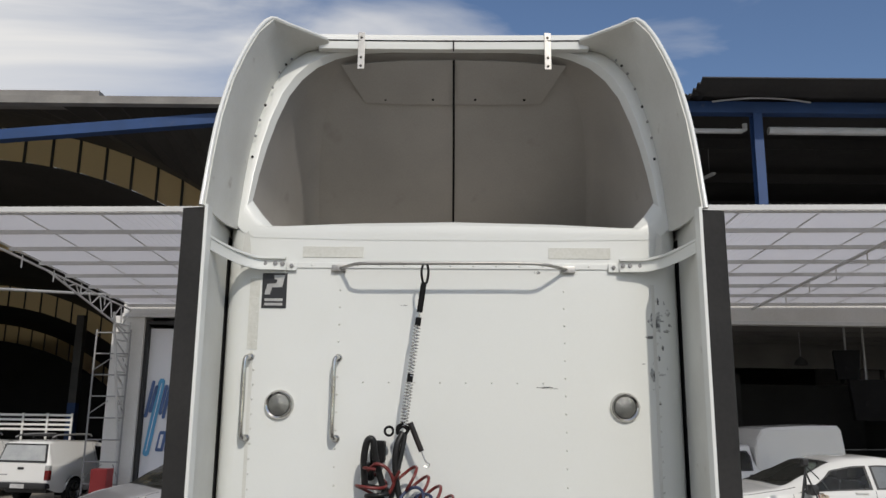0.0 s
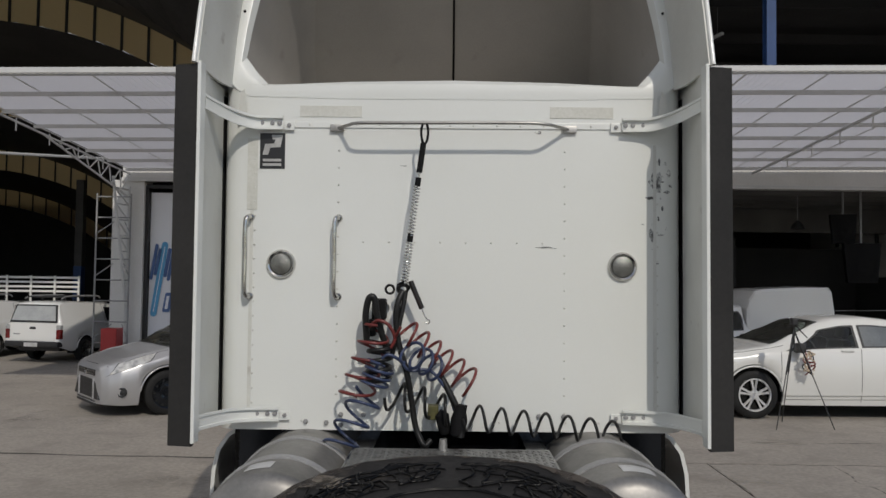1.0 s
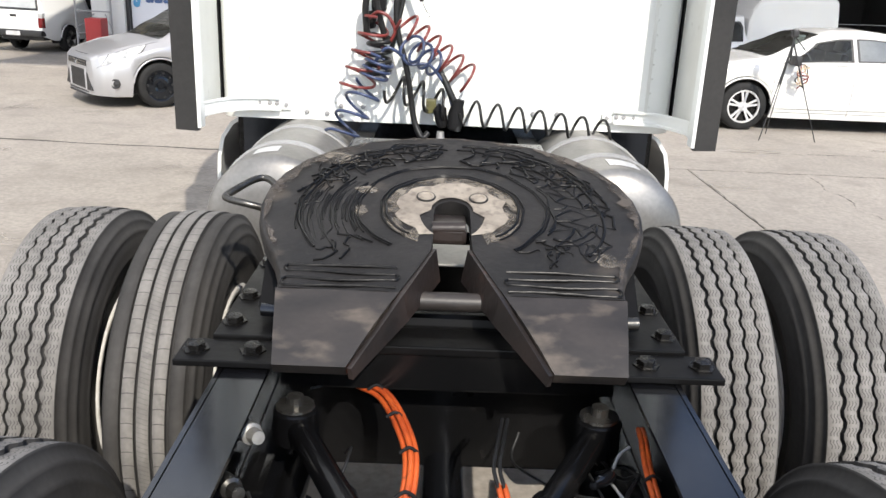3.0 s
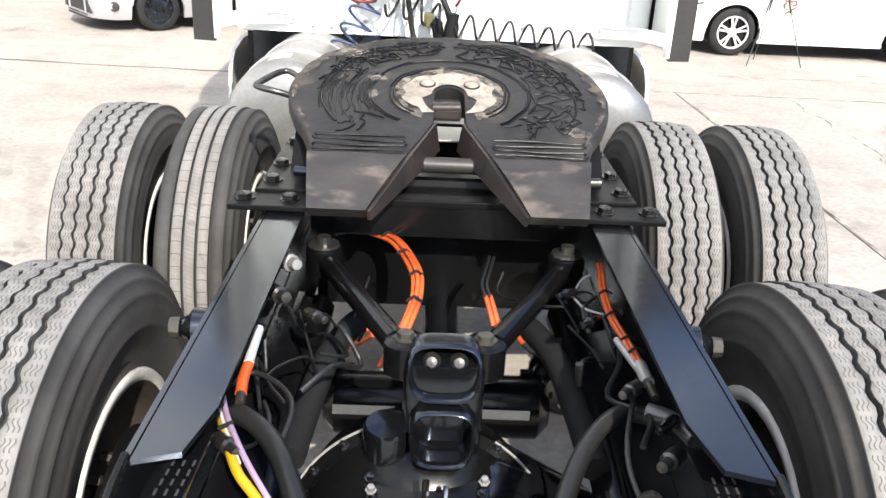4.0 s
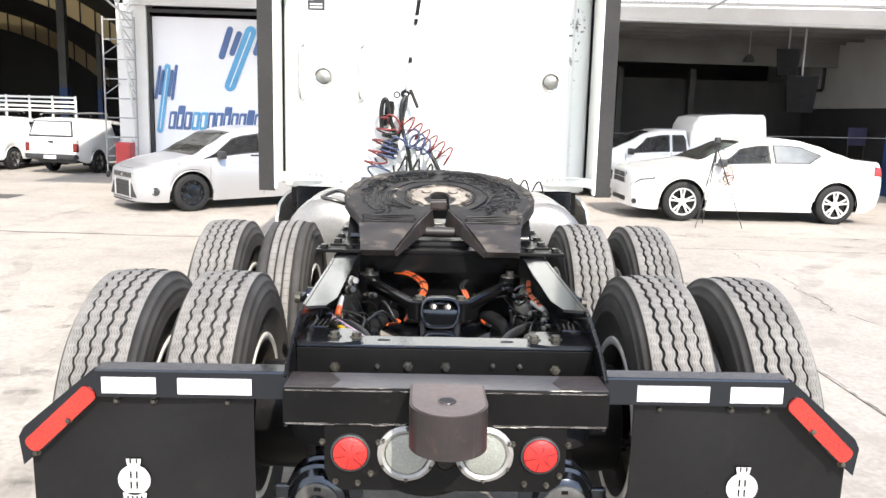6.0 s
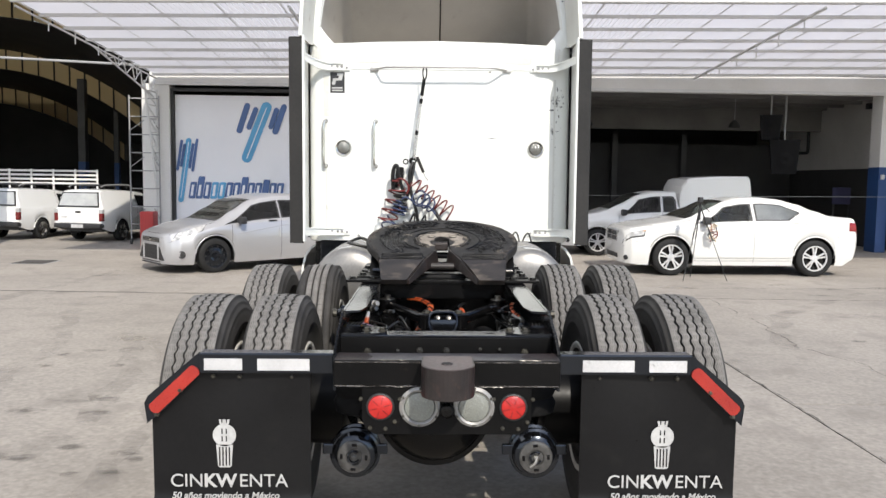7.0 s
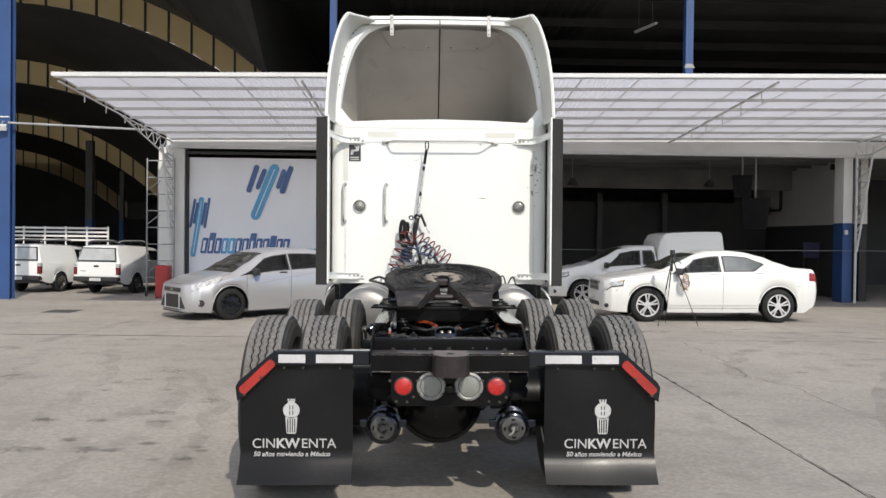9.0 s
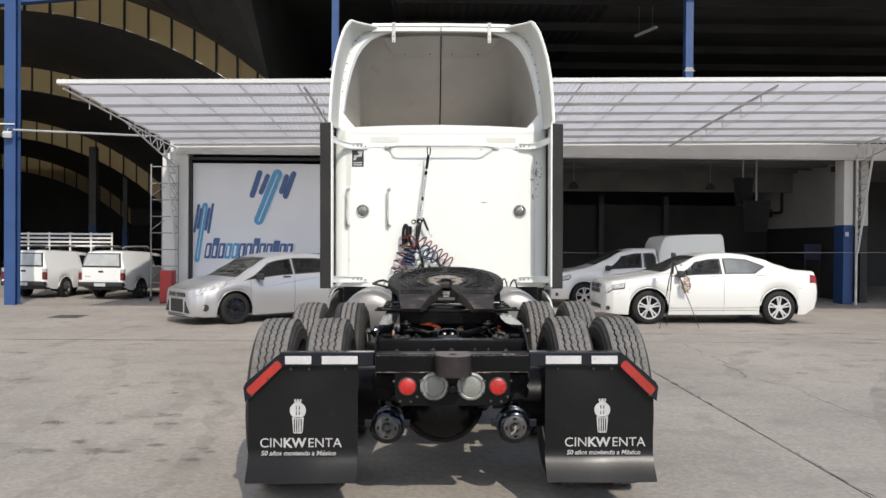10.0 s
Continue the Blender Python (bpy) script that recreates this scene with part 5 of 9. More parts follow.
def roof_fairing():
    f = empty("roof_fairing")
    f.parent = truck
    f["label"] = "white hollow roof fairing, open at the back"
    full = lambda pts: [(-x, z) for x, z in pts[::-1]] + pts[1:]
    op, out = full(OPEN), full(OUTER)
    bm = bmesh.new()
    rows = []
    for k in range(5):
        t = k / 4
        bulge = -0.018 * math.sin(math.pi * t)
        rows.append([(a[0] * (1 - t) + b[0] * t, ty(a[1] * (1 - t) + b[1] * t) + bulge * min(1, max(0.12, (a[1] - 2.9) * 3)) + (0.03 if k == 0 else 0), a[1] * (1 - t) + b[1] * t) for a, b in zip(op, out)])
    grid(bm, rows)
    part("rim", bm, WHITE, f, "white rolled rim", smooth=40)
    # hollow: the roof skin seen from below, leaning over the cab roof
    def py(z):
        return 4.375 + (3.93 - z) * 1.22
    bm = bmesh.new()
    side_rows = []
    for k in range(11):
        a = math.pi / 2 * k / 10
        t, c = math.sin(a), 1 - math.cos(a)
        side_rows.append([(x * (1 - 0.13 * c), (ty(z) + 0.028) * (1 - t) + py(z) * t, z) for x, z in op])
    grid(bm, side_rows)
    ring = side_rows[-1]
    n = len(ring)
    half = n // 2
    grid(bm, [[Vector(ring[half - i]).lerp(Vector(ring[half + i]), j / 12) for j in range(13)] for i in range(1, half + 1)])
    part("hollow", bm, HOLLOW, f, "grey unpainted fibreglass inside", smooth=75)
    bm = bmesh.new()
    grid(bm, [[(-1.0, 4.09, 2.86), (1.0, 4.09, 2.86)], [(-1.05, 5.8, 2.86), (1.05, 5.8, 2.86)]])
    part("cab_roof", bm, WHITE, f)
    # stiffening rib, top plate and bolts inside
    bm = bmesh.new()
    tube(bm, smooth_path([(0.006, py(2.95) - 0.004, 2.95), (0.006, py(3.4) - 0.004, 3.4), (0.004, py(3.70) - 0.006, 3.70), (0.003, 4.565, 3.725), (0.002, 4.36, 3.90)], 6), 0.0065, 6)
    part("seam", bm, RUBBER, f)
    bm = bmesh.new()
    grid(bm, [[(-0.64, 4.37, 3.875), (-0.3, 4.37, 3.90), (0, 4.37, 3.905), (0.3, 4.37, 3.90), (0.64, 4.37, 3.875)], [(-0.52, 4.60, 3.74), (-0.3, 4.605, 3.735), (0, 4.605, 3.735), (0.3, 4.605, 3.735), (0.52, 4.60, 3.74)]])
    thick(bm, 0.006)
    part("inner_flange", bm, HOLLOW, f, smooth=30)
    for x in (-0.40, -0.12, 0.13, 0.42):
        bm = bmesh.new()
        lathe(bm, [(0, 0.009), (0.006, 0.008), (0.008, 0)], (x, 4.578, 3.752), (0, -1, -1), 8)
        part("bolt", bm, RUBBER, f)
    # top edge channel with two hanging brackets
    bm = bmesh.new()
    rows = [[(x, 4.33 + dy - 0.05 * (abs(x) / 0.75) ** 2, 3.985 + dz - 0.02 * (abs(x) / 0.75) ** 2) for x in [-0.75 + 0.1 * i for i in range(16)]] for dy, dz in ((0.0, -0.055), (-0.035, -0.05), (-0.04, 0.0), (-0.035, 0.035), (0.02, 0.05))]
    grid(bm, rows)
    part("top_channel", bm, WHITE, f, smooth=35)
    bm = bmesh.new()
    tube(bm, [(x, 4.289 - 0.05 * (abs(x) / 0.75) ** 2, 3.982 - 0.02 * (abs(x) / 0.75) ** 2) for x in [-0.7 + 0.1 * i for i in range(15)]], 0.0035, 5)
    part("channel_joint", bm, RUBBER, f)
    for x in (-0.515, 0.525):
        bm = bmesh.new()
        box(bm, x - 0.019, x + 0.019, 4.262, 4.272, 3.80, 4.02, 0.002)
        b = part("hanger", bm, ALU, f, "bolted metal strap")
        for z in (3.82, 3.87, 3.99):
            bm = bmesh.new()
            lathe(bm, [(0, 0.008), (0.006, 0.006), (0.007, 0)], (x, 4.262, z), (0, -1, 0), 6)
            part("bolt", bm, BOLT, b)
    bm = bmesh.new()
    box(bm, -0.004, 0.004, 4.284, 4.30, 3.925, 3.985)
    part("joint", bm, RUBBER, f)
    # side wings
    inner = [(1.10, 4.10, 2.84), (1.095, 4.14, 3.10), (1.085, 4.17, 3.28), (1.06, 4.21, 3.48), (1.02, 4.25, 3.66), (0.975, 4.275, 3.78), (0.915, 4.295, 3.87), (0.84, 4.31, 3.93), (0.70, 4.325, 3.985)]
    rear = [(1.128, 3.60, 2.835), (1.122, 3.66, 3.10), (1.112, 3.71, 3.30), (1.088, 3.78, 3.52), (1.055, 3.86, 3.70), (1.015, 3.93, 3.85), (0.955, 3.985, 3.955), (0.88, 4.05, 3.955), (0.70, 4.24, 3.965)]
    for s in (-1, 1):
        bm = bmesh.new()
        rows = []
        for k in range(6):
            t = k / 5
            rows.append([(s * (a[0] * (1 - t) + b[0] * t), a[1] * (1 - t) + b[1] * t, a[2] * (1 - t) + b[2] * t - 0.02 * math.sin(math.pi * t)) for a, b in zip(inner, rear)])
        grid(bm, rows)
        thick(bm, 0.014)
        wing = part("side_wing", bm, WHITE_DIRTY, f, "dusty white side wing of the roof fairing", smooth=40)
        bm = bmesh.new()
        tube(bm, smooth_path([(s * (x + 0.004), y - 0.004, z) for x, y, z in rear], 3), 0.011, 8)
        part("edge_bead", bm, WHITE, wing, smooth=60)
        seam = smooth_path([(1.062, 4.10, 2.90), (1.06, 4.13, 3.12), (1.048, 4.14, 3.36), (1.015, 4.18, 3.55), (0.955, 4.225, 3.76), (0.90, 4.25, 3.85)], 4)
        for k, q in enumerate(seam[::2]):
            bm = bmesh.new()
            lathe(bm, [(0, 0.008), (0.006, 0.007), (0.008, 0)], (s * q.x, q.y, q.z), (-s, -0.6, 0), 7)
            part("bolt", bm, RUBBER if k % 3 == 0 else STEEL_GREY, wing)
        # outer skin going forward
        bm = bmesh.new()
        ros = [[(s * (x + d), y2 if d else y, z) for (x, y, z), y2 in ((p, yy) for p in rear)] for d, yy in ((0.0, 0), (0.05, 4.6), (0.09, 7.4))]
        grid(bm, ros)
        part("outer_skin", bm, WHITE, wing, smooth=40)
    bm = bmesh.new()
    grid(bm, [[(x, 4.36, 4.0 + 0.03 * math.cos(x * 1.5)) for x in (-0.78, -0.4, 0, 0.4, 0.78)], [(x, 5.6, 3.9) for x in (-0.95, -0.4, 0, 0.4, 0.95)], [(x, 7.6, 3.1) for x in (-1.1, -0.4, 0, 0.4, 1.1)]])
    part("roof_skin", bm, WHITE, f, smooth=40)


roof_fairing()


# ---- chassis ----
def rail(s):
    bm = bmesh.new()
    t = 0.009
    web = [(0.15, 0.86), (0.15, 1.0), (0.25, 1.055), (0.43, 1.115), (0.47, 1.125), (7.5, 1.11), (7.5, 0.82), (0.5, 0.82)]
    m = Matrix(((0, 0, s * 1.0, s * 0.438), (1, 0, 0, 0), (0, 1, 0, 0), (0, 0, 0, 1)))
    prism(bm, web, t, m)
    r = part("frame_rail", bm, BLACK, truck, "glossy black frame rail")
    bm = bmesh.new()
    o = [(0.435, 0.47), (0.437, 7.5), (0.352, 7.5), (0.350, 0.60), (0.372, 0.49)]
    prism(bm, [(s * x, y) for x, y in o], 0.009, Matrix(((1, 0, 0, 0), (0, 1, 0, 0), (0, -0.002, 1, 1.117), (0, 0, 0, 1))))
    part("top_flange", bm, BLACK, r)
    bm = bmesh.new()
    prism(bm, [(s * x, y) for x, y in o], 0.009, Matrix.Translation((0, 0, 0.82)))
    part("bottom_flange", bm, BLACK, r)
    # weld bead on the cut end
    bm = bmesh.new()
    tube(bm, [(s * 0.444, 0.155, 1.003), (s * 0.444, 0.25, 1.058), (s * 0.444, 0.43, 1.118), (s * 0.444, 0.48, 1.126)], 0.006, 6)
    part("edge", bm, BLACK_DULL, r)


rail(-1)
rail(1)


def bolt(parent, at, r=0.0125, axis=(0, 0, 1), material=None):
    bm = bmesh.new()
    lathe(bm, [(0, r * 1.45), (0.003, r * 1.45), (0.0031, r), (0.014, r * 0.95), (0.015, 0)], at, axis, 6)
    part("bolt", bm, material or BOLT, parent)


INNER = stretch_y(0.96, -0.012, 0.040)  # the parts between the rails


def crossmembers():
    hang(stretch_y(1.0, -0.042, 0.038))
    bm = bmesh.new()
    box(bm, -0.437, 0.437, 0.352, 0.452, 1.003, 1.013, 0.003)
    c = part("crossmember", bm, BLACK, truck, "glossy black rear crossmember")
    bm = bmesh.new()
    box(bm, -0.437, 0.437, 0.352, 0.362, 0.86, 1.0025, 0.002)
    part("web", bm, TAIL_BLACK, c)
    rw = random.Random(8)
    for x in (-0.34, -0.12, 0.02, 0.05, 0.21, 0.33):
        bm = bmesh.new()
        tube(bm, [(x + 0.012 * i, 0.3515, 1.0122 + rw.uniform(-0.0006, 0.0006)) for i in range(rw.randint(3, 8))], 0.0011, 4)
        part("chipped_edge", bm, WORN_EDGE, c)
    for s in (-1, 1):
        bm = bmesh.new()
        prism(bm, [(s * 0.436, 0.345), (s * 0.30, 0.345), (s * 0.25, 0.37), (s * 0.25, 0.43), (s * 0.29, 0.50), (s * 0.436, 0.50)], 0.008, Matrix.Translation((0, 0, 1.0135)))
        g = part("gusset_plate", bm, BLACK, truck)
        bolt(g, (s * 0.266, 0.405, 1.0215), 0.0145)
        bolt(g, (s * 0.332, 0.41, 1.0215), 0.0145)
        bolt(c, (s * 0.325, 0.351, 0.945), 0.011, (0, -1, 0))
        bm = bmesh.new()
        o = [(s * 0.185 + 0.019 * math.copysign(abs(math.cos(a)) ** 0.6, math.cos(a)), 0.408 + 0.008 * math.copysign(abs(math.sin(a)) ** 0.6, math.sin(a))) for a in [2 * math.pi * i / 16 for i in range(16)]]
        prism(bm, o, 0.001, Matrix.Translation((0, 0, 1.0132)))
        part("slot", bm, GROOVE, c)
    for x in (-0.11, 0.0, 0.14, -0.2, 0.22):
        bolt(c, (x, 0.351, 0.95 + 0.006 * (x > 0)), 0.0055 if abs(x) > 0.12 else 0.0105, (0, -1, 0), NUT_DARK)
    # crossmembers and plates further in
    hang(INNER)
    for y0, y1, z0, z1 in ((1.62, 1.72, 0.98, 1.07), (1.74, 1.80, 0.72, 1.0), (2.55, 2.65, 0.82, 1.06), (3.5, 3.6, 0.82, 1.06)):
        bm = bmesh.new()
        box(bm, -0.354, 0.354, y0, y1, z0, z1, 0.006)
        part("crossmember", bm, BLACK_DEEP, truck)
    # heavy rear beam
    hang(stretch_y(1.0, 0.124, -0.018, 1.01))
    bm = bmesh.new()
    box(bm, -0.437, 0.437, -0.03, 0.10, 0.905, 1.012, 0.006)
    rb = part("end_beam", bm, TAIL_BLACK, truck, "scuffed dark rear beam, rusty at the ends")
    # paler sheet on the beam's top: wear, and the sky's sheen as colour
    bm = bmesh.new()
    box(bm, -0.432, 0.432, -0.026, 0.096, 1.0122, 1.0136)
    part("sheen_top", bm, SHEEN_TOP, rb)
    for s in (-1, 1):
        bm = bmesh.new()
        prism(bm, [(s * 0.43, -0.025), (s * 0.31, -0.022), (s * 0.29, 0.03), (s * 0.32, 0.09), (s * 0.43, 0.095)], 0.0015, Matrix.Translation((0, 0, 1.0138)))
        part("rust_patch", bm, RUST_TOW, rb)
    # chipped paint along the beam's front edges and on the tow block's rim
    for z0, z1 in ((0.909, 0.914), (1.003, 1.007)):
        for x0, x1 in ((-0.43, -0.10), (0.10, 0.43)):
            bm = bmesh.new()
            box(bm, x0, x1, -0.0306, -0.0302, z0, z1)
            part("worn_edge", bm, WORN_EDGE, rb)
    for x0, x1, z in ((-0.38, -0.30, 0.908), (-0.27, -0.15, 1.0135), (0.13, 0.22, 0.908), (0.27, 0.36, 1.0135), (-0.20, -0.16, 0.908)):
        bm = bmesh.new()
        rw = random.Random(int(abs(x0) * 1000))
        tube(bm, [(x0 + (x1 - x0) * i / 12, -0.0295 + rw.uniform(-0.001, 0.001), z + rw.uniform(-0.001, 0.001)) for i in range(13)], 0.0014, 5)
        part("weld_bead", bm, NUT_DARK, rb, "rubbed weld bead", smooth=60)
    # tow pintle: D-shaped block with a pin hole
    bm = bmesh.new()
    n = 20
    outer, hole = [], []
    for i in range(n + 1):
        a = math.pi * i / n
        outer.append((0.098 * math.cos(a), -0.175 - 0.10 * math.sin(a)))
    outer = [(0.098, -0.031)] + outer + [(-0.098, -0.031)]
    prism(bm, outer, 0.112, Matrix.Translation((0, 0, 0.918)))
    bmesh.ops.bevel(bm, geom=[e for e in bm.edges if abs(e.verts[0].co.z - e.verts[1].co.z) < 1e-5], offset=0.005, segments=2, affect="EDGES")
    pin = part("tow_block", bm, RUST_TOW, truck, "rusty D-shaped tow block")
    # the block's top sheet is paler too, for sheen over its rust
    bm = bmesh.new()
    prism(bm, [(x * 0.93, -0.036 + (y + 0.031) * 0.965) for x, y in outer], 0.0015, Matrix.Translation((0, 0, 1.0302)))
    part("sheen_top", bm, TOW_TOP, pin)
    bm = bmesh.new()
    lathe(bm, [(0, 0.019), (0.002, 0.019), (0.002, 0)], (-0.004, -0.168, 1.0310), (0, 0, 1), 20)
    part("pin_hole", bm, GROOVE, pin)
    bm = bmesh.new()
    tube(bm, [(-0.004 + 0.021 * math.cos(2 * math.pi * i / 20), -0.168 + 0.021 * math.sin(2 * math.pi * i / 20), 1.0318) for i in range(21)], 0.0025, 6)
    part("hole_rim", bm, RUST_TOW, pin)
    hang()


crossmembers()


def tail_panel():
    bm = bmesh.new()
    o = [(-0.325, 0.90), (0.325, 0.90), (0.325, 0.765), (0.312, 0.728), (0.28, 0.705), (-0.28, 0.705), (-0.312, 0.728), (-0.325, 0.765)]
    prism(bm, o, 0.02, Matrix.Translation((0, 0.045, 0)) @ FACE_BACK)
    p = part("lamp_panel", bm, TAIL_BLACK, truck, "black tail lamp panel")
    for x in (-0.255, 0.255):
        bm = bmesh.new()
        lathe(bm, [(0, 0.054), (0.01, 0.053), (0.012, 0.048)], (x, 0.0248, 0.815), (0, -1, 0), 24)
        part("tail_lamp", bm, TRIM, p, "round red tail lamp", smooth=40)
        bm = bmesh.new()
        lathe(bm, [(0.006, 0.0475), (0.014, 0.0455), (0.019, 0.034), (0.021, 0.0)], (x, 0.0248, 0.815), (0, -1, 0), 24)
        part("lens", bm, RED_LENS, p, "red lens", smooth=40)
        for k in range(6):
            an = k * math.pi / 3 + 0.26
            bm = bmesh.new()
            tube(bm, [(x + q * math.cos(an), 0.0248 - d, 0.815 + q * math.sin(an)) for q, d in ((0.014, 0.0212), (0.032, 0.0198), (0.044, 0.0152))], 0.0016, 4)
            part("lens_rib", bm, DARK_RED_LENS, p)
        for dx, dz in ((-0.075, 0.03), (0.075, 0.03), (0.055, -0.06), (-0.04, -0.085), (0.02, -0.088)):
            bolt(p, (x + dx, 0.0248, 0.815 + dz), 0.006, (0, -1, 0))
    for x in (-0.104, 0.104):
        bm = bmesh.new()
        lathe(bm, [(0, 0.079), (0.006, 0.079), (0.014, 0.068), (0.008, 0.060)], (x, 0.0248, 0.815), (0, -1, 0), 32)
        part("bezel", bm, BEZEL, p, "satin metal lamp ring", smooth=35)
        bm = bmesh.new()
        lathe(bm, [(0.004, 0.0598), (0.012, 0.056), (0.018, 0.035), (0.02, 0.0)], (x, 0.0248, 0.815), (0, -1, 0), 28)
        part("lens", bm, CLEAR_LENS, p, "pale reversing lens", smooth=40)
        for a in range(6):
            an = a * math.pi / 3 + 0.5
            bolt(p, (x + 0.073 * math.cos(an), 0.017, 0.815 + 0.073 * math.sin(an)), 0.004, (0, -1, 0))
    bm = bmesh.new()
    lathe(bm, [(0, 0.03), (0.01, 0.03), (0.02, 0.022), (0.022, 0)], (0, 0.0248, 0.80), (0, -1, 0), 16)
    part("plate_lamp", bm, BLACK_DULL, p, smooth=40)


hang(stretch_y(1.0, 0.075, -0.004, 1.015))
tail_panel()


def mud_flap(s):
    y0 = 0.09
    bm = bmesh.new()
    box(bm, min(s * 0.449, s * 0.985), max(s * 0.449, s * 0.985), y0, y0 + 0.075, 0.945, 1.028, 0.006)
    hang = part("flap_hanger", bm, BLACK, truck, "black square-tube mud flap hanger")
    # chamfered end plate
    bm = bmesh.new()
    o = [(0.9855, 1.028), (1.19, 0.85), (1.205, 0.82), (1.195, 0.735), (1.12, 0.80), (0.9855, 0.945)]
    prism(bm, [(s * x, z) for x, z in o], 0.02, Matrix.Translation((0, y0 + 0.025, 0)) @ FACE_BACK)
    part("end_plate", bm, BLACK, hang)
    bm = bmesh.new()
    o = []
    a, b = Vector((1.003, 0.955)), Vector((1.163, 0.80))
    d = (b - a).normalized()
    nn = Vector((-d.y, d.x)) * 0.025
    for i in range(7):
        an = math.pi * i / 6
        o.append(b + nn * math.cos(an) + d * 0.016 * math.sin(an))
    for i in range(7):
        an = math.pi * i / 6
        o.append(a - nn * math.cos(an) - d * 0.016 * math.sin(an))
    prism(bm, [(s * p.x, p.y) for p in o], 0.008, Matrix.Translation((0, y0 + 0.0045, 0)) @ FACE_BACK)
    part("red_reflector", bm, RED, hang, "red reflector strip", smooth=None)
    for x0, x1 in ((0.545, 0.752), (0.812, 0.963)):
        bm = bmesh.new()
        box(bm, min(s * x0, s * x1), max(s * x0, s * x1), y0 - 0.003, y0 - 0.0005, 0.958, 1.006)
        part("tape", bm, TAPE, hang, "white reflective tape")
    # the flap: a rubber sheet whose foot curls towards the back
    bm = bmesh.new()
    def flap_y(z):
        return y0 + 0.045 - 0.105 * max(0.0, (0.42 - z) / 0.16) ** 1.25
    rows = []
    zs = [0.95 - 0.68 * i / 22 for i in range(23)]
    for z in zs:
        xo = 1.185 if z < 0.80 else 1.185 - (z - 0.80) * 1.35
        rows.append([(s * (0.548 + (xo - 0.548) * i / 6), flap_y(z) + 0.006 * math.sin(i * 1.1 + z * 4), z) for i in range(7)])
    grid(bm, rows)
    thick(bm, 0.008)
    fl = part("mud_flap", bm, FLAP, truck, "black rubber mud flap with white lettering", smooth=50)
    for x in (0.62, 0.83, 0.935):
        bolt(fl, (s * x, y0 + 0.035, 0.925), 0.007, (0, -1, 0))
    for x, z in ((1.06, 0.875), (1.155, 0.775)):
        bolt(fl, (s * x, y0 + 0.004, z), 0.008, (0, -1, 0))
    yf = y0 + 0.0295
    cx = s * 0.882 - (0.012 if s < 0 else 0.0)
    put = lambda z, x=0.0: Matrix.Translation((cx + x, yf, z)) @ FACE_BACK
    # emblem as plain shapes
    bm = bmesh.new()
    ring = [(0.047 * math.cos(2 * math.pi * i / 24), 0.047 * math.sin(2 * math.pi * i / 24)) for i in range(24)]
    prism(bm, ring, 0.002, put(0.68))
    prism(bm, [(-0.018, 0.045), (0.018, 0.045), (0.022, 0.066), (-0.022, 0.066)], 0.002, put(0.68))
    prism(bm, [(-0.034, -0.040), (0.034, -0.040), (0.027, -0.13), (0.020, -0.136), (-0.020, -0.136), (-0.027, -0.13)], 0.002, put(0.68))
    em = part("emblem", bm, PRINT, fl, "white shield emblem")
    up = Matrix.Translation((0, 0, 0.0022))
    inks = [[(x - 0.0028, -0.05), (x + 0.0028, -0.05), (x + 0.0028, -0.128), (x - 0.0028, -0.128)] for x in (-0.0195, -0.0065, 0.0065, 0.0195)]
    inks += [[(x - 0.002, 0.052), (x + 0.002, 0.052), (x + 0.0025, 0.066), (x - 0.0025, 0.066)] for x in (-0.009, 0.009)]
    inks += [[(x - 0.0025, z - 0.011), (x + 0.0025, z - 0.011), (x + 0.0025, z + 0.011), (x - 0.0025, z + 0.011)] for z in (0.017, -0.015) for x in (-0.009, 0.008)]
    for o in inks:
        bm = bmesh.new()
        prism(bm, o, 0.001, put(0.68) @ up)
        part("emblem_bar", bm, FLAP, em)
    # lettering
    x = -0.222
    for body, bold in (("CIN", 0.0), ("KW", 0.0022), ("ENTA", 0.0)):
        ob, wd = words("lettering", body, 0.078, PRINT, fl, put(0.462, x), bold=bold)
        x += wd + 0.006
    words("lettering", "50 a\u00f1os moviendo a M\u00e9xico", 0.038, PRINT, fl, Matrix.Translation((cx - 0.212, yf - 0.014, 0.418)) @ FACE_BACK, bold=0.0007, shear=0.2)


hang(stretch_y(1.0, 0.147, -0.040, 1.016))
mud_flap(-1)
mud_flap(1)
hang()


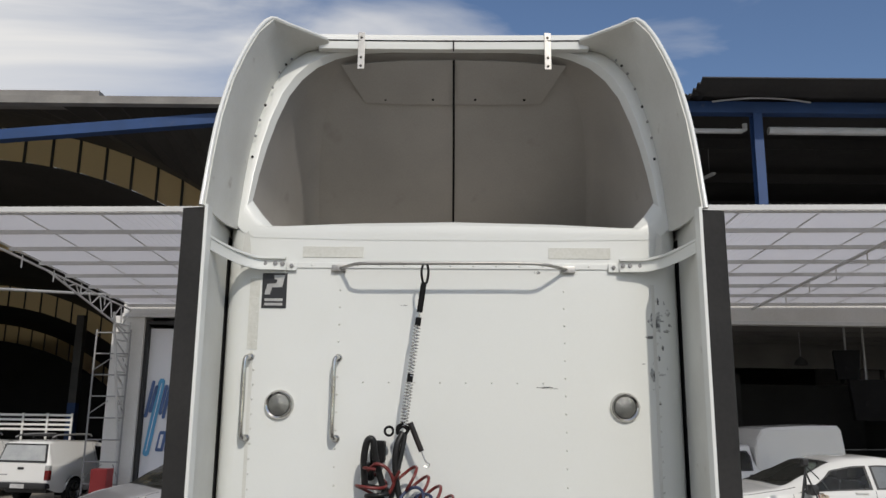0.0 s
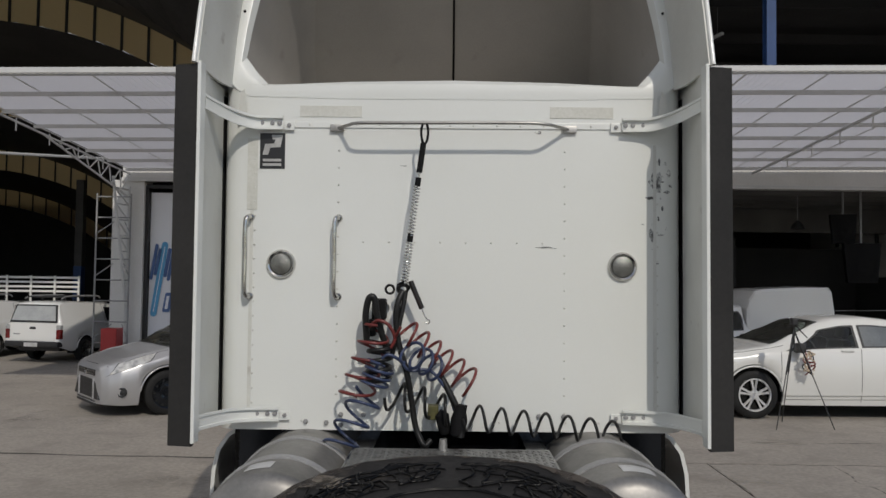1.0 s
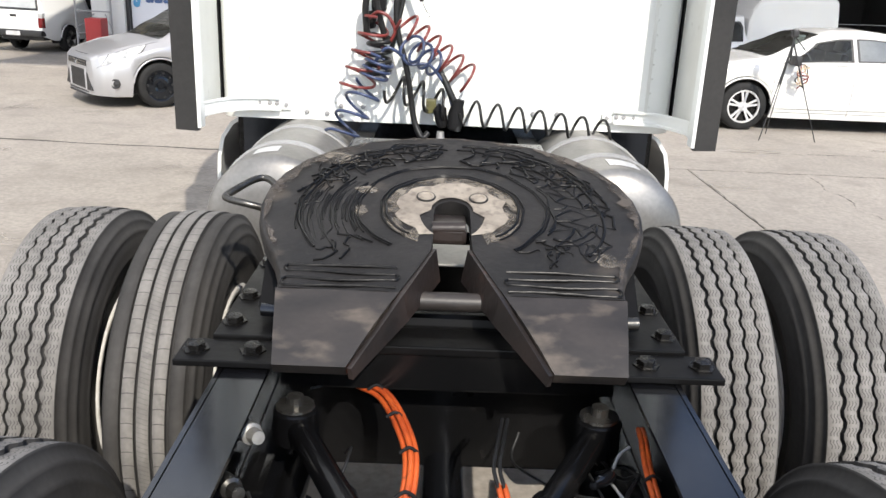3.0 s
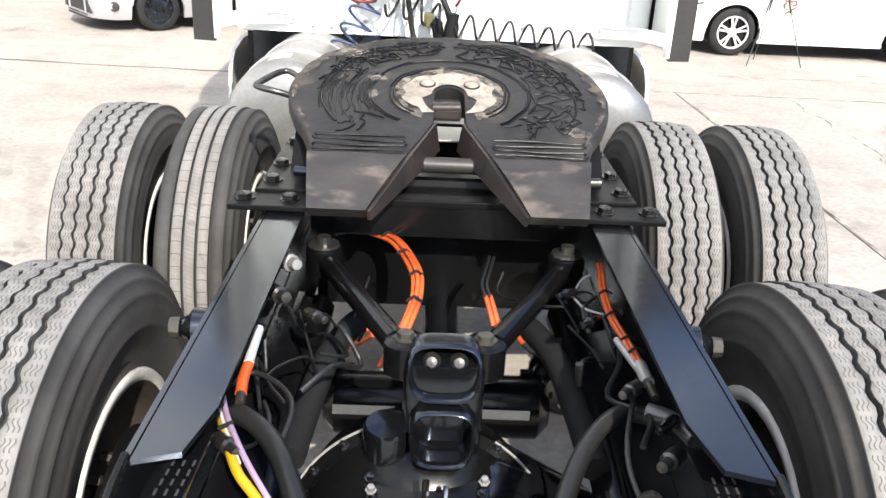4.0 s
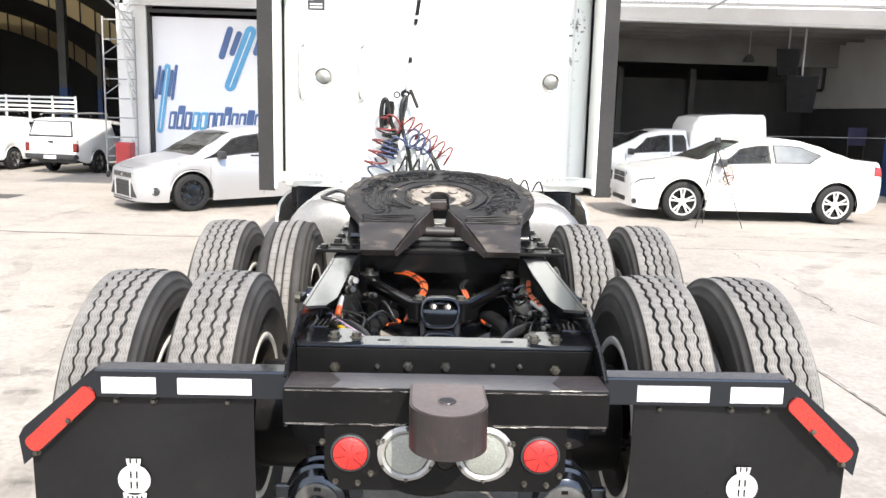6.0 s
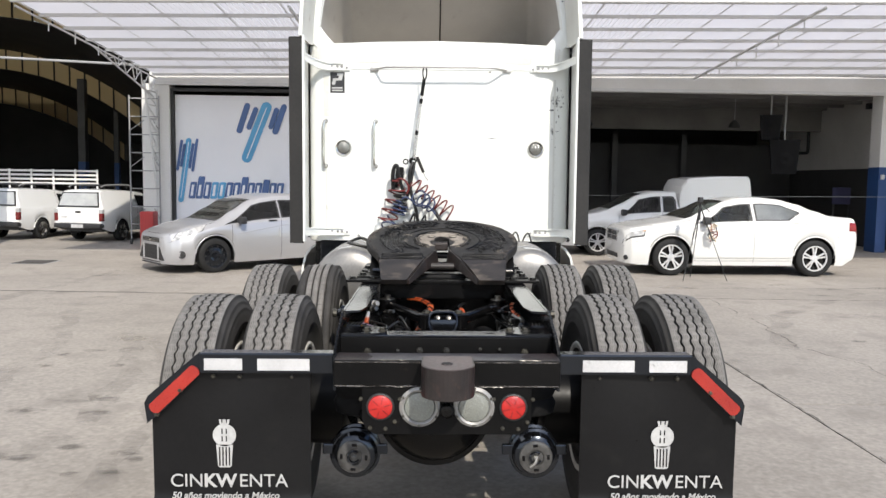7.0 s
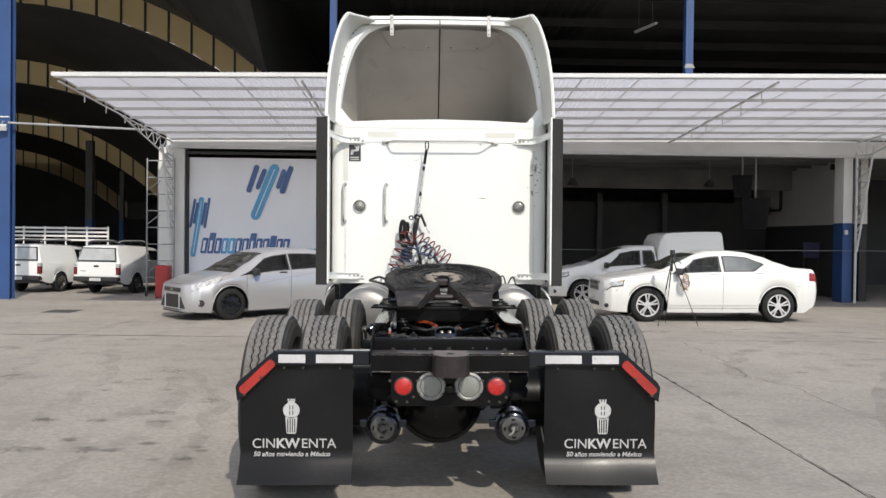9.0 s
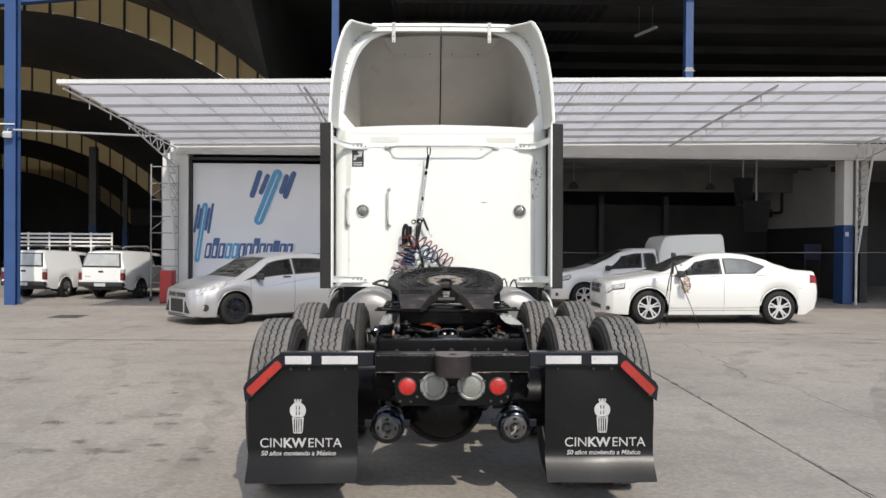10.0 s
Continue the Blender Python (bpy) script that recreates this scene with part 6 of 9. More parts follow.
# ---- wheels ----
def tyre_mesh(zig):
    R, W, TW, G = 0.55, 0.272, 0.210, 0.013
    n = 228
    edges = []
    ribs = 5
    gw = 0.0072
    for k in range(ribs):
        a = -TW / 2 + k * TW / ribs + (gw / 2 if k else 0)
        b = -TW / 2 + (k + 1) * TW / ribs - (gw / 2 if k < ribs - 1 else 0)
        edges.append((a, b))
    bm = bmesh.new()
    rings = []
    side = [(0.0, 0.292), (0.0, 0.31), (0.012, 0.33), (-0.012, 0.37), (-0.022, 0.405), (-0.0255, 0.410), (-0.0225, 0.416), (-0.024, 0.43), (-0.021, 0.455), (-0.018, 0.472), (-0.0205, 0.477), (-0.0145, 0.484), (-0.006, 0.506), (-0.0075, 0.511), (-0.001, 0.516), (0.012, 0.532)]
    mats = []
    for i in range(n):
        a = 2 * math.pi * i / n
        tri = (-0.5, -0.35, 0.5, 0.35)[i % 4]
        wob = (0.0085 * tri) if zig else 0.0
        pts = [(-W / 2 + dx + 0.02, r) for dx, r in side]
        ms = [1] * len(side)
        for k, (l, r) in enumerate(edges):
            sh = abs((l + r) / 2) / (TW / 2)
            top = R - 0.010 * sh ** 2
            wl = wob if k else 0
            wr = wob if k < ribs - 1 else 0
            pts += [(l + wl, top - (G if k else 0.006)), (l + wl + 0.001, top), (r + wr - 0.001, top), (r + wr, top - (G if k < ribs - 1 else 0.006))]
            ms += [2 if k else 1, 0 if zig or 0 < k < ribs - 1 else 1, 2 if k < ribs - 1 else 1, 2 if k < ribs - 1 else 1]
        pts += [(W / 2 - dx - 0.02, r) for dx, r in side[::-1]]
        ms += [1] * (len(side) - 1)
        rings.append([bm.verts.new((x, r * math.cos(a), r * math.sin(a))) for x, r in pts])
        mats = ms
    m = len(rings[0])
    for i in range(n):
        A, B = rings[i], rings[(i + 1) % n]
        for k in range(m - 1):
            f = bm.faces.new((A[k], B[k], B[k + 1], A[k + 1]))
            f.material_index = mats[k]
            f.smooth = mats[k] != 2
    me = bpy.data.meshes.new("tyre")
    bmesh.ops.recalc_face_normals(bm, faces=bm.faces[:])
    bm.to_mesh(me)
    bm.free()
    for mm in (TREAD if zig else TREAD_BLOCK, TYRE, TREAD_GROOVE):
        me.materials.append(mm)
    return me


def rim_mesh(s):
    """s: the side (in x) to which the dish opens."""
    bm = bmesh.new()
    lathe(bm, [(-0.07, 0.268), (-0.12, 0.283), (-0.125, 0.31), (-0.118, 0.315), (-0.112, 0.298), (-0.06, 0.285), (0.06, 0.285), (0.112, 0.298), (0.118, 0.315), (0.125, 0.31), (0.12, 0.285), (0.07, 0.268), (s * 0.03, 0.262), (s * 0.02, 0.20), (s * 0.055, 0.15), (s * 0.055, 0.0)], (0, 0, 0), (1, 0, 0), 40, base=False)
    me = bpy.data.meshes.new("rim")
    for f in bm.faces:
        f.smooth = True
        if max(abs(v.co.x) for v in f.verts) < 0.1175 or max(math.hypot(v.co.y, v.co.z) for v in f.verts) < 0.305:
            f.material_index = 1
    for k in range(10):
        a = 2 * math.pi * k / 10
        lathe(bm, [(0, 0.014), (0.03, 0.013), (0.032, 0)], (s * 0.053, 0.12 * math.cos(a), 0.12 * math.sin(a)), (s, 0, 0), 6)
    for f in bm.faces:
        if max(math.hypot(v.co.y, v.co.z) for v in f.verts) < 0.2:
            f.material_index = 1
    bmesh.ops.recalc_face_normals(bm, faces=bm.faces[:])
    bm.to_mesh(me)
    bm.free()
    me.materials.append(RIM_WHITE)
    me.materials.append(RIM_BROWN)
    return me


ZIG, STRAIGHT = tyre_mesh(True), tyre_mesh(False)
RIMS = {-1: rim_mesh(-1), 1: rim_mesh(1)}
AXLES = (1.004, 2.436)
for ya in AXLES:
    for s in (-1, 1):
        for x, inside in ((0.797, True), (1.138, False)):
            wr, wz = (0.555, 0.560) if s < 0 else (0.566, 0.561)
            wh = empty("wheel", (s * x, ya, wz))
            wh.scale = (1, wr / 0.55, wr / 0.55)
            wh.parent = truck
            wh.rotation_euler = (random.uniform(0, 6), 0, 0)
            wh["label"] = "dual truck wheel with dusty ribbed tread"
            ty_ob = new("tyre", STRAIGHT if (ya > 2 and s < 0 and inside) else ZIG)
            ty_ob.parent = wh
            rm = new("rim", RIMS[-s if inside else s])
            rm.parent = wh


def axles():
    for ya in AXLES:
        bm = bmesh.new()
        tube(bm, [(-0.72, ya, 0.55), (-0.3, ya, 0.55)], 0.085, 14)
        tube(bm, [(0.3, ya, 0.55), (0.72, ya, 0.55)], 0.085, 14)
        lathe(bm, [(-0.32, 0.07), (-0.22, 0.12), (-0.12, 0.17), (0, 0.19), (0.12, 0.17), (0.22, 0.12), (0.32, 0.07)], (0, ya, 0.58), (1, 0, 0), 24)
        ax = part("axle", bm, BLACK, truck, "black drive axle with round differential", smooth=50)
        for s in (-1, 1):
            bm = bmesh.new()
            lathe(bm, [(-0.10, 0.20), (0.08, 0.205), (0.09, 0.16), (0.09, 0.0)], (s * 0.56, ya, 0.55), (-s, 0, 0), 28)
            part("brake_drum", bm, TAIL_BLACK, ax, smooth=35)
    # brake chambers facing the back
    for s in (-1, 1):
        for y in (0.44, 1.72):
            o = (s * 0.39, y - 0.02, 0.468)
            bm = bmesh.new()
            lathe(bm, [(0.0, 0.0), (0.002, 0.066), (-0.012, 0.088), (-0.045, 0.099), (-0.05, 0.110), (-0.065, 0.110), (-0.07, 0.099), (-0.12, 0.095), (-0.125, 0.106), (-0.14, 0.106), (-0.145, 0.092), (-0.19, 0.066), (-0.2, 0.0)], o, (0, -1, 0), 32)
            bc = part("brake_chamber", bm, BLACK, truck, "glossy black brake chamber", smooth=35)
            bm = bmesh.new()
            lathe(bm, [(0.0, 0.072), (0.006, 0.069), (0.009, 0.060), (0.010, 0.036), (0.004, 0.032), (0.004, 0.0)], (o[0], o[1] - 0.0025, o[2]), (0, -1, 0), 32)
            part("cover", bm, CHAMBER, bc, "scuffed grey chamber cover", smooth=40)
            # open ring round the release bolt
            bm = bmesh.new()
            tube(bm, [(o[0] + 0.024 * math.cos(q), o[1] - 0.012, o[2] + 0.024 * math.sin(q)) for q in [0.9 + 4.9 * i / 20 for i in range(21)]], 0.005, 6)
            part("ring", bm, BLACK, bc, smooth=40)
            bm = bmesh.new()
            lathe(bm, [(0.004, 0.011), (0.014, 0.010), (0.016, 0.006), (0.016, 0.0)], (o[0], o[1] - 0.0025, o[2]), (0, -1, 0), 6)
            part("release_bolt", bm, CHAMBER if s < 0 else ALU, bc)
            for k in range(4):
                an = k * math.pi / 2 + 0.05 * s
                bm = bmesh.new()
                box(bm, -0.011, 0.011, -0.014, 0.0, -0.006, 0.006, 0.002, Matrix.Translation((o[0] + 0.053 * math.cos(an), o[1], o[2] + 0.053 * math.sin(an))) @ Matrix.Rotation(math.pi / 2 - an, 4, "Y"))
                part("port", bm, BLACK_DEEP, bc)
            if s > 0:
                bm = bmesh.new()
                tube(bm, smooth_path([(o[0] + 0.004, o[1] - 0.018, o[2] + 0.012), (o[0] - 0.004, o[1] - 0.022, o[2] - 0.018), (o[0] - 0.026, o[1] - 0.018, o[2] - 0.038)], 5), 0.007, 6)
                part("clip", bm, ALU, bc, "bare metal clip", smooth=50)
            bm = bmesh.new()
            tube(bm, [(o[0], o[1] + 0.2, o[2]), (o[0] + s * 0.05, o[1] + 0.45, 0.53)], 0.02, 8)
            part("push_rod", bm, BLACK_DULL, bc)
            for k in range(2):
                an = (0.15, math.pi - 0.15)[k]
                bm = bmesh.new()
                box(bm, -0.03, 0.03, -0.012, 0.012, -0.022, 0.022, 0.005, Matrix.Translation((o[0] + 0.112 * math.cos(an), o[1] + 0.057, o[2] + 0.112 * math.sin(an))))
                part("clamp_lug", bm, BLACK, bc)


hang(INNER)
axles()


def suspension():
    # torque rod tower: a casting with two rounded windows over the differential
    tw = empty("torque_bracket", (0, 0, 0))
    tw.parent = truck
    tw["label"] = "glossy black torque rod tower with two windows"

    def window(z, y, w, h, d, lean):
        """A thick rounded frame with a recessed dark floor."""
        n = 28
        def ring(k, yy):
            out = []
            for i in range(n):
                a = 2 * math.pi * i / n
                c, sn = math.cos(a), math.sin(a)
                e = 0.55
                x, zz = math.copysign(abs(c) ** e, c) * w * k, math.copysign(abs(sn) ** e, sn) * h * k
                if zz < 0:
                    x *= 1 + 0.12 * zz / h
                out.append((x - 0.005, y + yy + zz * lean, z + zz))
            return out + out[:1]
        bm = bmesh.new()
        grid(bm, [ring(1.0, d), ring(1.0, 0.012), ring(0.97, 0.002), ring(0.90, 0.0), ring(0.84, 0.004), ring(0.82, 0.02), ring(0.80, 0.06), ring(0.0, 0.062)])
        part("window_frame", bm, BLACK, tw, smooth=50)

    window(0.955, 0.965, 0.074, 0.054, 0.05, 0.42)
    window(0.835, 0.915, 0.066, 0.056, 0.05, 0.34)
    for x in (-0.031, 0.022):
        bm = bmesh.new()
        lathe(bm, [(0, 0.019), (0.014, 0.018), (0.024, 0.010), (0.025, 0)], (x, 0.995, 0.968), (0, -1, 0.5), 12)
        part("nut", bm, NUT_DARK, tw, smooth=40)
    bm = bmesh.new()
    box(bm, -0.085, 0.075, 0.965, 1.09, 0.74, 0.975, 0.03)
    part("tower", bm, BLACK, tw, smooth=40)
    # differential bowl in front of the axle and its neck
    bm = bmesh.new()
    lathe(bm, [(-0.14, 0.22), (-0.10, 0.262), (0.0, 0.268), (0.012, 0.285), (0.034, 0.285), (0.040, 0.262), (0.09, 0.238), (0.14, 0.17), (0.165, 0.09), (0.17, 0.0)], (-0.045, 0.99, 0.535), (0, -1, 0.18), 48)
    df = part("differential", bm, BLACK_DEEP, truck, "glossy black differential housing", smooth=40)
    # upright boss beside the tower, and the ringed pinion neck below it
    bm = bmesh.new()
    lathe(bm, [(-0.12, 0.052), (0.105, 0.050), (0.118, 0.044), (0.12, 0.0)], (-0.112, 0.985, 0.72), (0, -0.12, 1), 24)
    part("boss", bm, BLACK, df, smooth=40)
    # pale arcs laid on as rim highlights along the housing's flange
    for a0, a1 in ((104, 152), (24, 58)):
        bm = bmesh.new()
        pts = []
        for i in range(13):
            an = radians(a0 + (a1 - a0) * i / 12)
            pts.append((-0.045 + 0.2855 * math.cos(an), 0.955 + 0.05 * math.sin(an), 0.543 + 0.281 * math.sin(an)))
        tube(bm, pts, 0.0030, 6)
        part("flange_highlight", bm, BEZEL, df, "pale arc standing for a highlight on the flange", smooth=60)
    bm = bmesh.new()
    lathe(bm, [(-0.06, 0.118), (0.055, 0.116), (0.060, 0.128), (0.072, 0.128), (0.076, 0.118), (0.084, 0.118), (0.088, 0.126), (0.098, 0.124), (0.104, 0.10), (0.11, 0.0)], (-0.03, 0.95, 0.64), (0, -0.30, 1), 36)
    part("neck", bm, BLACK_DEEP, df, smooth=35)
    for k in range(14):
        an = radians(180 + 180 * k / 13)
        bolt(df, (-0.03 + 0.112 * math.cos(an), 0.917 + 0.112 * math.sin(an), 0.742 + 0.033 * math.sin(an)), 0.008, (0, -0.30, 1), (BLACK, BEZEL, BLACK_DEEP)[k % 3])
    for x0, y0, x1, y1 in ((-0.05, 0.80, 0.02, 0.815), (0.0, 0.79, 0.005, 0.86)):
        bm = bmesh.new()
        tube(bm, [(x0, y0, 0.765), (x1, y1, 0.772)], 0.006, 6)
        part("grease_fitting", bm, CHROME, df)
    for k in range(9):
        an = radians(20 + 17.5 * k)
        bolt(df, (-0.045 + 0.274 * math.cos(an), 0.952 + 0.05 * math.sin(an), 0.542 + 0.274 * math.sin(an)), 0.008, (0, -1, 0.18), BLACK)
    bm = bmesh.new()
    tube(bm, [(-0.035, 0.80, 0.72), (-0.034, 0.845, 0.80)], 0.007, 6)
    part("vent_pipe", bm, CHROME, df)
    for s in (-1, 1):
        near, far = (s * 0.079 - 0.005, 1.045, 0.955), (s * 0.304, 1.515, 0.955)
        bm = bmesh.new()
        tube(bm, [near, far], 0.027, 12)
        for p, r in ((near, 0.044), (far, 0.046)):
            lathe(bm, [(-0.042, r * 0.85), (-0.036, r), (0.030, r), (0.036, r * 0.85), (0.036, 0.0)], p, (0, 0, 1), 18)
        rod = part("torque_rod", bm, BLACK_DEEP, truck, "black V torque rod", smooth=45)
        bm = bmesh.new()
        lathe(bm, [(0, 0.040), (0.005, 0.039), (0.007, 0.018), (0.024, 0.017), (0.026, 0)], (far[0], far[1], 0.991), (0, 0, 1), 12)
        part("cap", bm, NUT_DARK, rod, "worn metal bushing cap")
        bolt(rod, (near[0], near[1], 0.991), 0.018)
        # leaf/air-spring beam under the rail
        bm = bmesh.new()
        tube(bm, smooth_path([(s * 0.33, 0.50, 0.62), (s * 0.34, 0.8, 0.72), (s * 0.345, 1.2, 0.74), (s * 0.345, 1.7, 0.72)], 5), 0.045, 10)
        part("spring_beam", bm, BLACK_DEEP, truck, smooth=50)
        bm = bmesh.new()
        lathe(bm, [(0, 0.06), (0.02, 0.11), (0.06, 0.12), (0.09, 0.105), (0.12, 0.12), (0.17, 0.11), (0.19, 0.07), (0.19, 0)], (s * 0.38, 0.62, 0.60), (0, 0, 1), 20)
        part("air_spring", bm, RUBBER, truck, "black rubber air spring", smooth=50)
        # shock absorber outside the rail
        bm = bmesh.new()
        lathe(bm, [(0, 0.022), (0.015, 0.04), (0.055, 0.042), (0.065, 0.026), (0.08, 0.018), (0.085, 0)], (s * 0.455, 1.075, 0.98), (s, -0.1, 0.05), 16)
        sh = part("bump_stop", bm, BLACK, truck, "black bump stop with a brass end", smooth=40)
        bm = bmesh.new()
        lathe(bm, [(0, 0.022), (0.02, 0.02), (0.022, 0)], (s * 0.535, 1.066, 0.984), (s, -0.1, 0.05), 10)
        part("end_nut", bm, BOLT, sh)
    # drive shaft and lower cross tubes
    bm = bmesh.new()
    tube(bm, [(0.0, 1.25, 0.72), (0, 2.3, 0.70)], 0.05, 14)
    part("drive_shaft", bm, BLACK, truck, smooth=50)
    # the two forward tanks are unseen, added to block sun below the chassis
    for ya, za, ra in ((1.72, 0.40, 0.095), (2.85, 0.68, 0.15), (3.2, 0.66, 0.15)):
        bm = bmesh.new()
        lathe(bm, [(-0.34, 0.0), (-0.335, ra * 0.6), (-0.30, ra), (0.30, ra), (0.335, ra * 0.6), (0.34, 0.0)], (0, ya, za), (1, 0, 0), 20)
        part("air_tank", bm, BLACK_DEEP, truck, "black compressed air tank", smooth=40)
    for s in (-1, 1):
        for y0, y1 in ((1.50, 1.66), (2.72, 2.95)):
            bm = bmesh.new()
            box(bm, min(s * 0.37, s * 0.43), max(s * 0.37, s * 0.43), y0, y1, 0.45, 0.80, 0.02)
            part("spring_hanger", bm, BLACK_DEEP, truck)
    # pale strips stand for sunlit ground showing between the tubes
    for x0, x1 in ((-0.30, -0.12), (0.08, 0.27)):
        bm = bmesh.new()
        box(bm, x0, x1, 1.618, 1.622, 0.42, 0.45)
        part("sunlit_strip", bm, PALE_TAPE, truck, "pale strip on the tank standing for sunlit ground")


hang(INNER)
suspension()


def line(name, pts, r, material, label="", n=6, seg=8):
    bm = bmesh.new()
    tube(bm, smooth_path(pts, n), r, seg)
    return part(name, bm, material, truck, label, smooth=60)


def plumbing():
    z = 0.97
    main = [(-0.19, 1.655, 0.982), (-0.128, 1.585, 0.985), (-0.075, 1.412, 0.985), (-0.067, 1.29, 0.98), (-0.08, 1.193, 0.97), (-0.099, 1.129, 0.95), (-0.13, 1.10, 0.90)]
    for k, d in enumerate((0.0, 0.010, -0.009)):
        line("air_line", [(x + d, y + d * 0.5, zz - 0.004 * k) for x, y, zz in main], 0.0058, ORANGE, "orange nylon air line")
    line("hose", [(-0.288, 1.611, 0.982), (-0.225, 1.648, 0.982), (-0.185, 1.655, 0.982)], 0.003, BLACK_HOSE)
    line("air_line", [(-0.252, 1.632, 0.983), (-0.236, 1.640, 0.983)], 0.006, RED_HOSE, "faded red hose joint", n=3)
    line("clip", [(-0.200, 1.66, 0.992), (-0.186, 1.652, 0.975)], 0.009, TAPE, "white plastic clip", n=2)
    for x, y in ((-0.150, 1.615), (-0.104, 1.50), (-0.071, 1.37), (-0.072, 1.23)):
        line("tie", [(x - 0.017, y - 0.004, 0.984), (x, y, 0.994), (x + 0.017, y + 0.004, 0.98)], 0.0035, RUBBER, n=3)
    line("air_line", [(-0.167, 1.372, 0.82), (-0.197, 1.332, 0.82), (-0.239, 1.30, 0.82), (-0.279, 1.295, 0.81)], 0.008, ORANGE, "orange nylon air line")
    line("hose", [(-0.175, 1.395, 0.82), (-0.215, 1.375, 0.82), (-0.262, 1.35, 0.80)], 0.006, ORANGE, n=4)
    line("tie", [(-0.19, 1.385, 0.826), (-0.2, 1.32, 0.83)], 0.004, RUBBER, n=2)
    for d in (0.0, 0.011):
        line("hose", [(0.112 + d, 1.53, 0.97), (0.092 + d, 1.40, 0.98), (0.083 + d, 1.335, 0.98), (0.088 + d, 1.27, 0.978)], 0.0038, BLACK_HOSE)
        line("air_line", [(0.088 + d, 1.285, 0.976), (0.093 + d, 1.23, 0.975), (0.102 + d, 1.176, 0.955)], 0.0055, ORANGE, "orange nylon air line")
    line("air_line", [(0.250, 1.425, 0.815), (0.209, 1.436, 0.82), (0.186, 1.422, 0.82), (0.184, 1.385, 0.82), (0.195, 1.345, 0.82)], 0.007, ORANGE, "orange nylon air line")
    line("hose", [(0.195, 1.345, 0.82), (0.222, 1.306, 0.82), (0.274, 1.33, 0.82), (0.29, 1.40, 0.81)], 0.007, BLACK_HOSE)
    long = [(0.382, 1.50, 0.975), (0.376, 1.45, 0.98), (0.361, 1.343, 0.98), (0.353, 1.206, 0.98), (0.362, 1.086, 0.98), (0.371, 1.007, 0.975)]
    for d in (0.0, 0.008):
        line("air_line", [(x + d, y, zz) for x, y, zz in long], 0.0058, ORANGE, "orange nylon air line")
    for x, y in ((0.360, 1.31), (0.357, 1.20), (0.366, 1.09), (0.372, 1.04)):
        line("tie", [(x - 0.012, y - 0.004, 0.982), (x + 0.004, y, 0.991), (x + 0.02, y + 0.004, 0.98)], 0.003, RUBBER, n=3)
    line("hose", [(0.350, 1.10, 0.975), (0.362, 1.04, 0.972), (0.372, 0.99, 0.97)], 0.008, BEZEL, "grey hose sleeve", n=4)
    line("coupling", [(0.377, 1.005, 0.972), (0.379, 0.94, 0.97)], 0.013, BEZEL, "grey metal coupling", n=3)
    line("coupling", [(0.379, 0.935, 0.97), (0.381, 0.89, 0.968)], 0.008, BOLT, n=3)
    line("coupling", [(0.36, 0.86, 0.96), (0.40, 0.83, 0.96), (0.425, 0.78, 0.955)], 0.016, CHAMBER, "scuffed metal elbow", n=4)
    line("hose", [(0.31, 1.38, 0.96), (0.33, 1.42, 0.965), (0.352, 1.44, 0.97)], 0.003, STEEL_GREY, n=4)
    line("hose", [(0.30, 1.33, 0.955), (0.315, 1.27, 0.96), (0.35, 1.235, 0.965)], 0.0028, STEEL_GREY, n=4)
    line("sleeve", [(-0.379, 1.07, 0.985), (-0.377, 1.023, 0.985), (-0.374, 0.94, 0.98)], 0.010, TAPE, "white hose sleeve", n=4)
    line("air_line", [(-0.374, 0.95, 0.978), (-0.375, 0.90, 0.972), (-0.371, 0.86, 0.965)], 0.011, ORANGE, "orange hose end", n=4)
    line("fitting", [(-0.371, 0.86, 0.965), (-0.368, 0.835, 0.96)], 0.009, BOLT, n=2)
    line("hose", [(-0.40, 0.905, 0.955), (-0.375, 0.93, 0.965), (-0.347, 0.928, 0.965), (-0.299, 0.888, 0.96), (-0.274, 0.821, 0.96), (-0.282, 0.725, 0.945)], 0.0055, BLACK_HOSE)
    line("hose", [(-0.33, 0.86, 0.95), (-0.31, 0.80, 0.955), (-0.30, 0.72, 0.945)], 0.004, BLACK_HOSE)
    line("cable", [(-0.405, 0.83, 0.965), (-0.363, 0.715, 0.975), (-0.325, 0.623, 0.978), (-0.284, 0.568, 0.97), (-0.245, 0.508, 0.955), (-0.225, 0.45, 0.92)], 0.0085, YELLOW, "yellow cable")
    line("cable", [(-0.401, 0.847, 0.98), (-0.367, 0.751, 0.984), (-0.317, 0.645, 0.986), (-0.267, 0.561, 0.98), (-0.221, 0.495, 0.965), (-0.20, 0.44, 0.93)], 0.0050, PINK, "pale pink cable")
    line("cable", [(-0.408, 0.84, 0.978), (-0.374, 0.745, 0.982), (-0.325, 0.64, 0.98)], 0.0032, TAPE)
    line("tie", [(-0.378, 0.722, 0.985), (-0.355, 0.735, 0.99)], 0.004, RUBBER, n=2)
    line("hose", [(-0.39, 0.835, 0.93), (-0.36, 0.814, 0.95), (-0.303, 0.753, 0.95), (-0.255, 0.659, 0.94), (-0.215, 0.548, 0.90), (-0.205, 0.46, 0.85)], 0.019, BLACK_HOSE, "thick black hose")
    line("hose", [(0.42, 0.87, 0.92), (0.34, 0.896, 0.93), (0.278, 0.846, 0.93), (0.216, 0.735, 0.92), (0.163, 0.589, 0.88), (0.145, 0.48, 0.83)], 0.017, BLACK_HOSE, "thick black hose")
    line("hose", [(0.31, 0.6, z - 0.05), (0.30, 0.74, z - 0.02), (0.36, 0.95, z)], 0.005, BLACK_HOSE)
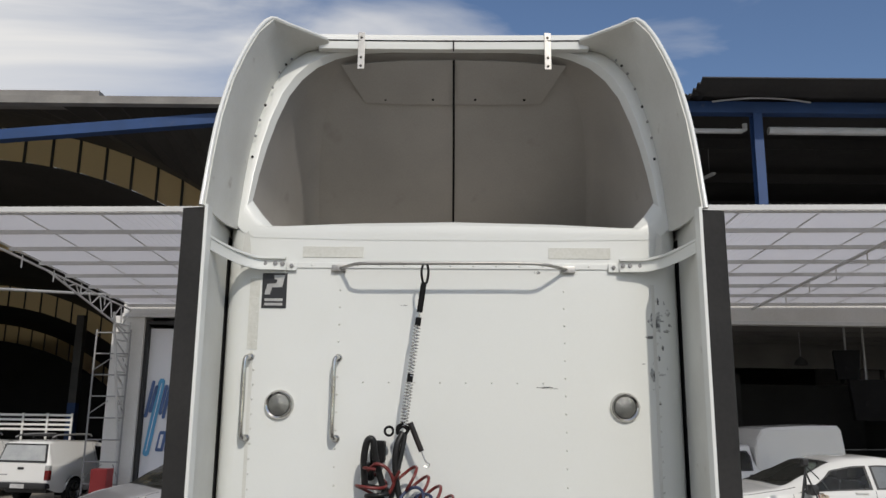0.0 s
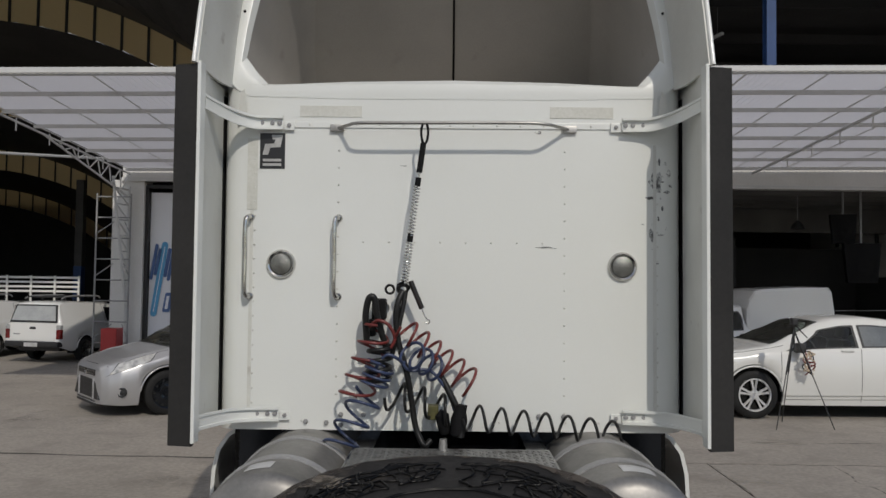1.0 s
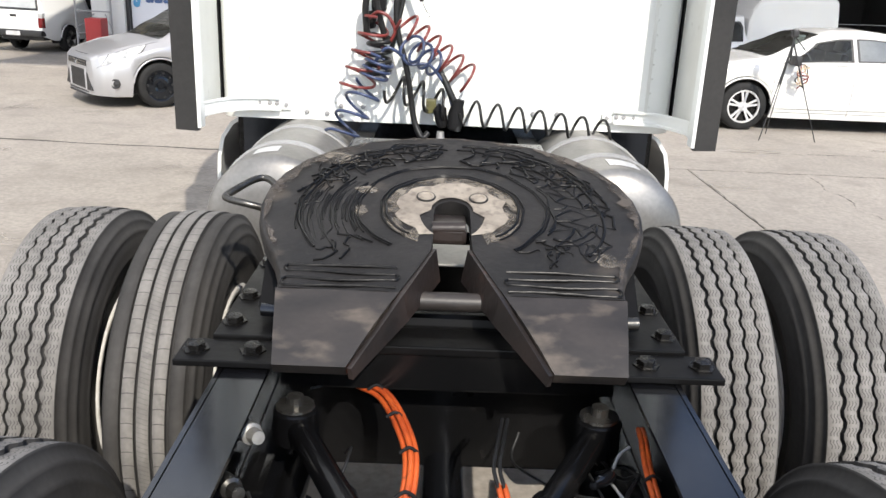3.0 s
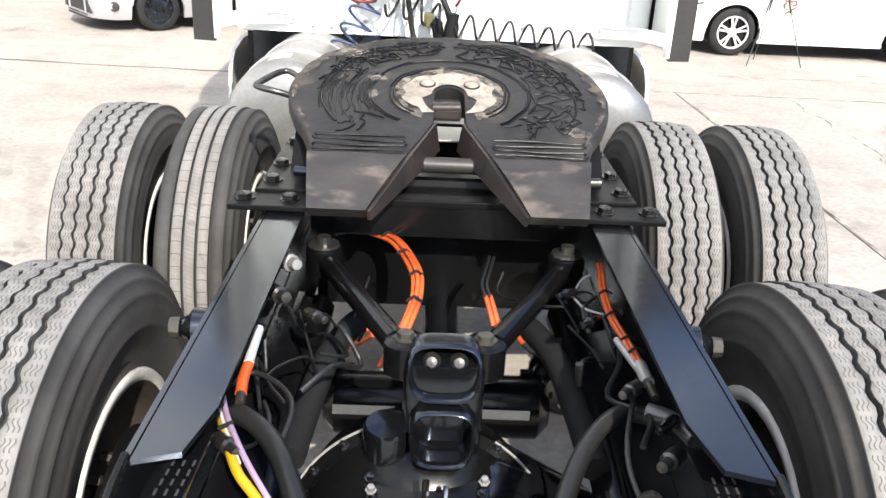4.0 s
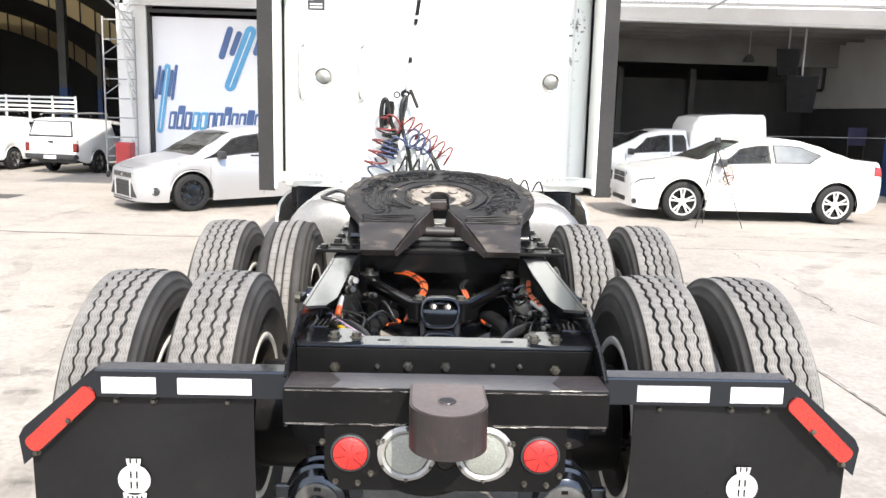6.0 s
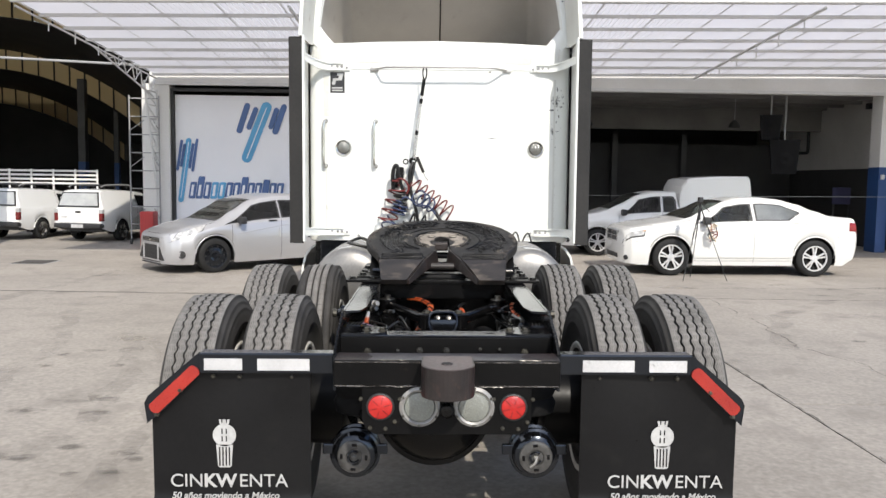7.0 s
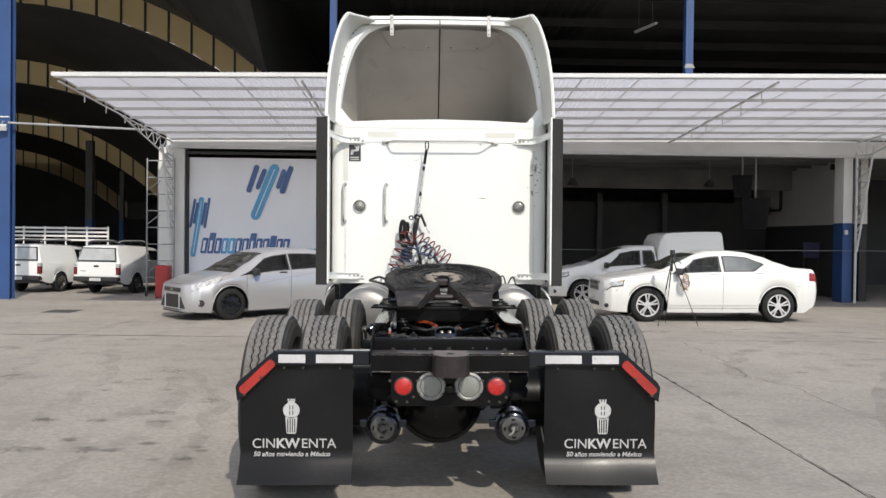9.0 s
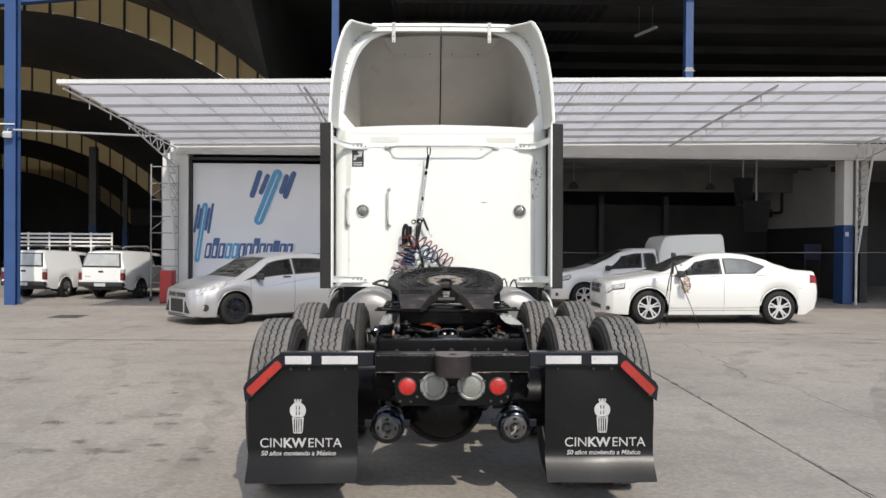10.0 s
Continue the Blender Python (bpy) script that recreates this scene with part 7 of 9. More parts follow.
    # thick dull hoses that run forward on both sides of the tower
    for sx in (-1, 1):
        line("hose", [(sx * 0.30, 0.92, 0.78), (sx * 0.285, 1.10, 0.80), (sx * 0.262, 1.24, 0.83), (sx * 0.225, 1.36, 0.84), (sx * 0.20, 1.46, 0.82)], 0.030, RUBBER, "thick dull rubber hose", seg=12)
    rnd = random.Random(11)
    for i in range(12):
        s = -1 if i % 2 else 1
        y = 0.75 + 0.7 * rnd.random()
        x = s * (0.25 + 0.13 * rnd.random())
        pts = [(x, y, z - 0.05 * rnd.random())]
        for k in range(4):
            p = pts[-1]
            pts.append((p[0] + rnd.uniform(-0.06, 0.06), p[1] + rnd.uniform(0.04, 0.16), z - 0.03 + rnd.uniform(-0.1, 0.02)))
        line("hose", pts, rnd.choice((0.003, 0.004, 0.006)), BLACK_HOSE, n=4, seg=6)
    for s, y, xx, r in ((-1, 1.28, 0.395, 0.02), (-1, 1.46, 0.40, 0.022), (1, 0.93, 0.36, 0.014), (1, 0.72, 0.38, 0.016), (1, 1.2, 0.33, 0.013), (-1, 1.18, 0.3, 0.014), (1, 0.60, 0.31, 0.018), (1, 1.34, 0.30, 0.012), (-1, 0.72, 0.38, 0.014), (1, 0.82, 0.40, 0.012)):
        bm = bmesh.new()
        lathe(bm, [(0, r * 0.7), (0.01, r), (0.05, r), (0.055, r * 0.7), (0.08, r * 0.6), (0.081, 0)], (s * xx, y, z), (-s * 0.6, -0.8, 0.2), 10)
        part("fitting", bm, BEZEL if r > 0.021 else (NUT_DARK, BLACK)[r < 0.0135], truck, smooth=35)
    # white stencil on the inside of the rails: plain bars
    for s in (-1, 1):
        bm2 = bmesh.new()
        box(bm2, min(s * 0.368, s * 0.43), max(s * 0.368, s * 0.43), 0.501, 0.66, 1.012, 1.022, 0.003)
        pl = part("valve_plate", bm2, BLACK, truck)
        for i in range(3):
            for j in range(4):
                bm = bmesh.new()
                x = s * 0.395 - 0.018 + i * 0.015 + j * 0.002
                box(bm, x, x + 0.0035, 0.508 + j * 0.022, 0.522 + j * 0.022, 1.0222, 1.0228)
                part("stencil_mark", bm, STEEL_DARK, pl)


plumbing()
hang()


# ---- fifth wheel ----
TILT_FW = radians(14.5)
FW_Y, FW_Z = 1.54, 1.245  # the bend line between plate and ramps


def fw(x, s, h=0.0):
    """A point of the tilted plate: x across, s forward from the bend line, h above the plate."""
    return Vector((x, FW_Y + s * math.cos(TILT_FW) - h * math.sin(TILT_FW), FW_Z + s * math.sin(TILT_FW) + h * math.cos(TILT_FW)))


FW_OUT = [(0.358, 0.0), (0.362, 0.05), (0.385, 0.12), (0.42, 0.19), (0.447, 0.27), (0.458, 0.35), (0.453, 0.425), (0.430, 0.505), (0.386, 0.582), (0.316, 0.65), (0.225, 0.70), (0.116, 0.732), (0.0, 0.742)]
FW_IN = [(0.108, 0.0), (0.076, 0.08), (0.046, 0.16), (0.043, 0.22), (0.043, 0.27), (0.043, 0.32), (0.041, 0.345), (0.036, 0.36), (0.030, 0.37), (0.022, 0.377), (0.014, 0.381), (0.006, 0.384), (0.0, 0.385)]


def fifth_wheel():
    f = empty("fifth_wheel")
    f.parent = truck
    f["label"] = "greasy black fifth wheel coupling plate, tilted back"
    bm = bmesh.new()
    th = 0.045
    for s in (-1, 1):
        top, bot = [], []
        for k in range(7):
            t = k / 6
            t = min(t, 0.975)
            top.append([fw(s * (a[0] * (1 - t) + b[0] * t), a[1] * (1 - t) + b[1] * t, 0.002 * math.sin(7 * b[1] + 9 * t)) for a, b in zip(FW_IN, FW_OUT)])
        for t, h in ((0.99, -0.004), (1.0, -0.014)):
            top.append([fw(s * (a[0] * (1 - t) + b[0] * t), a[1] * (1 - t) + b[1] * t, h) for a, b in zip(FW_IN, FW_OUT)])
        bot = [[fw(s * (a[0] * (1 - t) + b[0] * t), a[1] * (1 - t) + b[1] * t, -th) for a, b in zip(FW_IN, FW_OUT)] for t in (0, 1)]
        grid(bm, top + [bot[1], bot[0], top[0]])
    bmesh.ops.remove_doubles(bm, verts=bm.verts[:], dist=0.0005)
    part("plate", bm, GREASE, f, "greasy worn steel plate", smooth=40)
    # drooping tails
    end_y, end_z = 1.394, 1.146
    for s in (-1, 1):
        bm = bmesh.new()
        rows = []
        for k in range(5):
            t = k / 4
            y, z = FW_Y + (end_y - FW_Y) * t, FW_Z + (end_z - FW_Z) * (0.75 * t + 0.25 * t * t)
            xi, xo = 0.108 + 0.091 * t, 0.358 - 0.018 * t
            rows.append([(s * (xi + (xo - xi) * i / 5), y, z) for i in range(6)])
        grid(bm, rows)
        thick(bm, 0.035)
        part("ramp", bm, RAMP, f, "worn sloping pick-up ramp", smooth=40)
        # throat wall under the V
        bm = bmesh.new()
        a0, a1, a2 = fw(s * 0.0455, 0.17, -0.002), fw(s * 0.107, 0.0, -0.003), Vector((s * 0.197, end_y + 0.003, end_z - 0.003))
        dn = Vector((-s * 0.012, 0.0, -0.075))
        grid(bm, [[a0, a1, a2], [a0 + dn, a1 + dn * 0.8, a2 + dn * 0.3]])
        thick(bm, 0.012)
        part("throat_wall", bm, RUSTY, f, "brown worn throat wall")
    # jaw in the slot
    hang(stretch_y(1.0, -0.095, 0.055))
    bm = bmesh.new()
    box(bm, -0.05, 0.034, 1.87, 1.99, 1.218, 1.258, 0.01)
    part("jaw", bm, RUSTY, f, "black locking jaw")
    bm = bmesh.new()
    tube(bm, [(-0.045, 1.885, 1.252), (0.03, 1.885, 1.255)], 0.016, 10)
    part("jaw_bar", bm, RUSTY, f, smooth=50)
    bm = bmesh.new()
    box(bm, -0.052, 0.06, 1.925, 2.08, 1.145, 1.151, 0.002)
    part("tag_plate", bm, ALU, f, "pale metal plate under the slot")
    bm = bmesh.new()
    tube(bm, [(-0.13, 1.71, 1.142), (0.125, 1.71, 1.142)], 0.021, 12)
    part("cross_tube", bm, RAMP, f, "brown worn cross tube", smooth=50)
    hang()
    # bare ring round the slot
    rnd = random.Random(3)
    bm = bmesh.new()
    n = 26
    inner, outer = [], []
    for i in range(n + 1):
        a = radians(-58 + 296 * i / n)
        wob = rnd.uniform(0.9, 1.06)
        inner.append(fw(0.05 * math.cos(a) if math.sin(a) > -0.2 else 0.075 * math.cos(a) * 1.05, 0.335 + (0.06 if math.sin(a) > 0 else 0.13) * math.sin(a), 0.003))
        outer.append(fw(0.136 * wob * math.cos(a), 0.335 + 0.145 * wob * math.sin(a) * (0.93 if math.sin(a) > 0 else 0.9), 0.003))
    grid(bm, [inner, outer])
    part("bare_ring", bm, BARE, f, "bare worn steel round the slot")
    # its ragged border, where the grease has rubbed thin
    bm = bmesh.new()
    edge = []
    for i in range(n + 1):
        a = radians(-62 + 304 * i / n)
        edge.append(fw(0.165 * math.cos(a), 0.335 + 0.165 * math.sin(a), 0.0024))
    grid(bm, [[p + (fw(0, 0, 0) - fw(0, 0, 0.0006)) for p in outer], edge])
    part("bare_border", bm, BARE_EDGE, f)
    # scuffed bare patches along the rim
    for x, sv, rx, ry in ((-0.31, 0.585, 0.07, 0.035), (-0.21, 0.42, 0.03, 0.02), (-0.215, 0.32, 0.016, 0.03), (0.34, 0.14, 0.03, 0.03)):
        bm = bmesh.new()
        vs = [bm.verts.new(fw(x + rx * rnd.uniform(0.7, 1.1) * math.cos(2 * math.pi * i / 14), sv + ry * rnd.uniform(0.7, 1.1) * math.sin(2 * math.pi * i / 14), 0.0032)) for i in range(14)]
        bm.faces.new(vs)
        part("scuff", bm, BARE_EDGE, f)
    for s in (-1, 1):
        for i0, i1, deep in ((1, 4, 0.06), (4, 8, 0.11), (7, 10, 0.13), (10, 12, 0.05)):
            bm = bmesh.new()
            rows = []
            for t in (0.972, 0.955, 0.93):
                rows.append([])
                for i in range((i1 - i0) * 5 + 1):
                    k, g = i0 + min(i // 5, i1 - i0 - 1), (i - 5 * min(i // 5, i1 - i0 - 1)) / 5
                    tt = t if t > 0.96 else 0.972 - (0.972 - t) / 0.042 * deep * rnd.uniform(0.35, 1.0) * math.sin(math.pi * (i + 0.5) / ((i1 - i0) * 5 + 1))
                    ax, ay = FW_IN[k][0] * (1 - g) + FW_IN[k + 1][0] * g, FW_IN[k][1] * (1 - g) + FW_IN[k + 1][1] * g
                    bx, by = FW_OUT[k][0] * (1 - g) + FW_OUT[k + 1][0] * g, FW_OUT[k][1] * (1 - g) + FW_OUT[k + 1][1] * g
                    rows[-1].append(fw(s * (ax * (1 - tt) + bx * tt), ay * (1 - tt) + by * tt, 0.0034))
            grid(bm, rows)
            part("worn_rim", bm, RIM_WORN, f)
    for s in (-1, 1):
        bm = bmesh.new()
        lathe(bm, [(0, 0.02), (0.004, 0.02), (0.005, 0.015), (0.002, 0.013), (0.002, 0.0)], fw(s * 0.064, 0.392, 0.0035), fw(0, 0, 1) - fw(0, 0, 0), 18)
        plug = part("plug", bm, BARE, f)
        bm = bmesh.new()
        tube(bm, [fw(s * 0.064 + 0.0215 * math.cos(a), 0.392 + 0.0215 * math.sin(a), 0.0045) for a in [2 * math.pi * i / 20 for i in range(21)]], 0.0028, 5)
        part("plug_rim", bm, GREASE, plug)
    # raised rings of pushed grease
    for r, h in ((0.160, 0.004), (0.172, 0.0025), (0.222, 0.0028), (0.229, 0.002)):
        bm = bmesh.new()
        pts = []
        for i in range(90):
            a = radians(-52 + 284 * i / 89)
            k = 1 + 0.012 * math.sin(i * 0.31 + r * 40) + 0.006 * math.sin(i * 0.83) + rnd.uniform(-0.002, 0.002)
            pts.append(fw(r * k * math.cos(a), 0.345 + r * k * math.sin(a) * 0.97, h * 0.5))
        tube(bm, pts, h, 6)
        part("grease_ring", bm, GREASE_WET, f, smooth=60)
    # grease beads near the bend
    for s in (-1, 1):
        for j in range(4):
            sv = 0.012 + 0.024 * j
            bm = bmesh.new()
            pts = [fw(s * (0.115 + (0.345 - 0.115) * i / 24), sv + 0.003 * math.sin(i * 0.21 + j * 2) + rnd.uniform(-0.0008, 0.0008), 0.001) for i in range(25)]
            if j < 3:
                turn = 0.112 if j % 2 else 0.350
                pts = pts if turn > 0.2 else pts[::-1]
                pts += [fw(s * turn, sv + 0.008, 0.001), fw(s * turn, sv + 0.016, 0.001), fw(s * (turn + (0.006 if turn < 0.2 else -0.006)), sv + 0.023, 0.001)]
            tube(bm, pts, 0.0042, 6)
            part("grease_bead", bm, GREASE_WET, f, smooth=60)
        # smeared strands: long arcs, rungs between them and small curls
        def strand(pts, r, sd=s):
            bm = bmesh.new()
            q = []
            for rr, a in pts:
                rr *= 0.88 + rnd.uniform(-0.006, 0.006)
                a += rnd.uniform(-0.4, 0.4)
                x, y = rr * math.cos(radians(a)), 0.345 + rr * math.sin(radians(a)) * 1.0
                q.append(fw(sd * min(x, 0.435), min(y, 0.345 + (y - 0.345) * 0.92, 0.69), r * 0.4))
            tube(bm, smooth_path(q, 4), r, 6)
            part("grease_strand", bm, GREASE_WET, f, smooth=60)

        for r0, a0, a1, th in ((0.405, -32, 60, 0.0036), (0.418, 20, 84, 0.0032), (0.43, 40, 86, 0.003), (0.39, 52, 88, 0.0026), (0.275, -25, 30, 0.0028)):
            strand([(r0 + 0.006 * math.sin(k), a0 + (a1 - a0) * k / 9) for k in range(10)], th)
        # a web of grease: uneven meshes between the inner ring and the rim
        first, last, ring0 = (-36, 84, 0) if s > 0 else (22, 86, 1)
        cols, tiers = (15, 5) if s > 0 else (10, 4)
        radii = (0.29, 0.325, 0.36, 0.395, 0.43)[ring0:]
        node = {}
        for i in range(cols):
            for j in range(tiers):
                half_step = 0.5 if j % 2 else 0.0
                node[i, j] = (radii[j] + rnd.uniform(-0.014, 0.014), first + (last - first) * (i + half_step + rnd.uniform(-0.28, 0.28)) / (cols - 0.5))
        for (i, j), (rr, an) in node.items():
            for di, dj, chance in ((0, 1, 0.92), (1 if j % 2 else -1, 1, 0.45), (1, 0, 0.38 if 0 < j < tiers - 1 else 0.7)):
                if (i + di, j + dj) in node and rnd.random() < chance:
                    r2, a2 = node[i + di, j + dj]
                    bend = rnd.uniform(-1.6, 1.6)
                    strand([(rr, an), (rr * 0.66 + r2 * 0.34, an * 0.66 + a2 * 0.34 + bend), (rr * 0.34 + r2 * 0.66, an * 0.34 + a2 * 0.66 + bend), (r2, a2)], rnd.uniform(0.0020, 0.0036))
        if s < 0:
            for k in range(30):
                r0 = 0.262 + 0.0056 * k
                a = rnd.uniform(-38, -6)
                strand([(r0 - 0.0025 * m, a + 6.5 * m + rnd.uniform(-1, 1)) for m in range(rnd.randint(4, 9))], rnd.uniform(0.0013, 0.0027))
        for r0, a, n in ((0.43, 74, 7), (0.40, 42, 8), (0.42, 24, 7), (0.35, -34, 6), (0.31, -38, 5), (0.41, 5, 5)):
            for k in range(n):
                aa, rr = a + rnd.uniform(-7, 7), r0 + rnd.uniform(-0.03, 0.03)
                pts = [(rr, aa)]
                da, dr = rnd.uniform(-2.5, 2.5), rnd.uniform(-0.012, 0.012)
                for m in range(rnd.randint(3, 5)):
                    pts.append((pts[-1][0] + dr, pts[-1][1] + da))
                    da += rnd.uniform(-1.6, 1.6)
                    dr += rnd.uniform(-0.009, 0.009)
                strand(pts, rnd.uniform(0.0016, 0.0032))
    # pedestal castings, base plates and bolts
    hang(stretch_y(1.0, -0.062, 0.030, 0.925))
    for s in (-1, 1):
        bm = bmesh.new()
        prism(bm, [(1.72, 1.12), (2.24, 1.12), (2.12, 1.24), (2.06, 1.30), (1.94, 1.285), (1.84, 1.22)], 0.05, Matrix(((0, 0, 1, s * 0.43 - 0.025), (1, 0, 0, 0), (0, 1, 0, 0), (0, 0, 0, 1))))
        part("pedestal", bm, TAIL_BLACK, f, "dull black pivot pedestal")
        bm = bmesh.new()
        box(bm, min(s * 0.36, s * 0.575), max(s * 0.36, s * 0.575), 1.47, 1.57, 1.098, 1.112, 0.003)
        box(bm, min(s * 0.36, s * 0.52), max(s * 0.36, s * 0.52), 1.572, 2.30, 1.10, 1.12, 0.003)
        bp = part("base_plate", bm, TAIL_BLACK, f, "black bolted base plate")
        bm = bmesh.new()
        tube(bm, [(s * 0.37, 1.645, 1.145), (s * 0.43, 1.65, 1.145)], 0.014, 10)
        part("slide_pin", bm, BLACK if s < 0 else NUT_DARK, bp, smooth=50)
        for x, y in ((0.54, 1.52), (0.49, 1.64), (0.49, 1.78), (0.49, 2.0), (0.42, 1.52)):
            bolt(bp, (s * x, y, 1.112 if y < 1.57 else 1.12), 0.02, material=BLACK_DULL)
    bm = bmesh.new()
    tube(bm, [(-0.44, 2.0, 1.21), (-0.12, 2.0, 1.21)], 0.03, 12)
    tube(bm, [(0.11, 2.0, 1.21), (0.43, 2.0, 1.21)], 0.03, 12)
    part("pivot_bar", bm, BLACK_DULL, f, smooth=50)
    bm = bmesh.new()
    box(bm, -0.36, 0.36, 1.60, 1.70, 1.075, 1.095, 0.004)
    box(bm, -0.16, 0.15, 1.70, 1.84, 1.06, 1.12, 0.02)
    part("cross_plate", bm, TAIL_BLACK, f)
    hang()
    # release handle: a bent loop beside the plate
    bm = bmesh.new()
    tube(bm, smooth_path([(-0.44, 2.03, 1.26), (-0.52, 2.01, 1.285), (-0.575, 2.02, 1.295), (-0.578, 2.05, 1.30), (-0.535, 2.15, 1.315), (-0.50, 2.165, 1.315), (-0.46, 2.12, 1.30), (-0.42, 2.08, 1.28)], 6), 0.010, 8)
    part("release_handle", bm, NUT_DARK, f, "bent steel release handle", smooth=50)


fifth_wheel()


def tanks():
    for s in (-1, 1):
        bm = bmesh.new()
        lathe(bm, [(0, 0), (0.004, 0.16), (0.025, 0.245), (0.05, 0.28), (0.07, 0.29), (2.0, 0.29), (2.05, 0.0)], (s * 0.69, 3.12, 0.875), (0, 1, 0.0), 40)
        t = part("tank", bm, TANK, truck, "round dusty aluminium tank", smooth=35)
        for y in (3.40, 3.80):
            bm = bmesh.new()
            lathe(bm, [(0, 0.291), (0.0, 0.298), (0.05, 0.298), (0.05, 0.291)], (s * 0.69, y, 0.875), (0, 1, 0), 40)
            part("strap", bm, STEEL_GREY, t, smooth=35)
        bm = bmesh.new()
        rows = []
        for i in range(6):
            a = radians(70 + 5 * i) if s > 0 else radians(90 + 4 * i)
            rows.append([(s * 0.69 + 0.2925 * math.cos(a), yy, 0.875 + 0.2925 * math.sin(a)) for yy in (3.24, 3.34)])
        grid(bm, rows)
        thick(bm, 0.002)
        part("label", bm, TAPE, t, "white sticker")
    # fenders under the cab
    for s in (-1, 1):
        arc = [(0.87, 1.13), (1.0, 1.135), (1.10, 1.12), (1.18, 1.07), (1.235, 0.99), (1.26, 0.88), (1.27, 0.70), (1.27, 0.5)]
        bm = bmesh.new()
        grid(bm, [[(s * x, y, z) for x, z in arc] for y in (4.42, 5.2, 6.4)])
        thick(bm, 0.02)
        part("fender", bm, WHITE, truck, "white curved fender below the cab", smooth=45)
        # front wheel
        wh = empty("wheel", (s * 1.03, 7.1, 0.53))
        wh.parent = truck
        wh["label"] = "front truck wheel"
        o = new("tyre", ZIG)
        o.parent = wh
        r = new("rim", RIMS[s])
        r.parent = wh
    # deck plate, then dark boxes that deepen the shade under the cab
    bm = bmesh.new()
    box(bm, -0.43, 0.45, 3.36, 3.80, 1.120, 1.128, 0.002)
    dk = part("deck_plate", bm, DIAMOND, truck, "chequered aluminium deck plate")
    bm = bmesh.new()
    for i in range(30):
        for j in range(14):
            x, y = -0.41 + i * 0.029, 3.375 + j * 0.030
            m = Matrix.Translation((x, y, 1.1282)) @ Matrix.Rotation(radians(45 if (i + j) % 2 else -45), 4, "Z")
            box(bm, -0.011, 0.011, -0.003, 0.003, 0, 0.0018, 0, m)
    tagged(part("chequer_relief", bm, DIAMOND, dk), kind="stuff")
    # dark box fills the shaded space below the cab floor
    bm = bmesh.new()
    box(bm, -1.12, 1.12, 4.35, 6.4, 0.55, 1.13)
    part("underbody", bm, BLACK_DULL, truck)
    # engine and bumper blocks, unseen, added to keep light off the ground
    bm = bmesh.new()
    box(bm, -0.4, 0.4, 5.4, 9.4, 0.38, 0.9, 0.05)
    part("unseen_engine", bm, BLACK_DULL, truck)
    bm = bmesh.new()
    box(bm, -1.1, 1.1, 9.9, 10.05, 0.3, 0.75, 0.04)
    part("unseen_bumper", bm, BLACK_DULL, truck)
    bm = bmesh.new()
    box(bm, -1.05, 1.05, 4.16, 4.34, 0.95, 1.15, 0.01)
    part("cab_mount", bm, BLACK, truck)


tanks()


# ---- air hoses on the back wall ----
def coil(name, p0, p1, r, turns, w, material, label="", sag=0.0, per=14, grow=0.0, phase=0.0):
    p0, p1 = Vector(p0), Vector(p1)
    d = (p1 - p0)
    dn = d.normalized()
    u = Vector((0, -1, 0))
    u = (u - dn * u.dot(dn)).normalized()
    v = dn.cross(u)
    pts = []
    n = int(turns * per)
    for i in range(n + 1):
        t = i / n
        a = 2 * math.pi * turns * t + phase
        rr = r * (1 + grow * t)
        pts.append(p0 + d * t + Vector((0, 0, -sag * 4 * t * (1 - t))) + u * rr * math.cos(a) + v * rr * math.sin(a))
    bm = bmesh.new()
    tube(bm, pts, w, 7)
    return part(name, bm, material, truck, label, smooth=70)


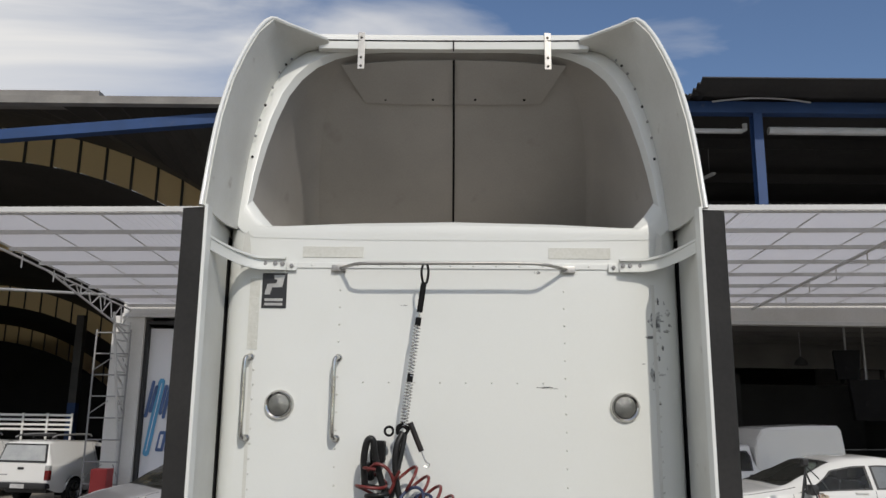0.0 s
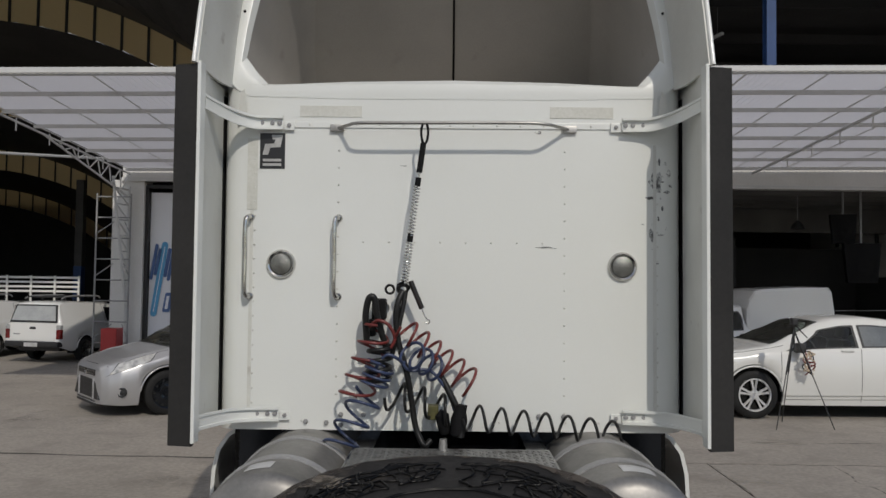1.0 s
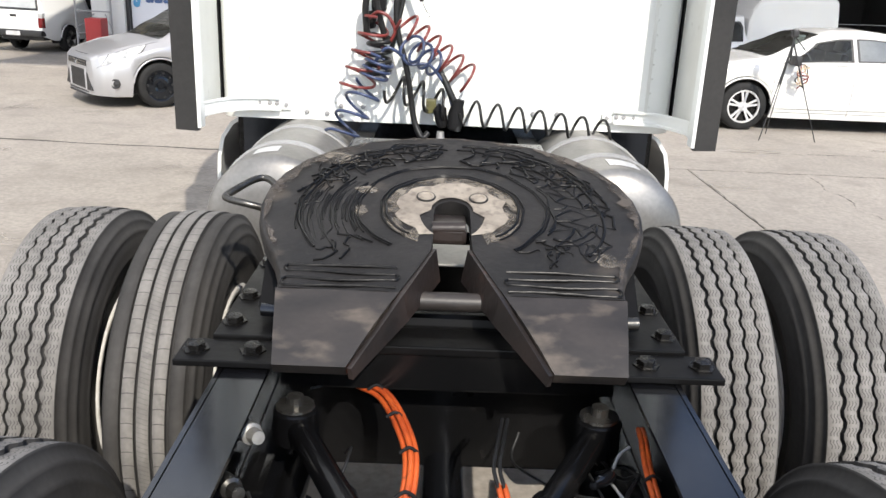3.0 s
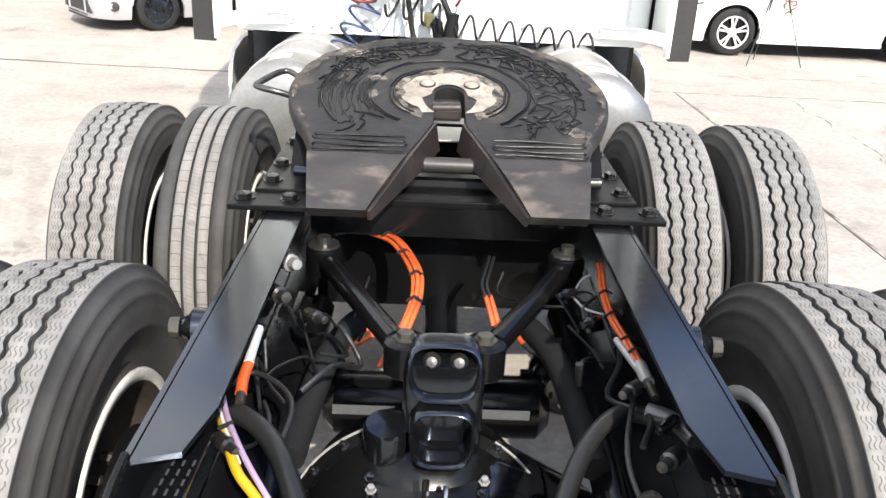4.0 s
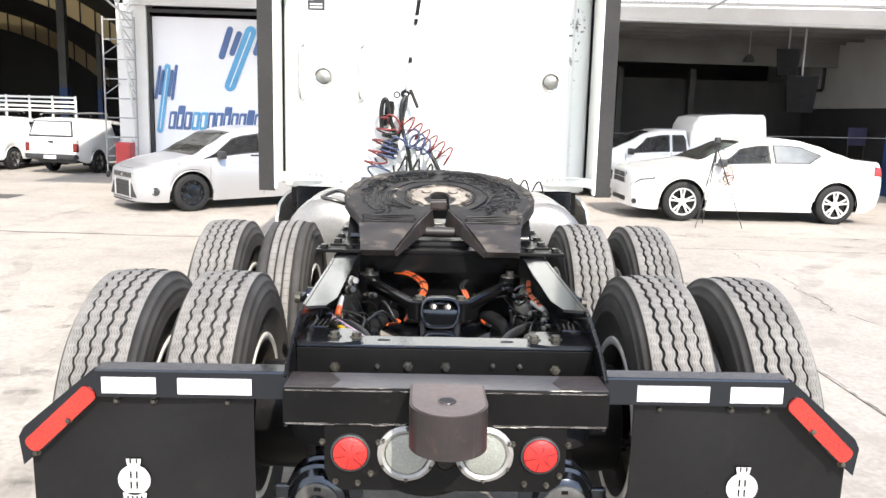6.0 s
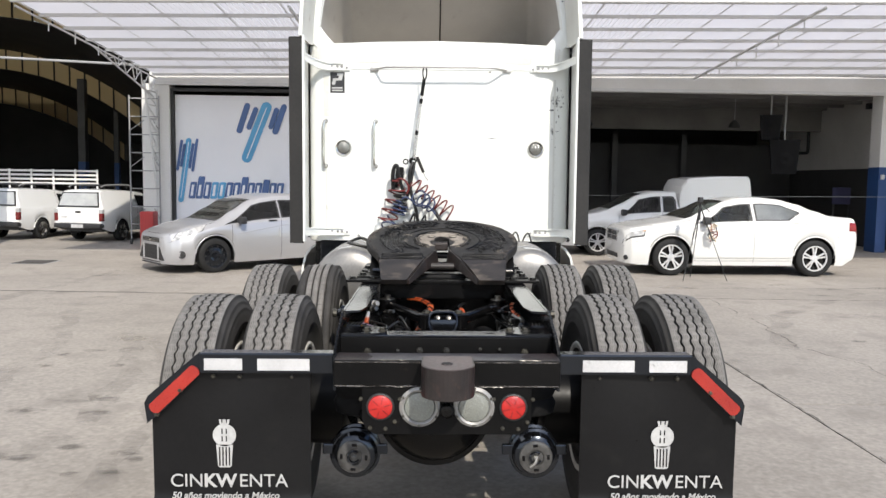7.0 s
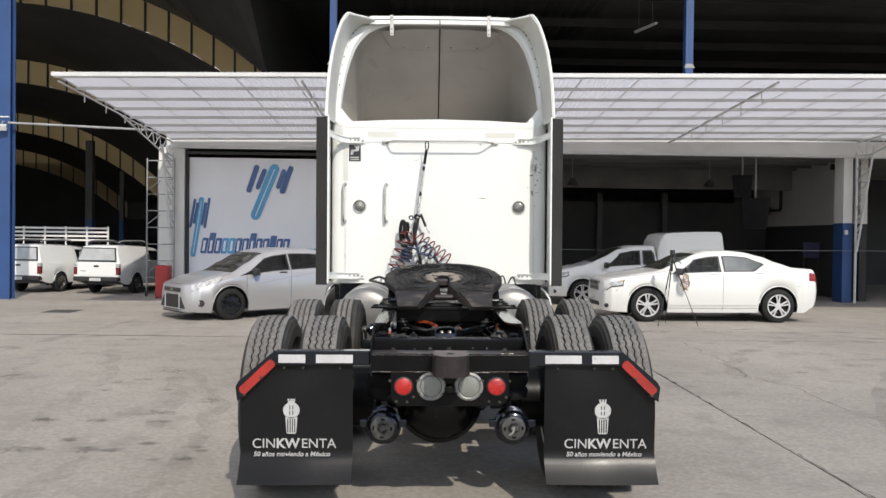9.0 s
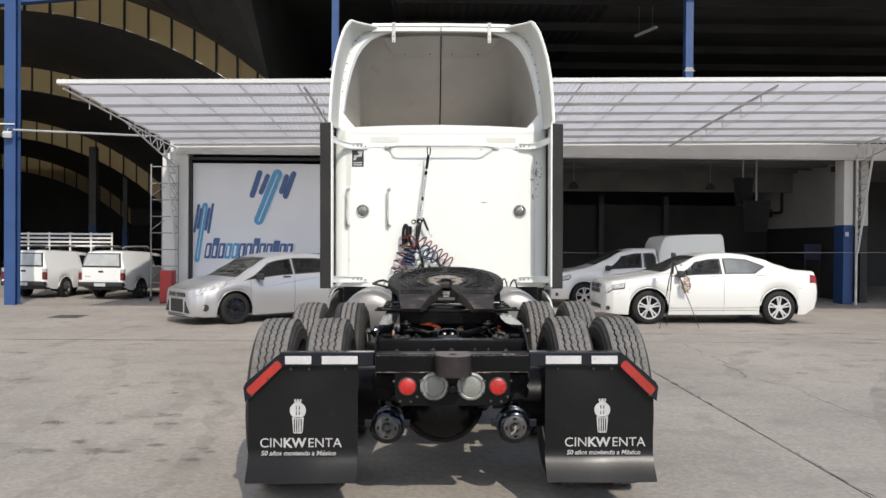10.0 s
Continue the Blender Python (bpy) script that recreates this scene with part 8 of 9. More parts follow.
def hoses():
    Y = 3.93
    # spring hanger with rubber grips
    line("hanger_loop", [(-0.125, 3.922, 2.645), (-0.115, 3.918, 2.60), (-0.122, 3.918, 2.545), (-0.14, 3.918, 2.545), (-0.148, 3.918, 2.60), (-0.135, 3.922, 2.645)], 0.006, RUBBER)
    line("grip", [(-0.136, 3.918, 2.54), (-0.155, 3.92, 2.40)], 0.014, RUBBER, "black rubber grip", n=2)
    line("grip", [(-0.158, 3.921, 2.375), (-0.164, 3.922, 2.335)], 0.014, RUBBER, n=2)
    line("wire", [(-0.155, 3.92, 2.40), (-0.164, 3.922, 2.33)], 0.005, CHROME, n=2)
    coil("spring", (-0.164, 3.922, 2.335), (-0.194, 3.93, 2.10), 0.016, 15, 0.0028, CHROME, "steel spring", per=10)
    line("grip", [(-0.193, 3.93, 2.11), (-0.198, 3.932, 2.07)], 0.014, RUBBER, n=2)
    coil("spring", (-0.197, 3.932, 2.07), (-0.222, 3.945, 1.875), 0.018, 13, 0.0028, CHROME, "steel spring", per=10)
    line("hook", [(-0.225, 3.96, 1.88), (-0.25, 3.955, 1.865), (-0.25, 3.955, 1.835), (-0.22, 3.955, 1.83), (-0.20, 3.955, 1.855), (-0.222, 3.955, 1.872)], 0.007, RUBBER)
    for dx in (-0.065, 0.0):
        line("ring", [(-0.225 + dx + 0.02 * math.cos(a), 3.945, 1.845 + 0.02 * math.sin(a)) for a in [2 * math.pi * i / 10 for i in range(11)]], 0.006, RUBBER, n=2)
    line("grip", [(-0.192, 3.94, 1.885), (-0.165, 3.94, 1.82), (-0.137, 3.94, 1.755)], 0.013, RUSTY, "brown rubber handle", n=3)
    line("wire", [(-0.137, 3.94, 1.755), (-0.125, 3.94, 1.725), (-0.112, 3.94, 1.705), (-0.10, 3.94, 1.70), (-0.105, 3.94, 1.685), (-0.122, 3.94, 1.69)], 0.003, CHROME)
    # gladhand holders
    bm = bmesh.new()
    box(bm, -0.375, -0.31, 3.93, 4.05, 1.70, 1.80, 0.012)
    box(bm, -0.40, -0.36, 3.95, 4.05, 1.62, 1.70, 0.01)
    part("hose_holder", bm, RUBBER, truck, "black hose coupling holder")
    line("hose", [(-0.395, Y, 1.60), (-0.40, Y - 0.02, 1.72), (-0.385, Y - 0.03, 1.80), (-0.36, Y - 0.03, 1.805), (-0.35, Y - 0.02, 1.74), (-0.33, Y - 0.01, 1.66), (-0.30, Y, 1.56)], 0.016, BLACK_HOSE, "grey-black air hose")
    line("hose", [(-0.225, Y, 1.84), (-0.25, Y - 0.02, 1.78), (-0.255, Y - 0.02, 1.68), (-0.24, Y - 0.02, 1.58), (-0.205, Y - 0.02, 1.46), (-0.18, Y - 0.01, 1.32), (-0.16, Y, 1.20), (-0.12, Y - 0.02, 1.12), (-0.09, Y, 1.14)], 0.0145, BLACK_HOSE, "grey-black air hose")
    line("hose", [(-0.215, Y, 1.83), (-0.23, Y - 0.01, 1.74), (-0.26, Y - 0.02, 1.60), (-0.28, Y, 1.52)], 0.012, BLACK_HOSE)
    # red pair
    coil("coil_hose", (-0.235, Y - 0.02, 1.675), (0.10, Y + 0.02, 1.40), 0.055, 6.2, 0.0074, RED_HOSE, "red coiled air hose", per=18, grow=0.25)
    coil("coil_hose", (-0.34, Y, 1.68), (-0.45, Y + 0.02, 1.32), 0.062, 4.5, 0.0074, RED_HOSE, "red coiled air hose", per=18, grow=0.35)
    line("hose", [(-0.38, Y - 0.02, 1.67), (-0.34, Y - 0.05, 1.70), (-0.29, Y - 0.05, 1.68), (-0.26, Y - 0.04, 1.62), (-0.28, Y - 0.03, 1.57)], 0.008, RED_HOSE)
    # blue pair
    coil("coil_hose", (-0.195, Y - 0.10, 1.565), (-0.055, Y + 0.03, 1.46), 0.058, 3.4, 0.0075, BLUE_HOSE, "blue coiled air hose", per=18, phase=1.0)
    coil("coil_hose", (-0.32, Y - 0.02, 1.50), (-0.36, Y - 0.02, 1.40), 0.065, 3.2, 0.0076, BLUE_HOSE, "blue coiled air hose", per=18)
    coil("coil_hose", (-0.38, Y, 1.36), (-0.54, Y - 0.12, 1.06), 0.075, 3.6, 0.0076, BLUE_HOSE, "blue coiled air hose", per=18, phase=2.0)
    line("hose", [(-0.36, Y - 0.03, 1.46), (-0.30, Y - 0.06, 1.54), (-0.24, Y - 0.05, 1.52), (-0.19, Y - 0.04, 1.47), (-0.10, Y - 0.03, 1.47), (-0.04, Y - 0.02, 1.41), (0.0, Y, 1.34), (0.03, Y, 1.25)], 0.008, BLUE_HOSE)
    # black coils
    coil("coil_hose", (-0.33, Y, 1.60), (-0.34, Y, 1.40), 0.055, 4.2, 0.011, BLACK_HOSE, "black coiled cable", per=16, phase=1.4)
    coil("coil_hose", (-0.30, Y + 0.02, 1.34), (0.0, Y, 1.27), 0.065, 3.2, 0.0078, BLACK_HOSE, "black coiled cable", per=18, sag=-0.02)
    coil("coil_hose", (0.06, Y, 1.25), (0.80, Y - 0.02, 1.185), 0.060, 7.15, 0.0075, BLACK_HOSE, "black coiled cable", per=20, grow=-0.15)
    line("hose", [(-0.05, Y, 1.45), (0.0, Y - 0.02, 1.36), (0.045, Y - 0.03, 1.26), (0.05, Y - 0.04, 1.16)], 0.016, BLACK_HOSE)
    # plugs at the foot
    bm = bmesh.new()
    lathe(bm, [(0, 0.02), (0.01, 0.035), (0.08, 0.04), (0.12, 0.03), (0.15, 0.032), (0.155, 0)], (0.035, Y - 0.02, 1.16), (0.1, 0, 1), 14)
    lathe(bm, [(0, 0.02), (0.02, 0.03), (0.09, 0.033), (0.12, 0.0)], (-0.02, Y, 1.17), (-0.2, 0, 1), 14)
    part("hose_plug", bm, RUBBER, truck, "black hose plugs", smooth=40)
    bm = bmesh.new()
    box(bm, -0.105, -0.055, Y + 0.02, Y + 0.07, 1.23, 1.30, 0.006)
    part("valve_body", bm, OLIVE, truck, "dirty olive brass valve body")
    bm = bmesh.new()
    cyl(bm, (-0.03, 3.76, 1.113), (-0.03, 3.76, 1.18), 0.022, 0.016, 12)
    part("stub", bm, ALU, truck)
    for x, z in ((-0.53, 1.235), (-0.42, 1.235), (-0.53, 1.185), (-0.42, 1.185), (0.43, 1.235), (0.55, 1.235), (-0.7, 1.20), (-0.6, 1.195)):
        bolt(truck, (x, WALL_Y - 0.001, z), 0.009, (0, -1, 0), STEEL_GREY)


hoses()


# ---- vehicles ----
def lerp_list(tab, p):
    if p <= tab[0][0]:
        return tab[0][1]
    for (a, u), (b, v) in zip(tab, tab[1:]):
        if p <= b:
            t = (p - a) / (b - a)
            return u + (v - u) * (t * t * (3 - 2 * t) * 0.4 + t * 0.6)
    return tab[-1][1]


DARK_RED = mat("dark_red_lens", (0.16, 0.012, 0.012), (0.10, 0.009, 0.009), rough=0.25, big=10, coat=0.3, bump=0)
WHEEL_SILVER = mat("silver_wheel_paint", (0.62, 0.62, 0.62), (0.56, 0.56, 0.56), rough=0.3, metal=0.35, big=8, bump=0, coat=0.4)


class Body:
    """A car's skin as sections along its length; p runs from the nose to the tail."""

    def __init__(self, length, top, belt, width, roof, wheels, wheel_r, sill=0.22, low=None):
        self.L, self.top, self.belt, self.width, self.roof = length, top, belt, width, roof
        self.wheels, self.r, self.sill, self.low_tab = wheels, wheel_r, sill, low

    def low(self, p):
        z = lerp_list(self.low_tab, p) if self.low_tab else self.sill
        ra = self.r + 0.055
        for q in self.wheels:
            if abs(p - q) < ra:
                z = max(z, self.r + math.sqrt(ra * ra - (p - q) ** 2))
        return z

    def section(self, p):
        w, t, b, r = (lerp_list(q, p) for q in (self.width, self.top, self.belt, self.roof))
        lo = self.low(p)
        b = min(b, t - 0.02)
        lo = min(lo, b - 0.03)
        d = min(0.05, (t - b) * 0.25)
        return [(w * 0.93, lo), (w * 0.985, lo + (b - lo) * 0.22), (w, lo + (b - lo) * 0.55), (w * 0.985, b - 0.02), (w * 0.97, b), (w * r, t - d), (w * r * 0.88, t - d * 0.35), (w * r * 0.5, t - 0.006), (0, t)]

    def at(self, p, u, side, off=0.0):
        """A point on the skin: u counts section points; side -1 or 1; off pushes it outwards."""
        def raw(p, u):
            s = self.section(p)
            k = max(0, min(len(s) - 2, int(u)))
            f = u - k
            y, z = s[k][0] + (s[k + 1][0] - s[k][0]) * f, s[k][1] + (s[k + 1][1] - s[k][1]) * f
            return Vector((self.L / 2 - p, side * y, z))
        q = raw(p, u)
        if off:
            e = 0.02
            a = raw(p + e, u) - raw(p - e, u)
            b = raw(p, u + 0.02) - raw(p, u - 0.02)
            n = a.cross(b)
            n = n.normalized() if n.length > 1e-9 else Vector((0, side, 0))
            if n.y * side < 0 and abs(n.y) > 0.05:
                n = -n
            if n.z < 0 and abs(n.y) <= 0.05:
                n = -n
            q = q + n * off
        return q

    def skin(self, bm, us, openings):
        """The shell in small facets, with the window openings left out of it."""
        n = int(self.L / 0.022)
        ps = sorted({0.008, 0.02} | {round(self.L * i / n, 4) for i in range(n + 1)})
        us = sorted(set(us) | set(range(9)))
        cols = [(-1, u) for u in us] + [(1, u) for u in us[-2::-1]]
        vv = [[bm.verts.new(self.at(p, u, side)) for side, u in cols] for p in ps]
        for i, (p0, p1) in enumerate(zip(ps, ps[1:])):
            for j in range(len(cols) - 1):
                u = (cols[j][1] + cols[j + 1][1]) / 2
                if any(inside((p0 + p1) / 2, u) for inside in openings):
                    continue
                bm.faces.new((vv[i][j], vv[i][j + 1], vv[i + 1][j + 1], vv[i + 1][j]))
        bm.faces.new(vv[0])
        bm.faces.new(vv[-1][::-1])

    def patch(self, bm, p0, p1, u0, u1, side, off, np=8, nu=4, skew=0.0):
        rows = []
        for i in range(np + 1):
            p = p0 + (p1 - p0) * i / np
            rows.append([self.at(p + skew * (j / nu), u0 + (u1 - u0) * j / nu, side, off) for j in range(nu + 1)])
        grid(bm, rows)

    def pane(self, bm, edges, u0, u1, side, off, np=12, nu=6):
        """A pane whose ends slope: edges give (height fraction, front end, rear end)."""
        rows = []
        for j in range(nu + 1):
            f = j / nu
            a, b = lerp_list([(e[0], e[1]) for e in edges], f), lerp_list([(e[0], e[2]) for e in edges], f)
            rows.append([self.at(a + (b - a) * i / np, u0 + (u1 - u0) * f, side, off) for i in range(np + 1)])
        grid(bm, rows)

    def pane_ring(self, bm, inner, outer, side, off, n=12, m=8):
        """The surround of a pane; inner and outer are (edges, u0, u1)."""
        rows = []
        for edges, u0, u1 in (inner, outer):
            la, lb = [(e[0], e[1]) for e in edges], [(e[0], e[2]) for e in edges]
            q = [(lerp_list(la, 0) + (lerp_list(lb, 0) - lerp_list(la, 0)) * i / n, 0) for i in range(n)]
            q += [(lerp_list(lb, j / m), j / m) for j in range(m)]
            q += [(lerp_list(lb, 1) + (lerp_list(la, 1) - lerp_list(lb, 1)) * i / n, 1) for i in range(n)]
            q += [(lerp_list(la, 1 - j / m), 1 - j / m) for j in range(m + 1)]
            rows.append([self.at(p, u0 + (u1 - u0) * f, side, off) for p, f in q])
        grid(bm, rows)

    def over(self, p, f, off):
        """A point on the roof's cross-section, f from -1 to 1 between its edges."""
        s = self.section(p)
        y = abs(f) * s[5][0]
        z = s[8][1]
        for (y0, z0), (y1, z1) in zip(s[5:], s[6:]):
            if y1 <= y <= y0:
                z = z0 + (z1 - z0) * ((y0 - y) / (y0 - y1 + 1e-9))
        return Vector((self.L / 2 - p, math.copysign(y, f), z + off))

    def screen(self, bm, p0, p1, reach, off=0.005, n=10):
        """Windscreen or rear glass over the top between p0 and p1."""
        grid(bm, [[self.over(p0 + (p1 - p0) * i / n, k / 8 * reach, off) for k in range(-8, 9)] for i in range(n + 1)])

    def screen_ring(self, bm, p0, p1, reach, wide, off=0.004, n=10):
        rows = []
        for a, b, r in ((p0 + 0.005, p1 - 0.005, reach - 0.004), (p0 - wide, p1 + wide, reach + wide * 1.1)):
            q = [(a, -r + 2 * r * i / n) for i in range(n)] + [(a + (b - a) * i / n, r) for i in range(n)]
            q += [(b, r - 2 * r * i / n) for i in range(n)] + [(b + (a - b) * i / n, -r) for i in range(n + 1)]
            rows.append([self.over(p, f, off) for p, f in q])
        grid(bm, rows)


def car_wheel(parent, x, y, r, style, width=0.2):
    wh = empty("wheel", (x, y, r))
    wh.parent = parent
    s = 1 if y > 0 else -1
    bm = bmesh.new()
    h = width / 2
    lathe(bm, [(-h, r * 0.68), (-h * 1.02, r * 0.8), (-h * 0.95, r * 0.93), (-h * 0.75, r * 0.99), (0, r), (h * 0.75, r * 0.99), (h * 0.95, r * 0.93), (h * 1.02, r * 0.8), (h, r * 0.68)], (0, 0, 0), (0, 1, 0), 36, base=False)
    part("tyre", bm, CAR_TYRE, wh, smooth=40)
    bm = bmesh.new()
    rr = r * 0.70
    if style == "steel":
        lathe(bm, [(h + 0.002, rr), (h - 0.004, rr * 0.94), (h - 0.035, rr * 0.9), (h - 0.04, rr * 0.72), (h - 0.02, rr * 0.45), (h - 0.03, rr * 0.25), (h - 0.012, rr * 0.2), (h - 0.01, 0)], (0, 0, 0), (0, s, 0), 30, base=False)
        part("rim", bm, BLACK, wh, smooth=30)
        for k in range(10):
            a = 2 * math.pi * k / 10
            b2 = bmesh.new()
            lathe(b2, [(0, 0.02), (0.002, 0.02), (0.002, 0)], (rr * 0.8 * math.cos(a), s * (h - 0.036), rr * 0.8 * math.sin(a)), (0, s, 0), 10)
            part("vent_hole", b2, GROOVE, wh)
    else:
        lathe(bm, [(h + 0.004, rr), (h - 0.004, rr * 0.93), (h - 0.06, rr * 0.86), (h - 0.075, 0.0)], (0, 0, 0), (0, s, 0), 30, base=False)
        part("rim", bm, BLACK_DULL if style != "hub" else ALU, wh, smooth=30)
        b2 = bmesh.new()
        lathe(b2, [(h + 0.003, rr * 0.99), (h + 0.003, rr * 0.9), (h - 0.02, rr * 0.88)], (0, 0, 0), (0, s, 0), 30, base=False)
        lathe(b2, [(h - 0.03, rr * 0.3), (h - 0.012, rr * 0.26), (h - 0.008, rr * 0.12), (h - 0.01, 0)], (0, 0, 0), (0, s, 0), 16)
        for k in range(5):
            for d in (-0.17, 0.17):
                a = 2 * math.pi * k / 5 + d + 0.3
                w0, w1 = rr * 0.055, rr * 0.07
                u, v = Vector((math.cos(a), 0, math.sin(a))), Vector((-math.sin(a), 0, math.cos(a)))
                q = [u * rr * 0.22 - v * w0, u * rr * 0.22 + v * w0, u * rr * 0.92 + v * w1, u * rr * 0.92 - v * w1]
                f0 = [b2.verts.new(p + Vector((0, s * (h - 0.012), 0))) for p in q]
                f1 = [b2.verts.new(p + Vector((0, s * (h - 0.035), 0))) for p in q]
                b2.faces.new(f0)
                for i in range(4):
                    j = (i + 1) % 4
                    b2.faces.new((f0[i], f1[i], f1[j], f0[j]))
        part("spokes", b2, WHEEL_SILVER if style != "hub" else CHROME, wh, "silver alloy spokes")
    return wh


def car_common(t, B, paint, style, glass_spans, screens, seams, handles, mirror_p, wheel_y, side_u=(4.12, 4.80)):
    u0, u1 = side_u
    holes = []
    for edges, mt in glass_spans:
        la, lb = [(e[0], e[1]) for e in edges], [(e[0], e[2]) for e in edges]
        holes.append(lambda p, u, la=la, lb=lb: u0 - 0.02 < u < u1 + 0.01 and lerp_list(la, (u - u0) / (u1 - u0)) - 0.014 < p < lerp_list(lb, (u - u0) / (u1 - u0)) + 0.014)
    for p0, p1, mt, nm in screens:
        holes.append(lambda p, u, p0=p0, p1=p1: u > 6.0 and p0 - 0.012 < p < p1 + 0.012)
    bm = bmesh.new()
    B.skin(bm, [u0 - 0.02 + (u1 - u0 + 0.03) * i / 18 for i in range(19)], holes)
    body = part("body", bm, paint, t, smooth=38)
    # dark floor pan, and the cabin's dark door cards, seats and dashboard
    bm = bmesh.new()
    box(bm, -B.L / 2 + 0.25, B.L / 2 - 0.25, -wheel_y + 0.12, wheel_y - 0.12, B.sill, B.sill + 0.5)
    part("underbody", bm, TRIM, t)
    front, rear = screens[0][0], glass_spans[-1][0][0][2]
    belt = lerp_list(B.belt, (front + rear) / 2)
    wide = lerp_list(B.width, (front + rear) / 2) * 0.9
    bm = bmesh.new()
    box(bm, B.L / 2 - rear, B.L / 2 - front - 0.5, -wide, wide, B.sill + 0.5, belt - 0.10, 0.03)
    part("cabin_floor", bm, CABIN, t)
    bm = bmesh.new()
    dash = lerp_list(B.belt, front + 0.3)
    box(bm, B.L / 2 - front - 0.62, B.L / 2 - front - 0.16, -wide, wide, dash - 0.14, dash + 0.0, 0.04)
    part("dashboard", bm, CABIN, t, smooth=40)
    bm = bmesh.new()
    wheel_at = Vector((B.L / 2 - front - 0.72, 0.36, dash + 0.02))
    ring = [wheel_at + Vector((0.08 * math.sin(a), 0.18 * math.cos(a), 0.17 * math.sin(a))) for a in [2 * math.pi * i / 20 for i in range(21)]]
    tube(bm, ring, 0.014, 6, caps=False)
    part("steering_wheel", bm, CABIN, t, smooth=60)
    for px in ((mirror_p + 0.78, mirror_p + 1.62) if rear - mirror_p > 1.4 else (mirror_p + 0.72,)):
        for y in (-0.36, 0.36):
            bm = bmesh.new()
            lean = pose(B.L / 2 - px, y, belt - 0.3, 0, -14, 0)
            box(bm, -0.07, 0.07, -0.25, 0.25, 0, 0.44, 0.05, lean)
            seat = part("seat_back", bm, CABIN, t, smooth=40)
            bm = bmesh.new()
            box(bm, -0.05, 0.05, -0.13, 0.13, 0.46, 0.62, 0.04, lean)
            part("headrest", bm, CABIN, seat, smooth=40)
    for p in B.wheels:
        for s in (-1, 1):
            bm = bmesh.new()
            ra = B.r + 0.056
            arc = [(B.L / 2 - p + ra * math.cos(a), B.r + ra * math.sin(a)) for a in [math.pi * (i / 16 * 1.16 - 0.08) for i in range(17)]]
            grid(bm, [[(x, s * (wheel_y + 0.085), max(z, 0.2)) for x, z in arc], [(x, s * (wheel_y - 0.22), max(z, 0.2)) for x, z in arc]])
            part("wheel_arch", bm, RUBBER, t, smooth=50)
    for edges, mt in glass_spans:
        grown = [(f, a - 0.035, b + 0.035) for f, a, b in edges]
        for s in (-1, 1):
            bm = bmesh.new()
            B.pane_ring(bm, (edges, u0, u1 - 0.02), (grown, u0 - 0.05, u1 + 0.03), s, 0.004)
            fr = part("window_frame", bm, TRIM, t, "black window surround", smooth=50)
            bm = bmesh.new()
            B.pane(bm, [(f, a - 0.01, b + 0.01) for f, a, b in edges], u0 - 0.015, u1, s, 0.002)
            part("side_window", bm, mt, fr, smooth=50)
    # rolled lips round the wheel openings
    for p in B.wheels:
        for s in (-1, 1):
            ra = B.r + 0.062
            pts = []
            for i in range(19):
                a = math.pi * (0.04 + 0.92 * i / 18)
                q = p - ra * math.cos(a)
                pts.append((B.L / 2 - q, s * (lerp_list(B.width, q) * 0.982 + 0.004), B.r + ra * math.sin(a)))
            bm = bmesh.new()
            tube(bm, pts, 0.013, 8)
            part("arch_lip", bm, paint, t, smooth=60)
    for p0, p1, mt, nm in screens:
        bm = bmesh.new()
        B.screen(bm, p0, p1, 0.89)
        part(nm, bm, mt, t, smooth=50)
        bm = bmesh.new()
        B.screen_ring(bm, p0, p1, 0.865, 0.022)
        part("screen_seal", bm, TRIM, t, smooth=50)
    for p, u0, u1 in seams:
        for s in (-1, 1):
            bm = bmesh.new()
            tube(bm, [B.at(p, u0 + (u1 - u0) * i / 10, s, 0.0005) for i in range(11)], 0.004, 4)
            part("door_seam", bm, TRIM, t)
    for p in handles:
        for s in (-1, 1):
            q = B.at(p, 3.45, s, 0.012)
            bm = bmesh.new()
            box(bm, q.x - 0.09, q.x + 0.09, q.y - 0.014, q.y + 0.014, q.z - 0.014, q.z + 0.014, 0.01)
            part("door_handle", bm, paint if paint is not CAR_SILVER else TRIM, t)
    for s in (-1, 1):
        q = B.at(mirror_p, 4.05, s, 0.0)
        bm = bmesh.new()
        box(bm, q.x - 0.05, q.x + 0.07, q.y + (0.02 if s > 0 else -0.2), q.y + (0.2 if s > 0 else -0.02), q.z - 0.02, q.z + 0.12, 0.035)
        part("mirror", bm, TRIM if style != "alloy" else TRIM, t, smooth=40)
    for p in B.wheels:
        for s in (-1, 1):
            car_wheel(t, B.L / 2 - p, s * wheel_y, B.r, style)
    return body


